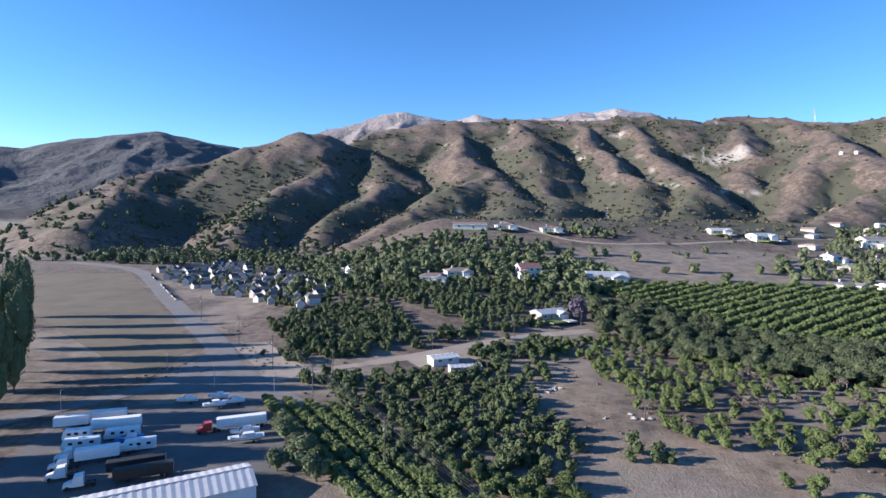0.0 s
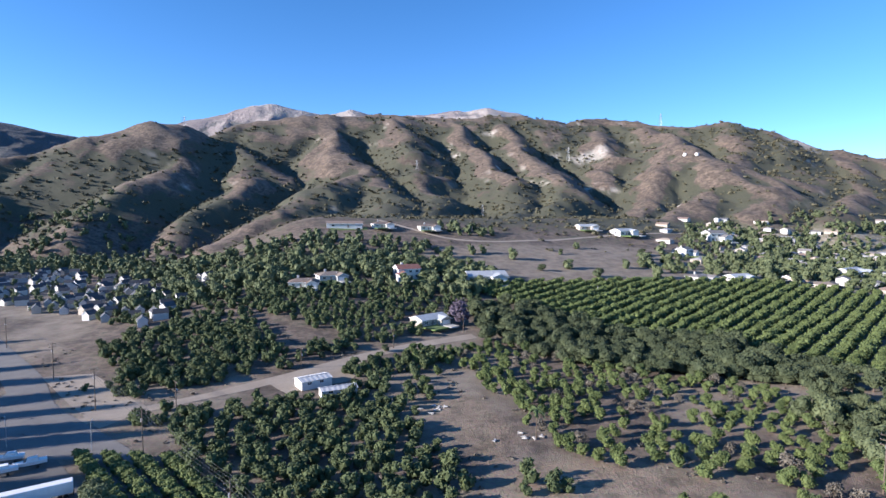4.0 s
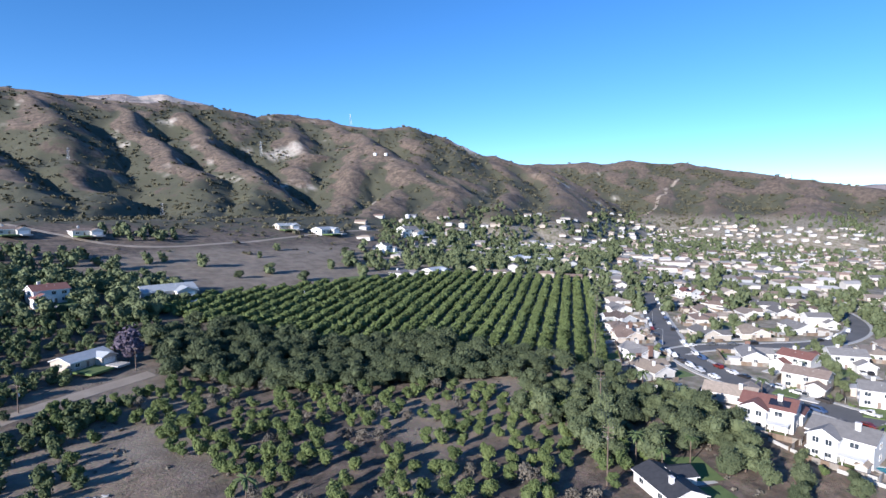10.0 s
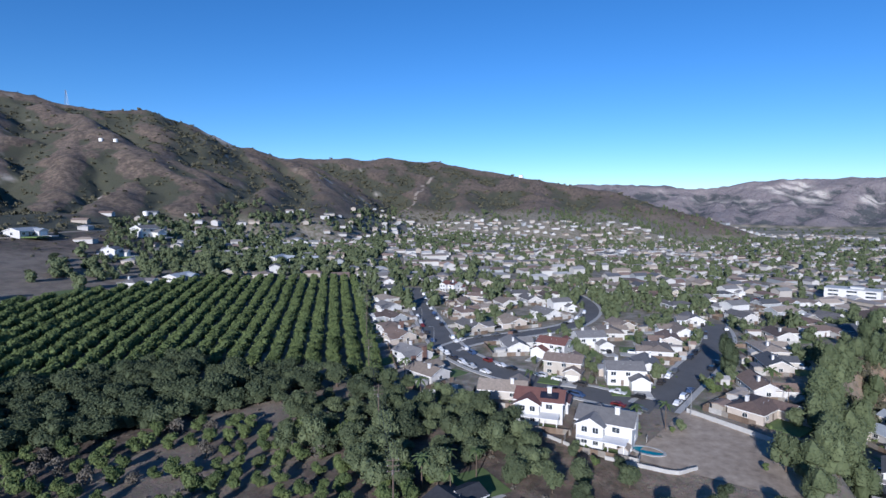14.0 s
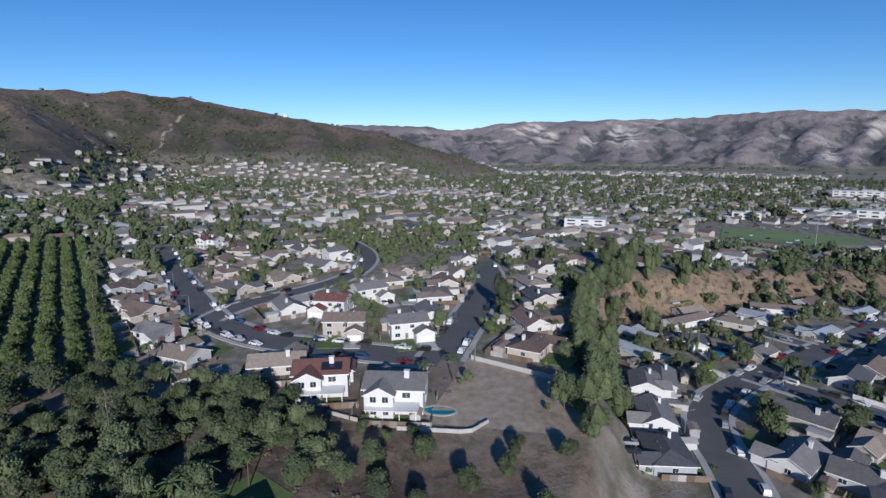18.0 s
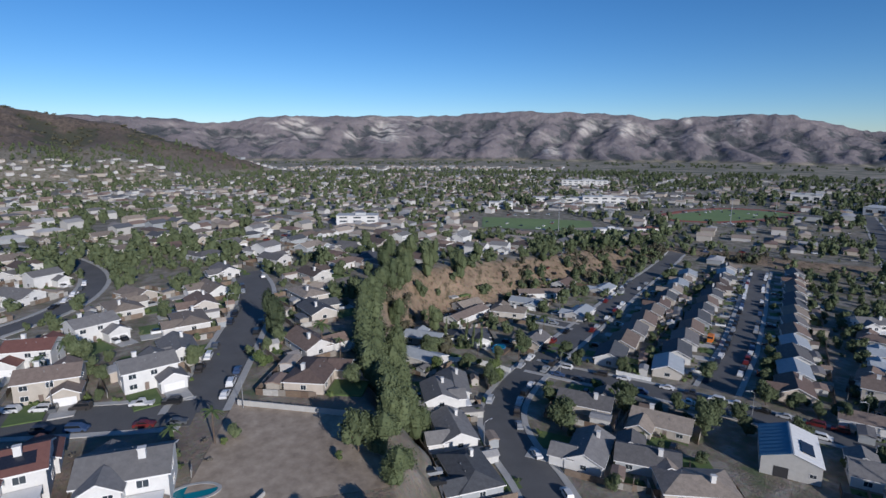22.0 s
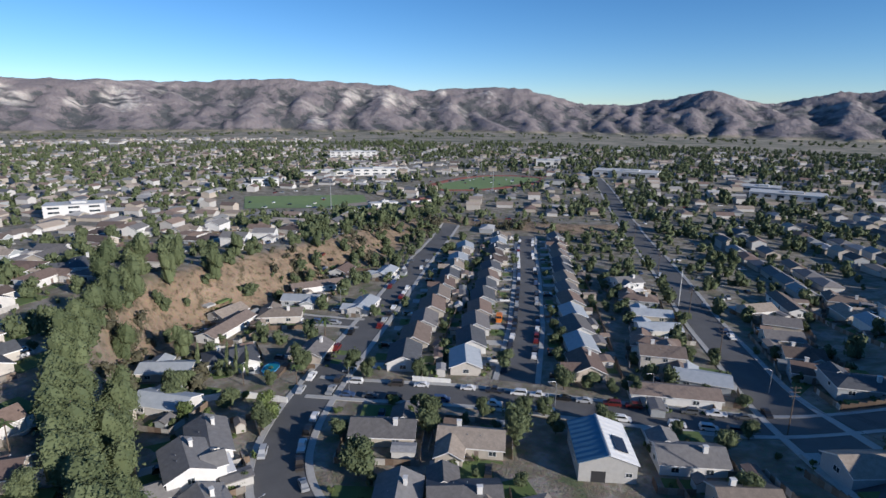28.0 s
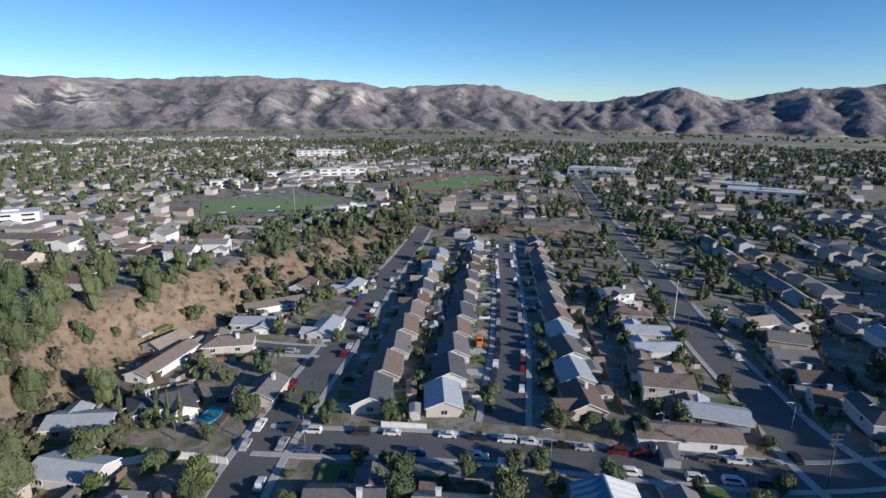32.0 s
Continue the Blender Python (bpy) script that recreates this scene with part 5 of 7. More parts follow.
EDGE = (("gable_b", 216, 128, 100), ("two_red", 203, 112, 95), ("two", 194, 91, 85), ("hip", 308, 37, 15), ("gable", 284, 38, 10), ("gable_b", 252, 47, 15), ("hip", 229, 50, 330), ("gable", 340, 28, 20), ("hip", 372, -8, 150))
for kind, x, y, turn in EDGE:
    home(kind, x, y, turn, 1.15 if kind.startswith("two") else 1.0)

# a dark-roofed home with a lawn under the bank
DARK_HOME = house_pattern("low house with a nearly black shingle roof below the bank", 15, 9, 2.8, 1.7, "gable", (4.2, 6.0, 6.2, 2.7, 1.3), stucco_white, surface("black_shingles", (0.022, 0.023, 0.028), (0.055, 0.056, 0.062), 0.9, 0.8, bump=0.02))
place(DARK_HOME, 141, 115, 60, 0.1)
hold(141, 115, 11)
drop(DARK_HOME)
sheet("bank_lawn", ((150, 114), (157, 108), (165, 118), (157, 125)), lawn, 0.12, "small clipped green lawn below the bank", "lawn")
hold(157, 117, 8)

# ---- houses of the lower town ----
LOWER = (("grey", 240, 3, 160), ("two", 231, 12, 165), ("grey", 214, 15, 170), ("hip", 194, 20, 175), ("pale", 268, 2, 30), ("pale", 289, -7, 45),
         ("gable_b", 213, -30, 40), ("grey", 190, -13, 130), ("gable", 181, -24, 45), ("gable_b", 194, -42, 215), ("hip", 168, -26, 60), ("hip", 150, -20, 200),
         ("long", 312, -38, 117), ("row", 327, -46, 106), ("hip", 310, -60, 50), ("pale", 322, -78, 220), ("long", 336, -96, 70), ("pale", 296, -92, 121), ("pale", 331, -136, 118),
         ("hip", 284, -25, 250), ("row_wing", 269, -48, 124), ("row", 350, -122, 118))
for kind, x, y, turn in LOWER:
    home(kind, x, y, turn, 1.0, 9.0)
EAST = (("two_brown", 179, -124, 210), ("pale", 164, -119, 20), ("long", 167, -103, 33), ("hip", 186, -137, 25), ("pale", 192, -155, 40), ("pale", 201, -170, 32), ("two", 227, -203, 54), ("hip", 214, -187, 27),
        ("row", 154, -178, 30), ("row_wing", 145, -163, 210), ("gable", 138, -147, 200), ("hip", 126, -137, 30), ("row", 158, -196, 20), ("long", 162, -228, 123), ("hip", 143, -252, 20), ("row", 170, -210, 55),
        ("grey", 152, -72, 37), ("row_wing", 137, -62, 220), ("row", 120, -85, 45))
for kind, x, y, turn in EAST:
    home(kind, x, y, turn, 1.0, 9.0)
# three straight rows along the back street
WAY = (0.555, -0.832)
for k in range(13):
    for n, (x0, y0, turn) in enumerate(((243, -66, 124), (225, -76, -56), (195, -102, 124))):
        s = 18.1 * k + (2 if n == 1 else 0)
        x, y = x0 + WAY[0] * s, y0 + WAY[1] * s
        if k > 10 and n == 0:
            continue
        home(("row", "row_wing", "row", "lite_pale", "row")[(k * 2 + n * 3 + k // 3) % 5], x, y, turn + 7 + rng.uniform(-2, 2), rng.uniform(1.02, 1.14), 8.0, False)


# ---- more of the lower town, on a loose grid ----
PLAN_HOUSES = []
for i in range(-14, 40):
    for j in range(-22, 14):
        s, c = 18.5 * i, 31.0 * j + (8 if j % 2 else -4)
        x, y = 205 + WAY[0] * s + WAY[1] * c * -1.0, -95 + WAY[1] * s + WAY[0] * c
        x, y = x + rng.uniform(-1.5, 1.5), y + rng.uniform(-1.5, 1.5)
        if y > -60 and x < 160 or edge_gap(x, y) < 36 or math.hypot(x - 137, y - 33) > 620 or y > 20 or math.hypot(x - 130, y - 30) < 95:
            continue
        if 490 < x < 655 and -330 < y < -170 or 485 < x < 615 and -605 < y < -390:
            continue
        if free(x, y, 8.0):
            PLAN_HOUSES.append((x, y, (124 if j % 2 else -56) + rng.uniform(-4, 4)))
            hold(x, y, 8.5)
PLAN_HOUSES.sort(key=lambda h: math.hypot(h[0] - 137, h[1] - 33))
for k, (x, y, turn) in enumerate(PLAN_HOUSES[:58]):
    home(("row", "row_wing", "lite_hip", "row", "lite_gable", "lite_pale", "row_wing", "row")[k * 5 % 8], x, y, turn, rng.uniform(0.9, 1.08), 0.1)
far_spots = [(k % 4, x, y, gz(x, y), radians(t), 1, 1, 1) for k, (x, y, t) in enumerate(PLAN_HOUSES[58:])]

# ---- the upper town behind the first streets ----
near_upper = []
for k in range(9000):
    az, r = rng.uniform(34, 132), math.sqrt(rng.uniform(230 ** 2, 1500 ** 2))
    x, y = HUB[0] + r * math.sin(radians(az)), HUB[1] + r * math.cos(radians(az))
    z = gz(x, y)
    if edge_gap(x, y) > -14 and r < 700 or z > 60 or z < -60:
        continue
    if 480 < x < 660 and -330 < y < -170 or 480 < x < 620 and -610 < y < -390:
        continue
    if inside([(205, 165), (225, 170), (470, 325), (330, 400), (90, 390), (70, 280), (150, 190)], x, y):
        continue
    if az < 55 and r < 520 and y > 380 + 0 * x and rng.random() < 0.75:
        continue
    if not free(x, y, 9.0) or rng.random() < 0.8 * float(smooth(12, 34, z)):
        continue
    turn = 35 + 90 * rng.integers(0, 4) + rng.uniform(-8, 8)
    hold(x, y, 9.5 if r < 900 else 11)
    near_upper.append((r, x, y, z, turn))
near_upper.sort()
for n, (r, x, y, z, turn) in enumerate(near_upper[:62]):
    home(("lite_gable", "lite_hip", "lite_gable", "lite_hip", "lite_two", "lite_gable", "lite_hip", "row")[n * 3 % 8], x, y, turn, rng.uniform(0.9, 1.05), 0.1)
far_spots += [(4 if n % 37 == 0 else n % 4, x, y, z - 0.2, radians(turn), 1, 1, 1) for n, (r, x, y, z, turn) in enumerate(near_upper[62:])]
for k in range(2600):
    az, r = rng.uniform(92, 185), math.sqrt(rng.uniform(560 ** 2, 1900 ** 2))
    x, y = HUB[0] + r * math.sin(radians(az)), HUB[1] + r * math.cos(radians(az))
    if 480 < x < 660 and -330 < y < -170 or 480 < x < 620 and -610 < y < -390 or (r < 1500 and not free(x, y, 10)) or rng.random() < smooth(1100, 1900, r):
        continue
    far_spots.append((4 if k % 19 == 0 else k % 4, x, y, gz(x, y) - 0.2, radians(35 + 90 * (k % 4)), 1, 1, 1))
    if r < 1500:
        hold(x, y, 9)
for k in range(170):
    az, r = rng.uniform(92, 126), rng.uniform(1950, 2350)
    x, y = HUB[0] + r * math.sin(radians(az)), HUB[1] + r * math.cos(radians(az))
    far_spots.append((2 if k % 3 else 4, x, y, gz(x, y) - 0.2, radians(35 + 90 * (k % 4)), 1.1, 1.1, 1.1))
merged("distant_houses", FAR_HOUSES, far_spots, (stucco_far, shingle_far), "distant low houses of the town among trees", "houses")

# ---- cottages by the west road, small and close together ----
cot = []
for k in range(420):
    u, w = rng.random(), rng.random()
    x, y = -270 + 185 * u + 20 * w, 545 - 165 * u + 110 * (w - 0.5)
    if free(x, y, 3.9) and len(cot) < 120:
        hold(x, y, 3.9)
        cot.append((x, y))
COTTAGE = house_pattern("white two-storey cottage with a steep grey roof", 11, 7.5, 5.2, 3.2, "gable", None, stucco, surface("slate_roof", (0.045, 0.048, 0.055), (0.095, 0.098, 0.108), 0.9, 0.85, vary=0.2), False, False, 0, "cottage")
for n, (x, y) in enumerate(cot):
    place(COTTAGE, x, y, rng.choice((20, 110, 60)) + rng.uniform(-8, 8), 0.1, rng.uniform(0.52, 0.68))
drop(COTTAGE)

# ---- houses on the slope and beside the groves ----
SLOPE = (("long", 23, 567, 0, 1.35), ("hip", 60, 572, 10, 1.2), ("hip", 106, 567, 5, 1.2), ("pale", 296, 605, 0, 1.4), ("pale", 330, 585, 20, 1.6), ("two_red", 59, 399, 10, 1.25), ("pale", 113, 392, 0, 1.7), ("pale", 57, 306, 30, 1.1),
         ("hip", -9, 378, 0, 1.1), ("hip", 8, 394, 15, 1.1), ("two", 343, 495, 30, 1.1), ("hip", 287, 397, 15, 1.1), ("pale", 322, 398, 10, 1.2), ("pale", 448, 416, 20, 1.8), ("pale", 482, 410, 25, 1.5), ("two", 436, 572, 0, 1.6), ("hip", 505, 470, 20, 1.2))
for kind, x, y, turn, size in SLOPE:
    place(HOUSE[kind], x, y, turn, 0.1, size)
    hold(x, y, 11)

# ---- public buildings in the town ----
flat_roof = surface("flat_roof", (0.42, 0.42, 0.41), (0.6, 0.6, 0.58), 0.2, 0.8)


def block_building(name, label, x, y, turn, L, W, H, storeys, wall=None, roof_mat=None, dz=0.0):
    t = thing(name, label, "building")
    part("wall", box(-L / 2, L / 2, -W / 2, W / 2, -2.5, H), wall or stucco_white, t)
    part("roof", join(box(-L / 2 - 0.3, L / 2 + 0.3, -W / 2 - 0.3, W / 2 + 0.3, H, H + 0.5), box(-L * 0.2, L * 0.05, -W * 0.2, W * 0.2, H + 0.5, H + 2.0)), roof_mat or flat_roof, t)
    n = max(3, int(L / 11))
    for s in range(storeys):
        for k in range(n):
            for side in (-1, 1):
                window_part(t, -L / 2 + L * (k + 0.5) / n, side * W / 2, H / storeys * (s + 0.55), L / n * 0.55, H / storeys * 0.42, 90 * side)
    t.matrix_basis = pose(x, y, gz(x, y) + dz, 0, 0, turn)
    hold(x, y, L * 0.5)
    return t


for args in (("white_block", "white three-storey block with rows of windows", 590, -62, 70, 38, 18, 10, 3), ("school_block", "long pale school building", 705, -450, 55, 60, 22, 9, 2), ("school_block", "white flat-roofed school wing", 745, -400, 55, 70, 20, 6, 1),
             ("white_block", "white apartment block among trees", 700, -280, 60, 30, 16, 8, 2), ("hall", "white gymnasium hall with a flat roof", 620, -760, 30, 40, 30, 11, 1), ("warehouse", "long grey warehouse with a white front", 450, -690, 15, 85, 40, 9, 1),
             ("white_block", "low white flat-roofed commercial building", 240, -620, 10, 70, 30, 6, 1), ("white_block", "white flat-roofed commercial building", 275, -660, 10, 40, 26, 6, 1), ("stand", "white roofed grandstand by the ball field", 498, -282, 70, 26, 9, 5, 1, None, None), ("stand", "red roofed stand by the ball field", 486, -318, 70, 22, 9, 5, 1, None, shingle_red),
             ("ridge_house", "long white house on the eastern ridge", 2040, 610, 12, 46, 14, 7, 1),
             ("hospital", "white hospital wing far off in the town", 990, -640, 55, 90, 25, 13, 3)):
    block_building(*args)

# ---- parked cars ----
far_cars = []


def park(line, side, width, gap, chance, start=0.0, end=1e9, near=None):
    x, y, h, s = along(line, 1.0)
    d = start
    while d < min(end, s[-1]):
        if rng.random() < chance:
            k = int(min(len(x) - 1, d))
            px, py = x[k] - math.sin(h[k]) * side * (width / 2 - 1.25), y[k] + math.cos(h[k]) * side * (width / 2 - 1.25)
            turn = math.degrees(h[k]) + (0 if side < 0 else 180)
            if near is None or math.hypot(px - near[0], py - near[1]) < near[2]:
                place(CAR[int(rng.choice((0, 0, 1, 2, 3, 1)))], px, py, turn + rng.uniform(-2, 2), 0.11)
            else:
                far_cars.append((0, px, py, gz(px, py) + 0.11, radians(turn), 1, 1, 1))
        d += gap * rng.uniform(0.92, 1.25)


park(LOWER_BACK, 1, 11.5, 6.6, 0.86, 8, 230)
park(LOWER_BACK, -1, 11.5, 6.6, 0.78, 8, 230)
park(LOWER_STREET, 1, 11.5, 7.5, 0.55, 60, 330)
park(LOWER_STREET, -1, 11.5, 7.5, 0.62, 55, 330)
park(CROSS_STREET, 1, 11.0, 6.6, 0.75, 12, 130)
park(CROSS_STREET, -1, 11.0, 6.6, 0.7, 12, 130)
park(AVENUE, 1, 13.5, 9, 0.35, 60, 300)
park(AVENUE, -1, 13.5, 9, 0.3, 60, 300)
park(UPPER_STREET, 1, 13.0, 7.0, 0.6, 20, 300)
park(UPPER_STREET, -1, 13.0, 7.0, 0.6, 20, 300)
park(UPPER_LOOP, 1, 13.0, 7.5, 0.55, 8, 140)
park(UPPER_LOOP, -1, 13.0, 7.5, 0.5, 8, 140)
park(UPPER_BRANCH, 1, 9.5, 9, 0.4, 15, 150)
park(WEST_ROAD, -1, 9.0, 7, 0.8, 330, 480, (0, 0, 1))
park(POOL_LANE, 1, 8.0, 7, 0.6, 10, 50)
for k in range(700):
    x, y = rng.uniform(180, 900), rng.uniform(-700, 60)
    if free(x, y, 2.2) and math.hypot(x - 140, y - 40) > 250:
        far_cars.append((0, x, y, gz(x, y), radians(rng.choice((35, -55)) + rng.uniform(-6, 6)), 1, 1, 1))
merged("distant_cars", FAR_CARS, far_cars, (car_paint_far, car_glass), "small parked cars far off in the town", "cars")
for c in CAR:
    drop(c)


# ---- the storage yard ----
red_paint = surface("red_lorry_paint", (0.32, 0.03, 0.025), (0.42, 0.05, 0.04), 2.0, 0.35)
white_shell = surface("white_shell", (0.66, 0.66, 0.65), (0.80, 0.80, 0.79), 1.0, 0.45, vary=0.08)
blue_tarp = surface("blue_tarpaulin", (0.03, 0.16, 0.42), (0.06, 0.26, 0.55), 1.5, 0.6)
black_tarp = surface("black_tarpaulin", (0.012, 0.012, 0.013), (0.03, 0.03, 0.032), 1.5, 0.7)
orange_paint = surface("orange_paint", (0.55, 0.16, 0.02), (0.68, 0.22, 0.03), 1.5, 0.5)
corrugated = surface("corrugated_metal", (0.46, 0.47, 0.47), (0.62, 0.62, 0.61), 0.8, 0.55, 0.2)
blue_metal = surface("blue_grey_metal", (0.07, 0.17, 0.26), (0.11, 0.23, 0.33), 0.8, 0.6)


def wheels(t, xs, half, r=0.5):
    for x in xs:
        for y in (-half, half):
            part("wheel", tube((x, y - 0.14, r), (x, y + 0.14, r), r, r, 10), dark_rubber, t)


def box_trailer(label, L, W=2.5, H=2.7, mat=None, name="box_trailer", base=1.1):
    t = thing(name, label, "trailer")
    part("body", box(-L / 2, L / 2, -W / 2, W / 2, base, base + H, 0.08), mat or white_shell, t)
    part("chassis", join(box(-L / 2, L / 2, -0.5, 0.5, base - 0.35, base), box(-L / 2 - 0.2, -L / 2 + 0.1, -W / 2, W / 2, 0.5, 0.7)), dark_metal, t)
    part("rear_door", box(-L / 2 - 0.05, -L / 2 + 0.02, -W / 2 + 0.12, W / 2 - 0.12, base + 0.15, base + H - 0.2), white_paint, t)
    part("landing_leg", join(box(L / 4, L / 4 + 0.15, -0.8, -0.65, 0, base), box(L / 4, L / 4 + 0.15, 0.65, 0.8, 0, base)), dark_metal, t)
    wheels(t, (-L / 2 + 1.4, -L / 2 + 2.6), W / 2 - 0.25)
    return t


def lorry_cab(label, mat):
    t = thing("lorry_cab", label, "lorry")
    part("cab", join(prism(((-1.4, 0.7), (0.9, 0.7), (1.0, 1.9), (0.55, 3.0), (-1.4, 3.2)), -1.2, 1.2), prism(((0.9, 0.7), (2.7, 0.7), (2.75, 1.3), (1.0, 1.85)), -0.95, 0.95)), mat, t)
    part("windscreen", prism(((1.0, 1.98), (0.66, 2.82), (0.72, 2.84), (1.06, 1.98)), -1.05, 1.05), car_glass, t)
    part("chassis", box(-3.6, 2.6, -0.45, 0.45, 0.55, 0.85), dark_metal, t)
    part("bumper", box(2.6, 2.85, -1.15, 1.15, 0.45, 0.85), galvanised, t)
    part("exhaust_stack", tube((-1.5, 1.0, 0.8), (-1.5, 1.0, 3.7), 0.08, 0.08), galvanised, t)
    wheels(t, (1.9, -2.2, -3.3), 0.95)
    return t


def caravan(label, L):
    t = thing("camper", label, "camper")
    part("body", prism(((-L / 2, 0.5), (L / 2, 0.5), (L / 2 + 0.1, 1.3), (L / 2 - 0.5, 3.0), (-L / 2, 3.05)), -1.22, 1.22), white_shell, t)
    for x in (-L * 0.3, 0.0, L * 0.25):
        for y in (-1.24, 1.24):
            part("window", box(x - 0.5, x + 0.5, y - 0.02, y + 0.02, 1.7, 2.4), car_glass, t)
    part("roof_unit", box(-0.6, 0.6, -0.4, 0.4, 3.0, 3.35, 0.08), white_shell, t)
    wheels(t, (-L * 0.22, L * 0.33), 1.05, 0.4)
    return t


def boat(label, L, mat=None):
    t = thing("boat", label, "boat")
    v, f = [], []
    for x, w, k in ((-0.5, 0.95, 0.0), (-0.1, 1.05, 0.0), (0.25, 0.85, 0.05), (0.45, 0.4, 0.2), (0.52, 0.03, 0.4)):
        v += [(x * L, -w * 1.2, 1.9 + k), (x * L, -w * 0.9, 1.0 + k), (x * L, 0, 0.7 + k * 1.6), (x * L, w * 0.9, 1.0 + k), (x * L, w * 1.2, 1.9 + k)]
    for i in range(4):
        for j in range(4):
            f.append((i * 5 + j, i * 5 + j + 1, i * 5 + j + 6, i * 5 + j + 5))
        f.append((i * 5 + 4, i * 5, i * 5 + 5, i * 5 + 9))
    f.append((0, 4, 3, 2, 1))
    part("hull", (v, f), mat or white_shell, t)
    part("cabin", prism(((-0.25 * L, 1.85), (0.2 * L, 1.85), (0.08 * L, 2.7), (-0.22 * L, 2.75)), -0.85, 0.85), white_shell, t)
    part("windscreen", prism(((0.19 * L, 1.95), (0.085 * L, 2.62), (0.1 * L, 2.64), (0.205 * L, 1.95)), -0.75, 0.75), car_glass, t)
    part("trailer_frame", join(box(-0.45 * L, 0.6 * L, -0.08, 0.08, 0.5, 0.62), box(-0.2 * L, -0.2 * L + 0.15, -1.0, 1.0, 0.45, 0.6), box(-0.3 * L, -0.25 * L, -0.6, 0.6, 0.6, 0.95), box(0.2 * L, 0.22 * L, -0.3, 0.3, 0.6, 0.95)), dark_metal, t)
    wheels(t, (-0.2 * L,), 1.05, 0.35)
    return t


def stand(t, x, y, turn, dz=0.08):
    t.matrix_basis = pose(x, y, gz(x, y) + dz, 0, 0, turn)
    hold(x, y, 5)
    return t


stand(box_trailer("long white box trailer behind a red lorry", 14.0), -61, 162, 202)
stand(lorry_cab("red lorry cab with a long bonnet", red_paint), -70, 158, 205)
for x, y, turn, L in ((-111, 160, 200, 9), (-103, 165, 198, 9.5), (-97, 159, 200, 13), (-90, 139, 205, 10)):
    stand(box_trailer("white box trailer parked in the gravel yard", L), x, y, turn)
for x, y, turn, L in ((-92, 153.5, 200, 9), (-99, 146, 202, 9), (-104, 152, 200, 7), (-83, 146, 200, 8)):
    stand(caravan("white camper parked in the gravel yard", L), x, y, turn)
stand(boat("blue covered boat on a trailer", 7.0, blue_tarp), -88, 150, 205)
for x, y, turn, L in ((-56, 152, 200, 9.5), (-58, 156.5, 203, 8), (-87, 182, 195, 6.5), (-76, 178, 205, 7), (-71, 181.5, 205, 7), (-78, 186, 190, 6.5), (-86, 143, 205, 7)):
    stand(boat("white motor boat on a trailer", L), x, y, turn)
for x, y, turn in ((-77, 134, 205), (-73, 130, 205)):
    stand(box_trailer("long trailer under a black tarpaulin", 13, 2.5, 2.3, black_tarp, "covered_trailer"), x, y, turn)
for x, y, turn in ((-96, 134, 205), (-93, 129, 205), (-86, 125, 207), (-98, 139, 204)):
    stand(lorry_cab("white lorry cab parked in a row", white_shell), x, y, turn)


def long_shed(name, label, x, y, turn, L, W, H, rise, roof_a, roof_b, wall, doors=2):
    """A metal hall whose two roof slopes are parts of their own, with ribs."""
    t = thing(name, label, "shed")
    (wv, wf), _ = gable(L, W, H, rise, 0.3)
    part("wall", (wv, wf), wall, t)
    k = rise / (W / 2)
    for side, mat in ((-1, roof_a), (1, roof_b)):
        lo, hi = (side * (W / 2 + 0.4), H - 0.4 * k + 0.12), (0, H + rise + 0.12)
        v, f = [], []
        n = int(L / 0.9)
        for i in range(n + 1):
            x0 = -L / 2 - 0.3 + (L + 0.6) * i / n
            up = 0.09 if i % 2 else 0.0
            v += [(x0, lo[0], lo[1] + up), (x0, hi[0], hi[1] + up)]
        for i in range(n):
            q = (2 * i, 2 * i + 1, 2 * i + 3, 2 * i + 2)
            f.append(q if side > 0 else q[::-1])
        b = len(v)
        v += [(-L / 2 - 0.3, lo[0], lo[1] - 0.1), (-L / 2 - 0.3, 0, hi[1] - 0.1), (L / 2 + 0.3, 0, hi[1] - 0.1), (L / 2 + 0.3, lo[0], lo[1] - 0.1)]
        f += [(b, b + 1, b + 2, b + 3), (0, b, b + 3, 2 * n), (0, 1, b + 1, b), (2 * n, b + 3, b + 2, 2 * n + 1)]
        part("roof_slope", (v, f), mat, t)
    part("ridge_cap", moved(prism(((-0.35, H + rise + 0.1), (0.35, H + rise + 0.1), (0.0, H + rise + 0.28)), -L / 2 - 0.3, L / 2 + 0.3), pose(0, 0, 0, 0, 0, 90)), galvanised, t)
    for d in range(doors):
        part("roller_door", box(L / 2 - 0.02, L / 2 + 0.06, -W * 0.28 + d * W * 0.36, -W * 0.28 + d * W * 0.36 + 3.2, -0.1, 3.0), dark_metal, t, "dark roller door")
    window_part(t, L / 2, W * 0.36, 2.4, 1.4, 1.0, 0)
    for x0 in (-L * 0.25, L * 0.15):
        window_part(t, x0, -W / 2, 2.2, 1.6, 1.0, -90)
    t.matrix_basis = pose(x, y, gz(x, y) + 0.08, 0, 0, turn)
    hold(x, y, W)
    return t


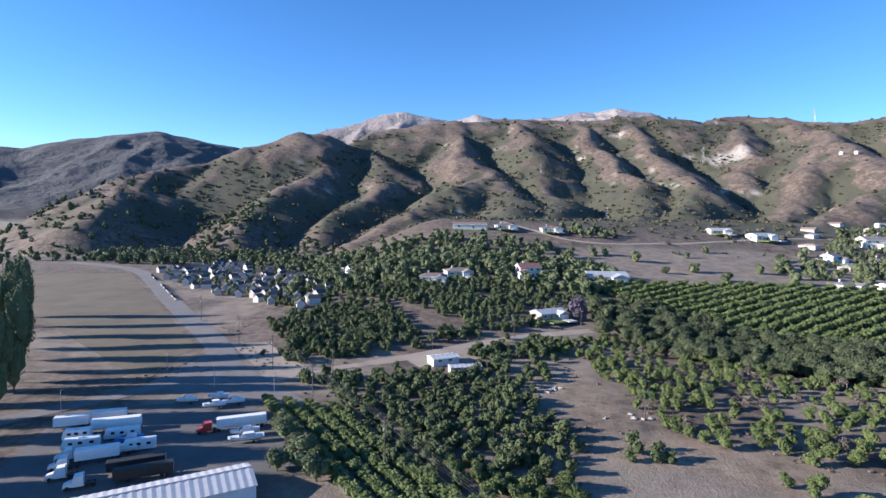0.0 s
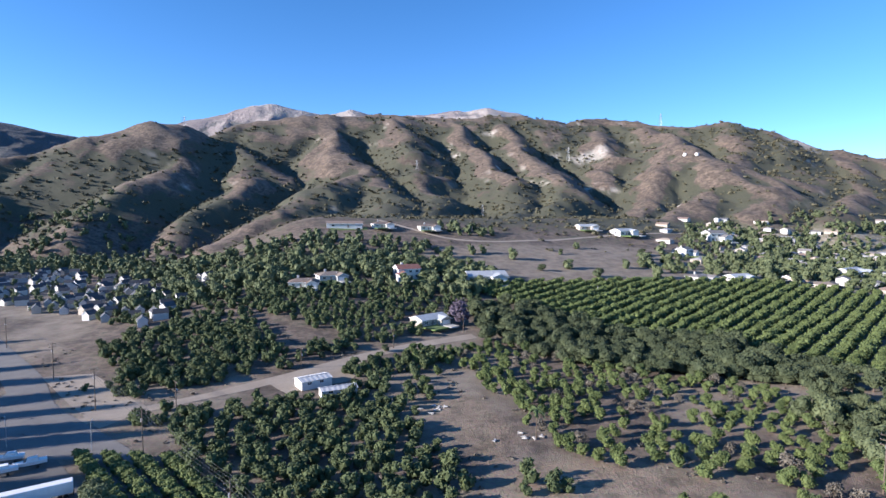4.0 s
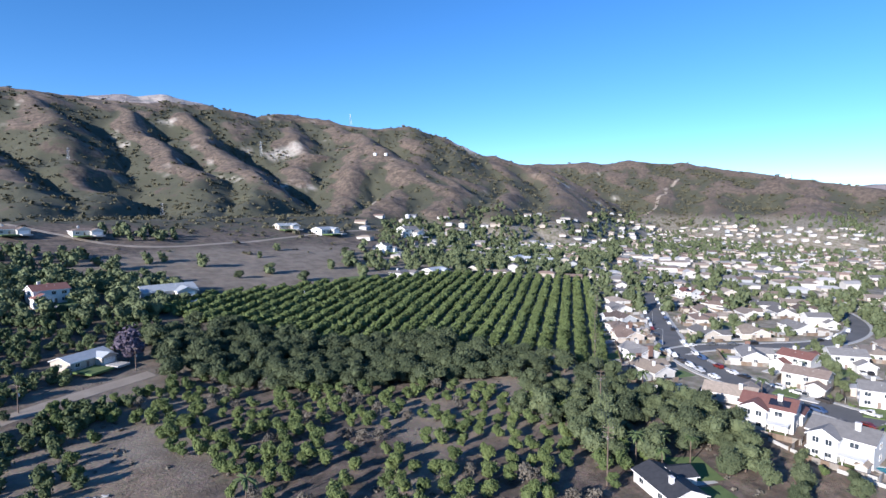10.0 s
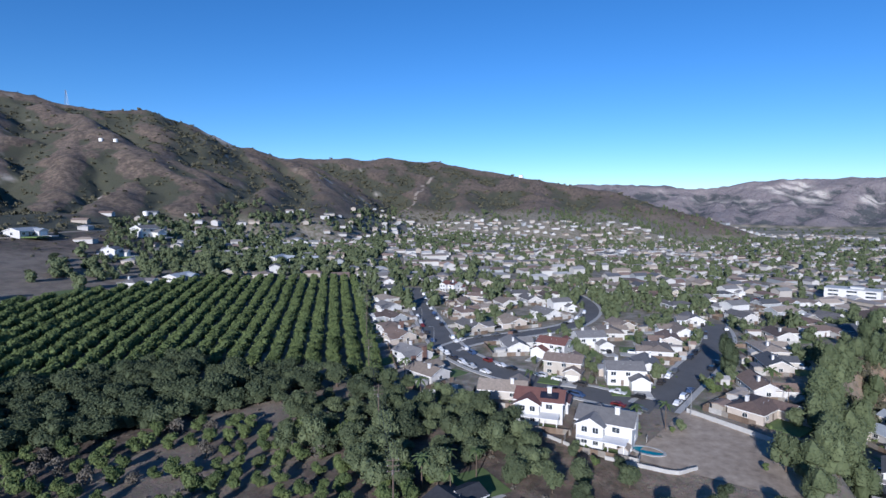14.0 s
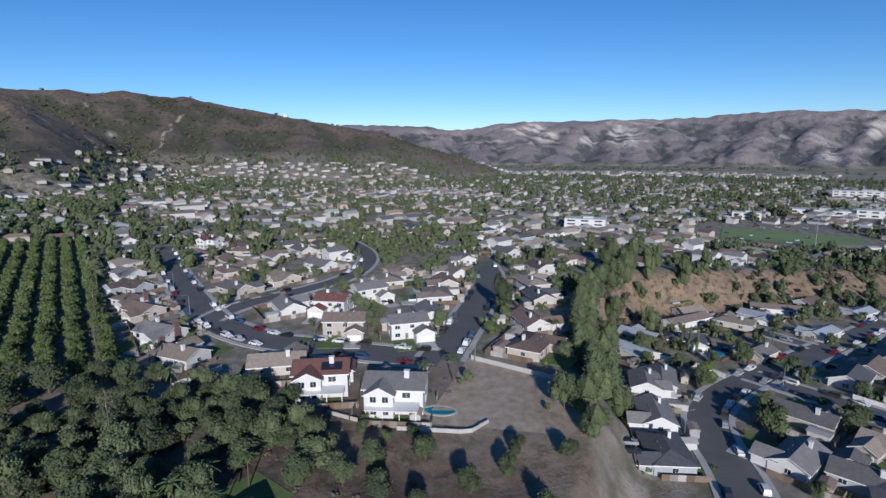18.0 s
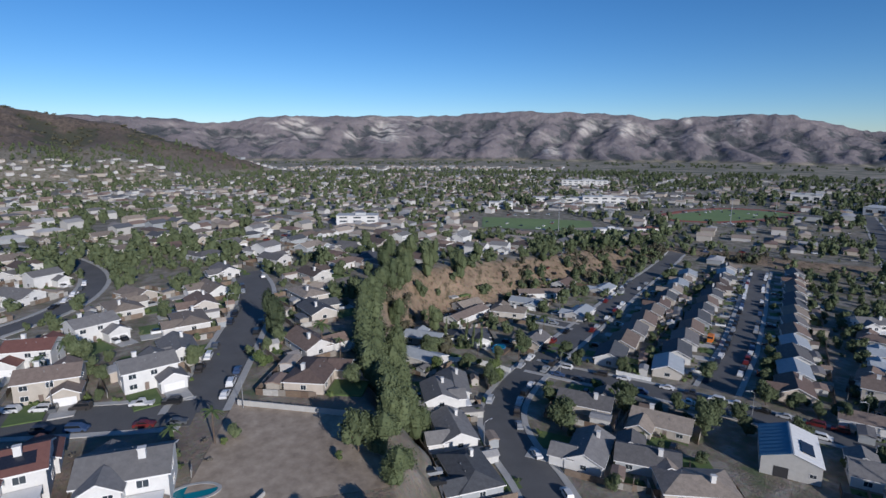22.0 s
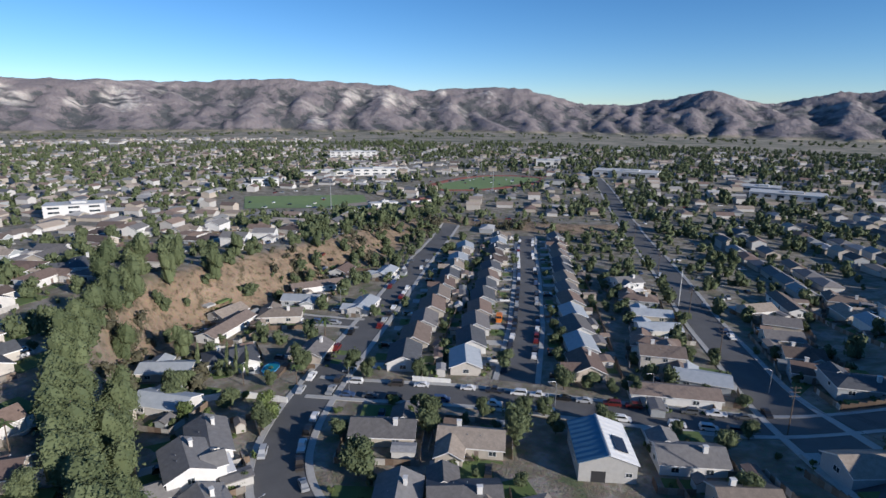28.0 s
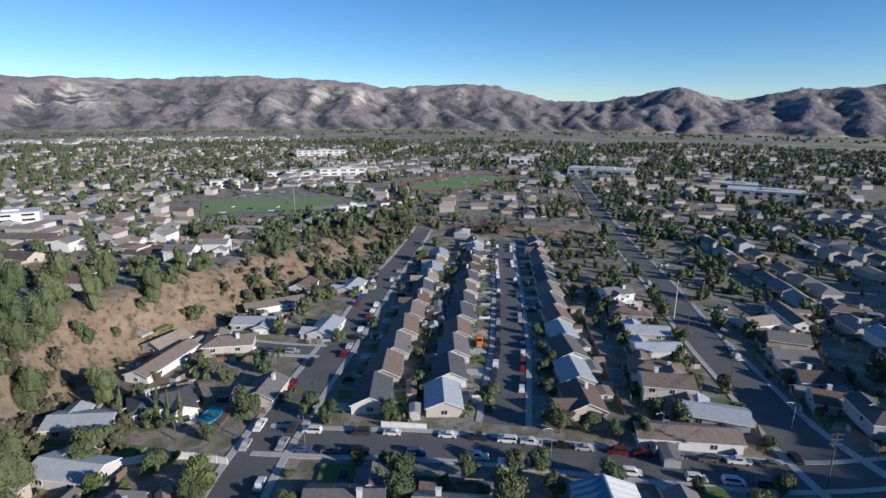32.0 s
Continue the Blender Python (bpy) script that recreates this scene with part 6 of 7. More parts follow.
long_shed("storage_shed", "long storage shed with a pale corrugated roof", -61, 117, 30, 36, 12, 3.6, 1.6, corrugated, corrugated, stucco_white)
metal_shed = long_shed("metal_shed", "large metal garage with a blue and white roof", 168, -59, 128, 17, 13, 5.0, 2.2, blue_metal, white_paint, surface("grey_siding", (0.36, 0.35, 0.33), (0.48, 0.47, 0.44), 0.8, 0.8), 1)
part("solar_panel", moved(box(-3, 3, -1.5, 1.5, 0, 0.08), pose(2.5, 3.6, 6.4, -18.7, 0, 0)), solar, metal_shed)
long_shed("farm_shed", "white farm shed beside the dirt drive", 8, 224, 12, 13, 5, 2.6, 0.6, corrugated, corrugated, stucco_white, 1)
long_shed("farm_shed", "open-sided farm shed with a pale roof", -1, 236, 25, 12, 7, 3.0, 0.7, corrugated, white_paint, stucco, 1)
stand(caravan("white motorhome parked by the house", 8.5), 194, -60, -56)
truck = stand(lorry_cab("orange lorry with a box body", orange_paint), 244.5, -121, 124)
part("box_body", box(-3.6, -1.5, -1.2, 1.2, 0.9, 3.1, 0.06), orange_paint, truck)


# ---- poles, wires and lamps ----
def power_pole(height, arms):
    t = thing("power_pole", "tall wooden power pole with cross arms", "power pole")
    part("pole", tube((0, 0, -1), (0, 0, height), 0.19, 0.12, 8), pole_wood, t)
    for k in range(arms):
        z = height - 0.5 - 1.2 * k
        a = part("cross_arm", box(-0.07, 0.07, -1.3, 1.3, z - 0.07, z + 0.07), pole_wood, t)
        for y in (-1.15, 1.15):
            part("insulator", tube((0, y, z + 0.07), (0, y, z + 0.28), 0.06, 0.04, 6), galvanised, a)
    part("transformer", tube((0.35, 0, height - 3.8), (0.35, 0, height - 2.9), 0.28, 0.28, 10), galvanised, t)
    return t


def wire(a, b, sag):
    n = 10
    pts = [Vector(a).lerp(Vector(b), k / n) - Vector((0, 0, sag * 4 * (k / n) * (1 - k / n))) for k in range(n + 1)]
    return join(*(tube(p, q, 0.03, 0.03, 4) for p, q in zip(pts, pts[1:])))


def pole_line(spots, height, arms, reach=(-1.15, -0.4, 0.4, 1.15)):
    tops = []
    for n, (x, y) in enumerate(spots):
        nx, ny = spots[min(n + 1, len(spots) - 1)]
        px, py = spots[max(n - 1, 0)]
        h = math.atan2(ny - py, nx - px)
        t = power_pole(height, arms)
        t.matrix_basis = pose(x, y, gz(x, y), 0, 0, math.degrees(h))
        tops.append((x, y, gz(x, y) + height, h))
    bits = []
    for (ax, ay, az, ah), (bx, by, bz, bh) in zip(tops, tops[1:]):
        for w in reach:
            bits.append(wire((ax - math.sin(ah) * w, ay + math.cos(ah) * w, az - 0.2), (bx - math.sin(bh) * w, by + math.cos(bh) * w, bz - 0.2), 0.9))
        bits.append(wire((ax, ay, az - 3), (bx, by, bz - 3), 1.0))
    t = thing("overhead_wires", "black overhead wires strung between poles", "wires")
    t.matrix_basis = Matrix.Identity(4)
    part("wire", join(*bits), cable_black, t)


pole_line(((14, 88), (-15, 135), (-44, 180), (-71, 223), (-98, 258), (-140, 312)), 14.5, 2)
pole_line(((134, 127), (172, 152), (214, 180), (256, 206), (300, 232)), 15.0, 3)
pole_line(((110, -72), (137, -101), (165, -140), (190, -184), (228, -246), (276, -324)), 14.0, 3)
pole_line(((-46, 222), (-6, 252), (34, 272), (72, 292)), 9.0, 1, (-0.5, 0.5))


def street_lamp():
    t = thing("street_lamp", "grey concrete street lamp with a curved arm", "street lamp")
    part("post", tube((0, 0, -0.3), (0, 0, 7.6), 0.11, 0.07, 8), galvanised, t)
    part("arm", join(tube((0, 0, 7.5), (0.9, 0, 8.0), 0.06, 0.05), tube((0.9, 0, 8.0), (2.0, 0, 8.05), 0.05, 0.05)), galvanised, t)
    part("lamp_head", box(1.9, 2.6, -0.15, 0.15, 7.95, 8.15, 0.05), galvanised, t)
    return t


LAMP = street_lamp()
for x, y, turn in ((240, -40, 200), (307, -88, 215), (220, 69, 30), (190, -75, 60), (232, -96, 35), (260, -140, 35), (236, 111, 180), (270, 178, 140), (310, 203, 140), (298, 68, 280), (172, -100, 60), (147, -128, 40), (205, 10, 280), (-84, 197, 120), (-112, 218, 300), (-122, 171, 60), (-60, 190, 100)):
    place(LAMP, x, y, turn)
drop(LAMP)
mast = thing("flag_mast", "tall white mast beside the avenue", "mast")
part("pole", tube((0, 0, -1), (0, 0, 17), 0.22, 0.12, 8), white_paint, mast)
mast.matrix_basis = pose(199, -197, gz(199, -197))


FLOODLIGHT = thing("floodlight_mast", "tall steel floodlight mast by the sports field", "floodlight mast")
part("pole", tube((0, 0, -1), (0, 0, 27), 0.35, 0.2, 8), galvanised, FLOODLIGHT)
part("lamp_rack", box(-2.2, 2.2, -0.25, 0.25, 25.5, 27.2), galvanised, FLOODLIGHT)
for x, y in ((492, -440), (478, -490), (485, -560), (610, -440), (615, -500), (605, -560), (520, -240), (600, -330)):
    place(FLOODLIGHT, x, y, 20)
drop(FLOODLIGHT)


def lattice_tower(height):
    t = thing("pylon", "thin grey lattice pylon on the ridge", "pylon")
    for x in (-1, 1):
        for y in (-1, 1):
            part("leg", tube((x * 3.2, y * 3.2, -2), (x * 0.5, y * 0.5, height), 0.3, 0.22, 5), galvanised, t)
    for k in range(3):
        z = height * (0.62 + 0.15 * k)
        part("cross_arm", box(-6, 6, -0.3, 0.3, z, z + 0.5), galvanised, t)
    for k in range(6):
        z0, z1 = height * k / 7, height * (k + 1) / 7
        w0, w1 = 3.2 - 2.7 * k / 7, 3.2 - 2.7 * (k + 1) / 7
        part("brace", join(tube((-w0, -w0, z0), (w1, -w1, z1), 0.12, 0.12, 4), tube((w0, w0, z0), (-w1, w1, z1), 0.12, 0.12, 4)), galvanised, t)
    return t


PYLON = lattice_tower(34)
for az_, r_ in ((-14.9, 1275), (24.5, 1250), (33.5, 1600), (8.0, 1000), (15.0, 760)):
    place(PYLON, HUB[0] + r_ * math.sin(radians(az_)), HUB[1] + r_ * math.cos(radians(az_)), 30, 0, 1.0 if r_ > 1000 else 0.55)
drop(PYLON)


def tank(label, r, h):
    t = thing("water_tank", label, "water tank")
    part("wall", tube((0, 0, -1), (0, 0, h), r, r, 24), white_paint, t)
    part("roof", tube((0, 0, h), (0, 0, h + r * 0.25), r * 1.03, 0.3, 24), white_paint, t)
    return t


for x, y in ((704, 968), (551, 713), (690, 985)):
    stand(tank("white water tank on the hillside", 3.6, 4.5), x, y, 0)

# ---- pools, walls and fences ----
pool_rim = surface("pool_rim", (0.05, 0.2, 0.4), (0.1, 0.3, 0.5), 2.0, 0.5)


def oval(rx, ry, z0, z1, n=28):
    v = [(rx * math.cos(6.2832 * k / n), ry * math.sin(6.2832 * k / n), z) for z in (z0, z1) for k in range(n)]
    return v, [(k, (k + 1) % n, n + (k + 1) % n, n + k) for k in range(n)] + [tuple(range(n, 2 * n)), tuple(range(n))[::-1]]


def oval_ring(rx, ry, w, z0, z1, n=28):
    v = []
    for a, z in ((0, z0), (0, z1), (w, z1), (w, z0)):
        v += [((rx + a) * math.cos(6.2832 * k / n), (ry + a) * math.sin(6.2832 * k / n), z) for k in range(n)]
    f = []
    for b in range(4):
        for k in range(n):
            m = (k + 1) % n
            c = (b + 1) % 4
            f.append((b * n + k, b * n + m, c * n + m, c * n + k))
    return v, f


def swimming_pool(label, rx, ry, raised):
    t = thing("swimming_pool", label, "pool")
    top = 1.2 if raised else 0.12
    part("water", oval(rx, ry, -0.3, top - 0.1), water, t, "clear turquoise water")
    part("rim", oval_ring(rx, ry, 0.25 if raised else 0.7, -0.4, top), pool_rim if raised else concrete, t)
    if raised:
        part("deck", box(-rx - 0.8, rx + 0.8, ry + 0.3, ry + 2.2, -0.3, 1.0), bark, t, "brown timber pool deck")
        part("ladder", join(tube((rx, 0.3, 0), (rx, 0.3, 1.9), 0.04, 0.04), tube((rx, -0.3, 0), (rx, -0.3, 1.9), 0.04, 0.04)), galvanised, t)
        part("float_toy", oval_ring(0.6, 0.45, 0.25, 1.1, 1.3, 14), lawn, t, "green inflatable float")
    else:
        part("diving_board", box(rx + 0.2, rx + 2.2, -0.25, 0.25, 0.3, 0.38), white_paint, t)
    return t


stand(swimming_pool("round blue above-ground pool with a green float", 3.9, 2.3, True), 269, -31, 125)
for x, y, turn in ((213, 172, 60), (196, 121, 90), (190, 80, 80), (250, 38, 20), (296, 132, 50), (340, 168, 10)):
    stand(swimming_pool("turquoise garden swimming pool with a concrete edge", 4.0, 2.2, False), x, y, turn)


def wall_run(name, label, line, height, mat, thick=0.22, category="wall"):
    t = thing(name, label, category)
    pts = [Vector((x, y, 0)) for x, y, *_ in zip(*along(line, 3.0))]
    for p, q in zip(pts, pts[1:]):
        h = math.atan2(q.y - p.y, q.x - p.x)
        L = (q - p).length
        z = min(gz(p.x, p.y), gz(q.x, q.y))
        m = pose(p.x, p.y, z, 0, 0, math.degrees(h))
        part("panel", moved(join(box(0.01, L - 0.01, -thick / 2, thick / 2, -0.5, height), box(-0.12, 0.12, -thick * 0.8, thick * 0.8, -0.5, height + 0.1)), m), mat, t)
    return t


fence_wood = palette("fence_boards", ((0.22, 0.16, 0.11), (0.17, 0.12, 0.085), (0.26, 0.20, 0.15)), 0.9, grain=0.3)
wall_run("garden_wall", "curved white garden wall beside the street", curved(((266, 4), (265, -8), (258, -17), (246, -23))), 1.9, white_paint)
wall_run("garden_wall", "white block wall at the street corner", ((231, -58), (219, -66)), 1.6, white_paint)
wall_run("lot_wall", "low concrete block wall along the vacant lot", ((222, 70), (212, 55), (203, 42)), 1.5, concrete)
wall_run("lot_wall", "white retaining wall below the corner house", ((216, 145), (209, 150), (202, 156)), 1.5, white_paint)
wall_run("lot_wall", "low block wall at the foot of the garden", ((189, 108), (184, 98)), 1.0, concrete)
wall_run("lot_wall", "low block wall below the patio", ((181, 90), (179, 73), (184, 68)), 1.0, concrete)
wall_run("back_fence", "long wooden fence between the back gardens", ((234, -71), (234 + WAY[0] * 190, -71 + WAY[1] * 190)), 1.7, fence_wood, 0.08, "fence")
wall_run("back_fence", "long wooden fence behind the houses", ((184, -106), (184 + WAY[0] * 150, -106 + WAY[1] * 150)), 1.7, fence_wood, 0.08, "fence")
wall_run("orchard_fence", "fence between the orchard and the gardens", ((216, 168), (330, 244)), 1.6, fence_wood, 0.08, "fence")
wall_run("ravine_fence", "fence along the ravine edge", ((186, 30), (222, 24), (262, 14)), 1.6, fence_wood, 0.08, "fence")
violet = tree_pattern("jacaranda_tree", "round tree in violet blossom", "tree", leaf_violet, crown(400, 460, 9, 1.0, 1.7, 0.4, 0.16), trunk(0.8, 0.07, 44))
violet.matrix_basis = pose(72, 302, gz(72, 302)) @ Matrix.Diagonal((6.5, 6.5, 6.0, 1))
hold(72, 302, 5)
debris = surface("scrap_boards", (0.35, 0.33, 0.30), (0.6, 0.58, 0.54), 2.0, 0.8, vary=0.2)
for k in range(14):
    x, y = (38 if k < 8 else 60) + rng.normal() * 3, (203 if k < 8 else 176) + rng.normal() * 2.5
    t = thing("scrap_pile", "small pile of pale scrap boards on the soil", "scrap")
    for n in range(3):
        part("board", moved(box(-0.9, 0.9, -0.25, 0.25, 0, 0.12), pose(0, 0, 0.15 * n, rng.uniform(-8, 8), rng.uniform(-8, 8), rng.uniform(0, 180))), debris, t)
    t.matrix_basis = pose(x, y, gz(x, y) + 0.05)


# ---- gardens: fences, drives, lawns and low planting round the houses ----
panel_box, drive_box, lawn_box = box(-1.0, 1.0, -0.05, 0.05, -0.4, 1.7), box(-2.6, 2.6, -3.2, 3.2, -0.6, 0.1), box(-3.2, 3.2, -2.6, 2.6, -0.6, 0.08)
fence_far = palette("garden_fence_boards", ((0.22, 0.16, 0.11), (0.30, 0.27, 0.23), (0.17, 0.12, 0.085), (0.52, 0.50, 0.46), (0.26, 0.20, 0.15)), 0.9, True, grain=0.3)
fences, drives, lawns, shrubs = [], [], [], []
for n, (kind, x, y, turn, fenced) in enumerate(HOMES):
    a = radians(turn)
    ca, sa = math.cos(a), math.sin(a)

    def at(u, v):
        return x + u * ca - v * sa, y + u * sa + v * ca

    runs = [(u, 12.0, 0.0) for u in np.arange(-9.0, 9.1, 2.0)] + [(s * 10.2, v, math.pi / 2) for s in (-1, 1) for v in np.arange(-3.0, 11.5, 2.0)]
    for u, v, t in runs if fenced else []:
        px, py = at(u, v)
        if free(px, py, -0.4):
            fences.append((0, px, py, gz(px, py), a + t, 1, 1, 1))
    if kind.startswith(("row", "lite")):
        px, py = at(3.4, -8.6)
        drives.append((0, px, py, gz(px, py) + 0.05, a, 0.85, 1, 1))
    for u, v in ((-4.0, -8.5), (-3.0, 8.2), (4.5, 8.6)):
        if rng.random() < 0.55:
            px, py = at(u, v)
            lawns.append((0, px, py, gz(px, py) + 0.04, a, rng.uniform(0.7, 1.1), rng.uniform(0.6, 1.0), 1))
    for k in range(9):
        px, py = at(rng.uniform(-10, 10), rng.choice((rng.uniform(-8, -5.6), rng.uniform(6, 11.5))))
        s = rng.uniform(0.35, 1.15)
        shrubs.append((k % 3, px, py, gz(px, py) + 0.2 * s, rng.uniform(0, 6), s, s, s * rng.uniform(0.8, 1.6)))
sheds, drive_cars = [], []
for n, (kind, x, y, turn, fenced) in enumerate(HOMES):
    a = radians(turn)
    for u, v, chance in ((6.5, 9.0, 0.45), (-6.0, 8.0, 0.5)):
        px, py = x + u * math.cos(a) - v * math.sin(a), y + u * math.sin(a) + v * math.cos(a)
        if rng.random() < chance and free(px, py, -6.0):
            sheds.append((rng.integers(0, 2), px, py, gz(px, py), a + 1.5708 * rng.integers(0, 2), rng.uniform(0.8, 1.3), rng.uniform(0.8, 1.3), rng.uniform(0.9, 1.1)))
    for u in (2.2, 4.8):
        px, py = x + u * math.cos(a) + 10.2 * math.sin(a), y + u * math.sin(a) - 10.2 * math.cos(a)
        if rng.random() < 0.42:
            drive_cars.append((0, px, py, gz(px, py) + 0.12, a + 1.5708, 1, 1, 1))
SHEDS = []
for size in ((3.2, 2.6, 2.1, 0.7), (5.4, 3.4, 2.4, 0.35)):
    (wv, wf), (rv, rf) = gable(*size, 0.25)
    v, f = join((wv, wf), (rv, rf))
    SHEDS.append((v, f, [0] * len(wf) + [1] * len(rf)))
merged("garden_sheds", SHEDS, sheds, (stucco_far, shingle_far), "small garden sheds and lean-tos behind the houses", "sheds")
merged("cars_in_drives", FAR_CARS, drive_cars, (car_paint_far, car_glass), "cars parked in the drives of the houses", "cars")
merged("garden_fences", [(*panel_box, [0] * 6)], fences, (fence_far,), "board fences round the back gardens", "fences")
merged("paved_drives", [(*drive_box, [0] * 6)], drives, (concrete,), "pale concrete drives before the houses", "drives")
merged("garden_lawns", [(*lawn_box, [0] * 6)], lawns, (lawn,), "small green garden lawns", "lawns")
merged("garden_shrubs", SHRUBS, shrubs, (leaf_citrus,), "low green garden shrubs", "shrubs")


# ---- citrus orchard in straight rows ----
ROW, ACROSS = (math.cos(radians(34)), math.sin(radians(34))), (-math.sin(radians(34)), math.cos(radians(34)))
orchard = []
for r in range(30):
    v = 1.5 + 8.0 * r
    a = np.interp(v, (0, 26, 71, 121, 172, 234), (0, 24, 38, 17, 11, 22))
    b = np.interp(v, (0, 115, 175, 236), (290, 222, 130, 30))
    u = a
    while u < b:
        orchard.append((210 + ROW[0] * u + ACROSS[0] * v + rng.normal() * 0.25, 172 + ROW[1] * u + ACROSS[1] * v + rng.normal() * 0.25))
        u += 3.6
orchard.sort(key=lambda p: math.hypot(p[0] - 130, p[1] - 100))
for n, (x, y) in enumerate(orchard[:64]):
    t = place(CITRUS[n % 3], x, y, rng.uniform(0, 360), 0, rng.uniform(3.0, 3.5), None, rng.uniform(2.6, 3.1))
    tagged(t, "trimmed citrus tree standing in an orchard row", "tree", "citrus trees in the orchard rows")
    if n % 4 == 0:
        hold(x, y, 3)
spots = [(rng.integers(0, 4), x, y, gz(x, y), rng.uniform(0, 6.28), *(rng.uniform(3.1, 3.7),) * 2, rng.uniform(2.6, 3.1)) for x, y in orchard[64:]]
merged("orchard_rows", MID_CROWNS, spots, (leaf_citrus,), "long rows of citrus trees further back in the orchard", "orchard")

# ---- scattered young citrus on bare soil ----
SPARSE = [(58, 268), (90, 272), (128, 228), (165, 196), (168, 150), (150, 112), (112, 100), (80, 130), (66, 160), (62, 215)]
count = 0
for i in range(40):
    for j in range(40):
        u, v = 4.9 * i - 100, 9.0 * j - 180
        x, y = 110 + 0.61 * u + 0.79 * v + rng.normal() * 0.6, 185 - 0.79 * u + 0.61 * v + rng.normal() * 0.6
        if not inside(SPARSE, x, y) or rng.random() < 0.22 or not free(x, y, 1.0):
            continue
        s = rng.uniform(1.8, 2.8)
        t = place(CITRUS[count % 3] if rng.random() < 0.88 else GREY, x, y, rng.uniform(0, 360), 0, s, s * rng.uniform(0.85, 1.15), s * rng.uniform(0.9, 1.25))
        tagged(t, group="young citrus trees on bare soil")
        count += 1


def fill(poly, step, keep, size, jitter=0.45, tall=1.0, row=None):
    """Trees over a piece of the plan: rows of which, x, y, z, turn, sx, sy, sz."""
    out = []
    xs, ys = [p[0] for p in poly], [p[1] for p in poly]
    a = radians(row or 0.0)
    cx, cy = sum(xs) / len(xs), sum(ys) / len(ys)
    reach = max(max(xs) - min(xs), max(ys) - min(ys)) * 0.8
    n = int(reach / step)
    for i in range(-n, n + 1):
        for j in range(-n, n + 1):
            u, v = (i + rng.uniform(-jitter, jitter)) * step, (j + rng.uniform(-jitter, jitter)) * step
            x, y = cx + u * math.cos(a) - v * math.sin(a), cy + u * math.sin(a) + v * math.cos(a)
            if inside(poly, x, y) and rng.random() < keep and free(x, y, size[0] * 0.6):
                s = rng.uniform(*size)
                out.append((rng.integers(0, 4), x, y, gz(x, y), rng.uniform(0, 6.28), s, s * rng.uniform(0.85, 1.15), s * tall * rng.uniform(0.8, 1.2)))
    return out


def plant(spots, patterns, group, limit=1e9):
    for k, x, y, _, turn, sx, sy, sz in spots[: int(min(limit, len(spots)))]:
        t = place(patterns[int(k) % len(patterns)], x, y, math.degrees(turn), 0, sx, sy, sz)
        tagged(t, group=group)


marker = thing("marker_post", "thin white metal post among citrus rows", "post")
part("pole", tube((0, 0, -0.4), (0, 0, 6.2), 0.11, 0.09, 8), white_paint, marker)
part("cap", tube((0, 0, 6.2), (0, 0, 6.45), 0.16, 0.12, 8), white_paint, marker)
marker.matrix_basis = pose(180, 357, gz(180, 357))
for x, y, size in ((206, 405, 4.4), (169, 426, 3.6), (295, 491, 4.2)):
    tagged(place(OAK[int(x) % 2], x, y, x, -0.2, size, None, size * 0.8), group="lone dark bushes in the meadow")
    hold(x, y, 4)

# oak belt between the two orchards, and the wood on the bank below the houses
BELT = [(78, 278), (120, 234), (163, 203), (204, 184), (216, 206), (204, 250), (152, 282), (120, 324), (88, 332)]
BANK = [(150, 160), (178, 190), (206, 174), (212, 150), (196, 132), (186, 116), (176, 106), (150, 104), (140, 110)]
plant(fill(BELT, 6.2, 0.92, (3.5, 5.6), 0.5, 0.8), OAK + OAK + [GREY], "oaks between the orchards", 210)
plant(fill(BANK, 6.2, 0.8, (2.0, 4.4), 0.5, 0.9), OAK + BROAD + OAK + [GREY], "trees on the bank below the houses", 100)
# ravine trees under the upper terrace
for x, y, s, h in ((205, 34, 4.5, 4.2), (230, 26, 4.5, 4.2), (246, 22, 4.5, 4.6), (259, 17, 4.2, 4.4), (214, 26, 4.0, 3.8), (270, 12, 3.8, 4.0), (214, 32, 4.6, 4.6), (224, 33, 4.8, 4.8), (234, 31, 4.6, 4.6), (243, 30, 5.0, 5.0), (253, 27, 5.0, 5.2), (263, 24, 5.2, 4.8), (274, 21, 4.8, 4.6), (284, 18, 4.6, 4.2), (295, 14, 4.6, 4.2), (306, 8, 4.2, 4.0), (196, 38, 3.8, 3.5),
                   (318, -2, 4.0, 4.2), (328, -12, 4.4, 4.4), (345, -20, 5.0, 5.0), (336, -6, 4.5, 5.0), (188, 44, 3.4, 3.0), (178, 44, 3.2, 2.6)):
    tagged(place(GUM[int(x) % 2], x, y, x * 37 % 360, -0.5, s * 1.12, None, h * 0.9), group="tall trees along the ravine")
    hold(x, y, 2.5)
for x, y in ((271, -24), (274, -22), (278, -21), (283, -14)):
    tagged(place(CYPRESS, x, y, x * 11 % 360, 0, 1.9, None, 2.0), group="cypresses by the pool")
    hold(x, y, 1)
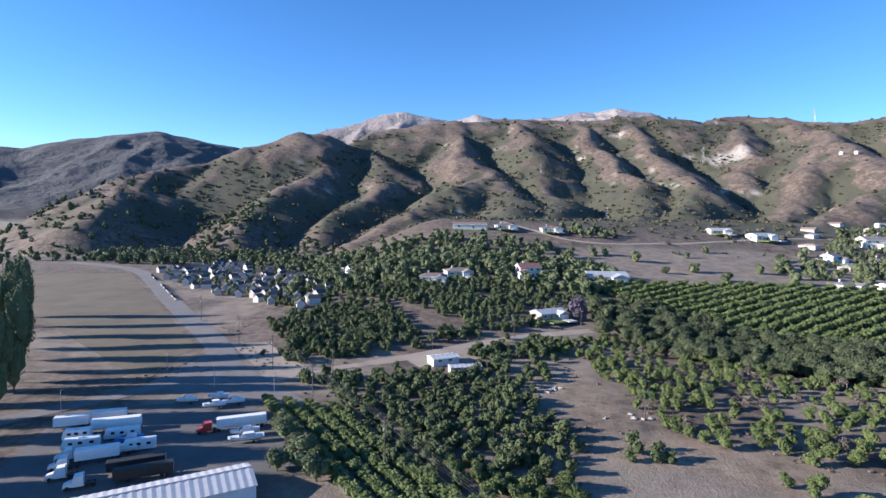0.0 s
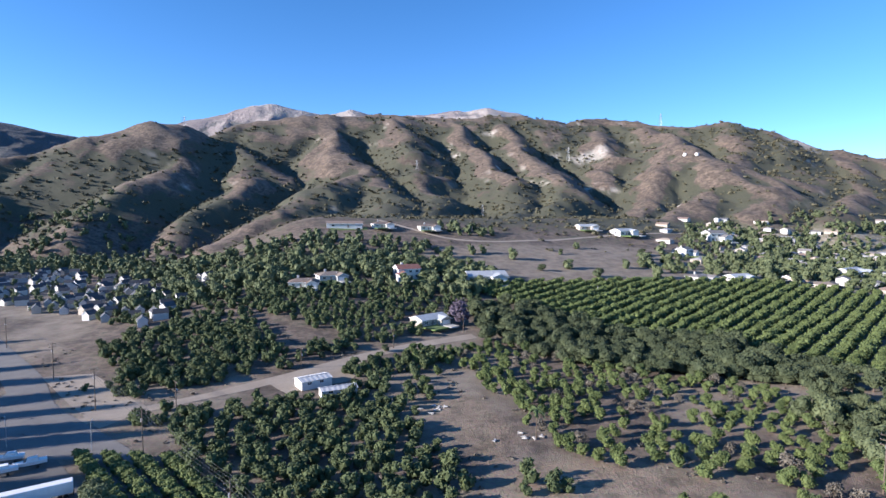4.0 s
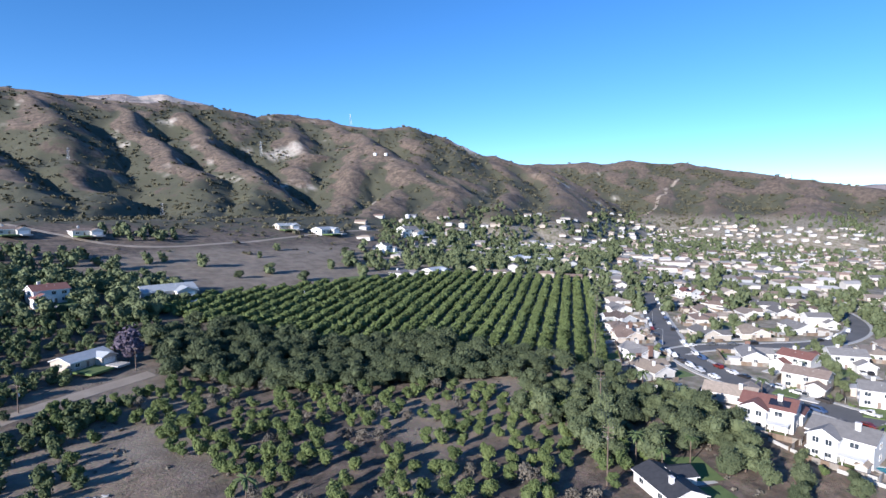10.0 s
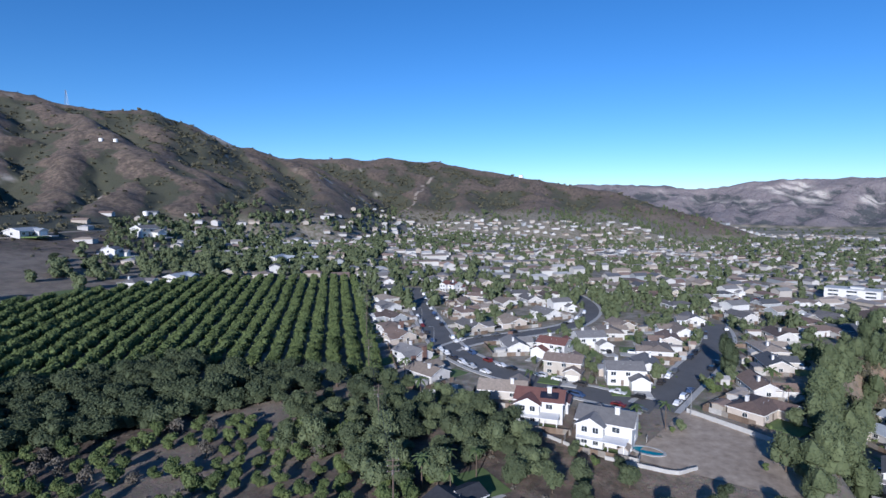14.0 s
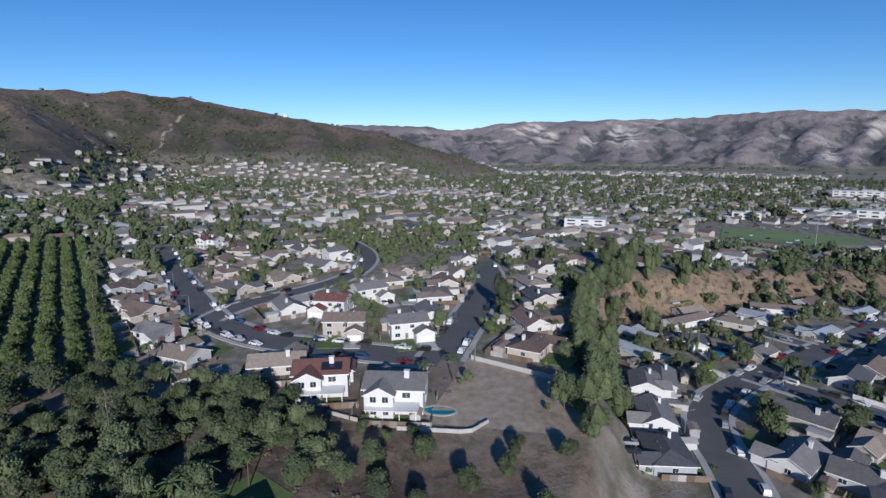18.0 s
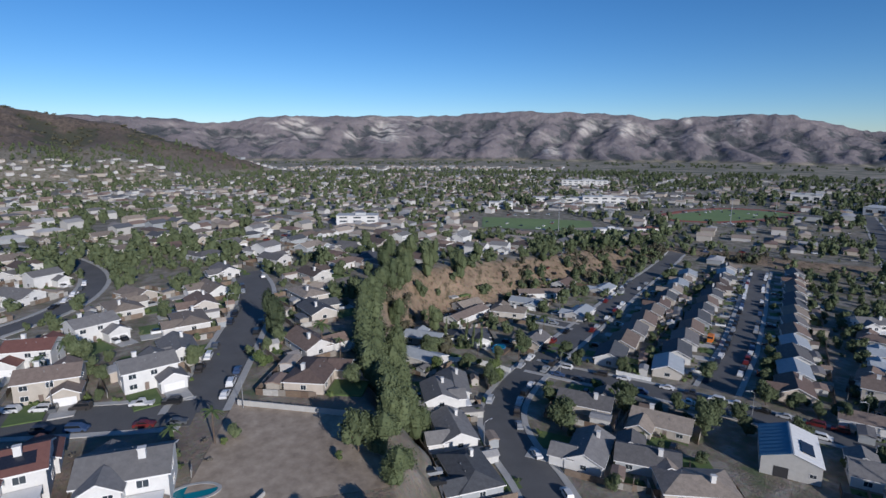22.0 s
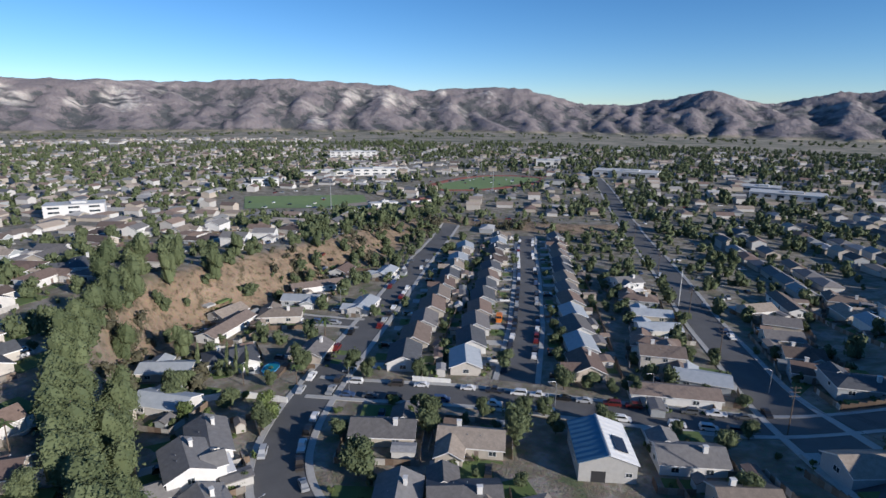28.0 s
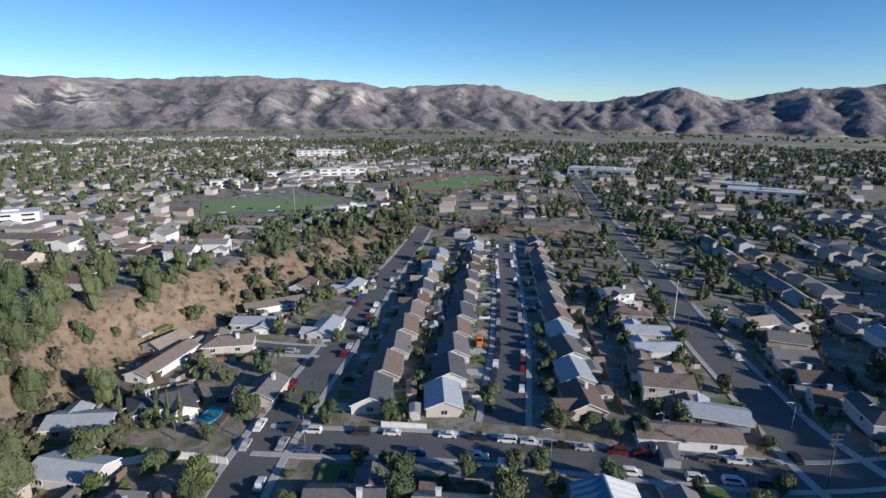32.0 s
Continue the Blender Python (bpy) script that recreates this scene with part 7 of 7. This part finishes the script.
# dark groves in the west
EXTRA = ([(-112, 424), (-29, 375), (-14, 330), (-40, 322), (-70, 335), (-99, 360)], [(-133, 418), (-106, 426), (-88, 332), (-112, 345)], [(-6, 276), (26, 270), (4, 258)], [(-67, 224), (-48, 226), (-34, 216), (-46, 202), (-56, 204)], [(-71, 246), (-80, 271), (-20, 279), (0, 256), (-28, 247), (-50, 240)], [(-67, 325), (-31, 316), (-29, 290), (-85, 318)], [(40, 269), (70, 268), (66, 256), (42, 246)], [(10, 252), (21, 268), (41, 272), (40, 242), (43, 219), (33, 199), (21, 200), (10, 208), (14, 230)], [(30, 160), (62, 150), (60, 140), (30, 148)], [(96, 122), (112, 128), (120, 118), (104, 108)], [(12, 228), (60, 258), (58, 268), (24, 260), (6, 246)], [(-64, 232), (-40, 240), (-20, 256), (-60, 262), (-84, 244)], [(62, 300), (92, 330), (100, 376), (40, 372), (30, 340)])
GROVES = ([(-46, 204), (-34, 216), (-18, 223), (2, 216), (18, 226), (28, 194), (36, 168), (34, 132), (20, 84), (10, 96), (-6, 122), (-30, 165)], [(-102, 300), (-70, 250), (-44, 238), (-12, 262), (-22, 300), (-62, 332)], [(-39, 380), (17, 399), (55, 368), (46, 310), (12, 278), (-23, 325)],
          [(-10, 258), (20, 272), (55, 290), (48, 298), (0, 280)])
grove = []
for k, (poly, step) in enumerate(zip(GROVES, (5.2, 5.6, 6.2, 6.0))):
    grove += fill(poly, step, 0.93, (2.1, 3.1), 0.18 if k == 2 else 0.35, 0.95, 40)
for poly in EXTRA:
    grove += fill(poly, 5.8, 0.8, (1.6, 3.0), 0.5, 1.0)
grove.sort(key=lambda g: math.hypot(g[1], g[2] - 30))
plant(grove[:36], CITRUS, "dark citrus grove")
merged("grove_trees", MID_CROWNS, grove[36:], (leaf_grove,), "dense dark green groves further back", "grove")
hedge = [(k % 4, -8 - 0.55 * d + 4.4 * w, 104 + 0.84 * d + 2.9 * w, gz(-8 - 0.55 * d + 4.4 * w, 104 + 0.84 * d + 2.9 * w), d, 2.3, 2.3, 1.8) for w in range(4) for k, d in enumerate(np.arange(0, 97 - 6 * w, 2.0))]
merged("road_hedge", MID_CROWNS, hedge, (leaf_citrus,), "clipped green hedge beside the country road", "hedge")

# woods towards the hills
WOODS = ([(-130, 380), (-60, 372), (30, 372), (95, 350), (130, 385), (120, 430), (40, 452), (-60, 440), (-120, 430)], [(-380, 560), (-300, 560), (-200, 560), (-120, 470), (-80, 430), (-70, 520), (-180, 640), (-330, 760), (-430, 700)],
         [(330, 400), (470, 330), (640, 420), (620, 560), (480, 560), (400, 470)], [(-440, 900), (-200, 640), (-120, 560), (-100, 640), (-300, 900)], [(100, 556), (150, 540), (190, 560), (130, 590)], [(120, 400), (330, 402), (400, 470), (300, 470), (200, 440)], [(40, 455), (200, 445), (330, 500), (300, 520), (60, 500)], [(-323, 627), (-455, 558), (-900, 1000), (-519, 1009)], [(-60, 400), (100, 395), (120, 440), (-50, 440)],
         [(-120, 440), (-60, 450), (40, 455), (110, 466), (100, 500), (0, 520), (-110, 540)], [(400, 560), (620, 560), (800, 640), (700, 720), (450, 650)], [(560, 380), (760, 450), (900, 560), (700, 560)], [(250, 400), (330, 402), (420, 480), (330, 520), (270, 460)])
woods = []
for poly, step in zip(WOODS, (8.5, 10.0, 9.0, 19.0, 10.0, 33.0, 34.0, 26.0, 9.0, 9.5, 15.0, 13.0, 14.0)):
    woods += fill(poly, step, 0.8, (3.6, 6.4), 0.5, 0.95)
for k in range(170):
    u, w = rng.random(), rng.random()
    x, y = -270 + 185 * u + 20 * w, 545 - 165 * u + 118 * (w - 0.5)
    if free(x, y, -0.6):
        size = rng.uniform(1.4, 3.0)
        woods.append((k % 4, x, y, gz(x, y), k, size, size, size * rng.uniform(0.9, 1.5)))
woods.sort(key=lambda g: g[2])
cut = len(woods) // 3
merged("woods", MID_CROWNS, woods[:cut], (leaf_broad,), "dark broadleaf woods at the foot of the hills", "woods")
merged("far_woods", FAR_CROWNS, [(n % 3, *row[1:]) for n, row in enumerate(woods[cut:])], (leaf_broad,), "dark woods further up the slopes", "woods")
# first five trees: unseen second row, added for more shade on the yard
west_row = [(n, x, y, gz(x, y), x, s, s * 0.9, s * 1.55) for n, (x, y, s) in enumerate(((-163, 128, 6.2), (-166, 145, 5.8), (-164, 160, 6.4), (-167, 174, 6), (-172, 190, 6.2), (-150, 118, 6), (-152, 134, 6.2), (-148, 148, 5.6), (-149, 162, 6), (-146, 176, 5.2), (-152, 190, 5.8), (-160, 201, 6.4), (-170, 214, 5.6), (-181, 230, 6.2), (-196, 248, 5.8), (-211, 268, 6.2), (-226, 290, 5.6), (-243, 314, 6)))]
for x, y, s in ((-50, 162, 2.6), (-45, 153, 3.6), (-40, 146, 3.0), (-37, 138, 4.2), (-31, 130, 3.6), (-42, 135, 3.0)):
    tagged(place(BROAD[int(s * 10) % 3], x, y, x * 31 % 360, 0, s, None, s * 0.85), group="bushes beside the yard")
plant(west_row, GUM, "tall row of trees along the field")

for x, y, size, tall in ((-27, 280, 3.4, 3.6), (-18, 272, 1.9, 1.8), (2, 262, 1.8, 1.6), (30, 268, 1.8, 1.7)):
    tagged(place(OAK[int(size) % 2], x, y, x * 13 % 360, -0.2, size, None, tall), group="trees beside the dirt drive")

for n, (x, y) in enumerate(((42, 263), (42, 254), (46, 265), (50, 262), (53, 255), (56, 252), (61, 248), (65, 245), (70, 250), (72, 234), (73, 220), (74, 211), (81, 212), (78, 241), (68, 238), (80, 196), (88, 202), (48, 240), (41, 228), (40, 218), (77, 266), (93, 249), (59, 207), (68, 197), (88, 188), (55, 203))):
    if free(x, y, 0.8):
        size = rng.uniform(2.0, 2.7)
        tagged(place(CITRUS[n % 3], x, y, n * 47, 0, size, None, size * 1.1), group="citrus trees along the dirt drive")

# trees that stand out in the streets, on the bluff and under the terrace
tagged(place(CONIFER, 267, 55, 20, -0.3, 9.5, None, 3.2), group="tall trees along the ravine")
hold(267, 55, 4)
for x, y, size in ((232, -62, 2.6), (216, -86, 3.2), (188, -92, 3.0), (193, -63, 2.8), (211, -45, 3.4), (182, -62, 2.6), (188, -172, 2.9), (174, -136, 2.6), (285, -89, 2.6), (270, -1, 3.2), (167, -141, 2.4), (178, -98, 2.8),
                   (233, -143, 2.3), (216, -121, 2.6), (276, -7, 3.0), (138, -66, 3.2), (206, -103, 2.4), (224, -130, 2.2), (196, -88, 2.6), (150, -112, 2.2), (172, -70, 2.0)):
    tagged(place(BROAD[int(x) % 3], x, y, x * 29 % 360, 0, size, size * 0.95, size * 0.95), group="street trees of the lower town")
    hold(x, y, 2)
for x, y, size, tall in ((339, -29, 3.6, 4.4), (343, -50, 3.4, 3.8), (299, -16, 3.6, 3.2), (304, 0, 3.8, 3.4), (345, -98, 2.6, 2.2), (362, -70, 3.2, 3.0), (352, -38, 3.0, 3.6), (395, -160, 3.2, 2.8), (408, -200, 3.4, 2.8), (420, -240, 3.6, 3.0), (372, -122, 2.8, 2.4)):
    tagged(place(GUM[int(x) % 2], x, y, x * 17 % 360, -0.4, size, None, tall), group="tall trees on the bluff")
for x, y, size in ((166, 94, 2.8), (169, 83, 2.8), (157, 74, 2.6), (163, 66, 2.3), (160, 108, 3.4), (180, 98, 1.6), (177, 86, 1.7), (171, 63, 2.0), (169, 52, 2.3), (193, 127, 4.2), (189, 118, 3.6), (156, 92, 2.6), (150, 60, 2.4), (152, 84, 2.2)):
    tagged(place(OAK[int(x) % 2], x, y, x * 41 % 360, -0.2, size, None, size * 1.05), group="trees on the bank below the houses")

# trees among the houses
town = []
for k in range(4300):
    if k < 2400:
        x, y = rng.uniform(150, 480), rng.uniform(-330, 270)
        if y > 30 and rng.random() < 0.45:
            continue
    else:
        x, y = rng.uniform(60, 700), rng.uniform(-620, -60)
    if edge_gap(x, y) > 0 and y > -62 and x < 175 or math.hypot(x - 130, y - 30) < 60:
        continue
    if inside([(205, 165), (225, 170), (470, 325), (330, 400), (90, 390), (70, 280), (150, 190)], x, y):
        continue
    if inside([(255, -40), (400, -265), (330, -300), (185, -100)], x, y) and rng.random() < 0.72:
        continue
    if 490 < x < 655 and -330 < y < -170 or 485 < x < 615 and -605 < y < -390:
        continue
    if fbm(x / 70, y / 70, 88, 2) < 0.42 and rng.random() < 0.5:
        continue
    s = 0.9 + 3.3 * rng.random() ** 2.6
    if free(x, y, s * 0.5 - 2.2):
        town.append((rng.integers(0, 4), x, y, gz(x, y), rng.uniform(0, 6.28), s, s, s * rng.uniform(0.9, 1.4)))
town.sort(key=lambda g: math.hypot(g[1] - 140, g[2] - 45))
plant(town[:130], BROAD + [CITRUS[0]], "garden trees between the houses")
merged("town_trees", MID_CROWNS, town[130:1100], (leaf_broad,), "garden and street trees across the town", "trees")
rest = np.array(town[1100:], float)
rest[:, 0] = rest[:, 0] % 3
merged("garden_trees", FAR_CROWNS, rest, (leaf_broad,), "trees between the houses further off", "trees")
for x, y in ((150, 128), (156, 124), (148, 120), (160, 118), (64, 173), (196, 150), (262, -40), (254, -31), (277, -58), (266, -20), (246, 44), (240, 40), (258, 118), (262, 112), (206, 76), (203, 84), (216, 166), (221, 120), (300, -95)):
    tagged(place(PALM, x, y, x * 53 % 360, 0, rng.uniform(0.75, 1.25)), group="palms")
far_trees = []
for k in range(23000):
    az, r = rng.uniform(36, 184), 330 + 1650 * rng.random() ** 1.15
    x, y = HUB[0] + r * math.sin(radians(az)), HUB[1] + r * math.cos(radians(az))
    if 490 < x < 650 and -325 < y < -175 or 485 < x < 610 and -600 < y < -395:
        continue
    if az < 60 and r < 470 or fbm(x / 110, y / 110, 77, 3) < 0.445 - 0.07 * float(smooth(600, 900, r)) + 0.10 * float(smooth(1500, 1980, r)):
        continue
    if edge_gap(x, y) > -10 and r < 480:
        continue
    z = gz(x, y)
    if z > 55:
        continue
    if r < 800 and not free(x, y, -2.0):
        continue
    s = (1.8 + 3.9 * rng.random() ** 2.0) * (1.0 + 0.25 * float(smooth(600, 1200, r)))
    far_trees.append((k % 3, x, y, z, rng.uniform(0, 6.28), s, s, s * rng.uniform(0.8, 1.35)))
for k in range(700):
    az, r = rng.uniform(96, 186), rng.uniform(2500, 3250)
    if fbm(az / 2.5, r / 180, 98, 2) > 0.5 - 0.1 * float(smooth(2900, 3200, r)):
        x, y = HUB[0] + r * math.sin(radians(az)), HUB[1] + r * math.cos(radians(az))
        far_trees.append((k % 3, x, y, gz(x, y), k, 9, 9, 5.5))
merged("distant_trees", FAR_CROWNS, far_trees, (leaf_broad,), "distant trees over the town", "trees")

# bushes on the bluff and scrub over the hills
bluff = []
for k in range(2000):
    t = rng.random()
    n = rng.integers(5, len(BLUFF) - 3)
    (ax, ay), (bx, by) = BLUFF[n], BLUFF[n + 1]
    d = rng.uniform(0, 30) if rng.random() < 0.6 else rng.uniform(18, 34)
    L = math.hypot(bx - ax, by - ay)
    x, y = ax + (bx - ax) * t + (by - ay) / L * d, ay + (by - ay) * t - (bx - ax) / L * d
    if fbm(x / 26, y / 26, 61, 2) > 0.5 and free(x, y, 0.5):
        s = 0.5 + 2.6 * rng.random() ** 2
        bluff.append((rng.integers(0, 4), x, y, gz(x, y) - 0.3, rng.uniform(0, 6), s, s, s * rng.uniform(0.7, 1.2)))
merged("bluff_bushes", FAR_CROWNS, [(n % 3, *row[1:]) for n, row in enumerate(bluff)], (leaf_scrub,), "dark bushes on the brown earth bluff", "bushes")
az, r = rng.uniform(-42, 98, 90000), np.sqrt(rng.uniform(430 ** 2, 2200 ** 2, 90000))
x, y = HUB[0] + r * np.sin(np.radians(az)), HUB[1] + r * np.cos(np.radians(az))
z = ground(x, y)
e = 0.03 * r + 8
mean = (ground(x + e, y) + ground(x - e, y) + ground(x, y + e) + ground(x, y - e)) / 4
want = np.clip((mean - z) / (0.04 * e + 1), -1, 1) * 0.5 + 3.0 * (fbm(x / 170, y / 170, 71, 4) - 0.5) + 0.62 - 0.22 * smooth(46, 56, az)
ok = (z > 22) & (rng.random(len(x)) < np.clip(want, 0.05, 0.95) * 0.7)
x, y, z, r = x[ok], y[ok], z[ok], r[ok]
s = (0.6 + 2.9 * rng.random(len(x)) ** 2.6) * (0.8 + r / 1500)
merged("hill_scrub", SHRUBS, np.stack([np.arange(len(x)) % 3, x, y, z, rng.uniform(0, 6.28, len(x)), s, s, s * rng.uniform(0.7, 1.0, len(x))], 1), (leaf_scrub,), "dark chaparral scrub over the brown hills", "scrub")
weeds = []
for k in range(2600):
    x, y = rng.uniform(-120, 215), rng.uniform(60, 300)
    if free(x, y, 0.3) and fbm(x / 22, y / 22, 66, 3) > 0.5:
        s = rng.uniform(0.3, 0.9)
        weeds.append((k % 3, x, y, gz(x, y), rng.uniform(0, 6), s, s, s * 0.8))
merged("weeds", SHRUBS, weeds, (leaf_grey,), "low grey weeds on the bare soil", "weeds")
for group in (BROAD, OAK, CITRUS, GUM, (CYPRESS, CONIFER, PALM, GREY), tuple(HOUSE.values())):
    for pattern in group:
        drop(pattern)
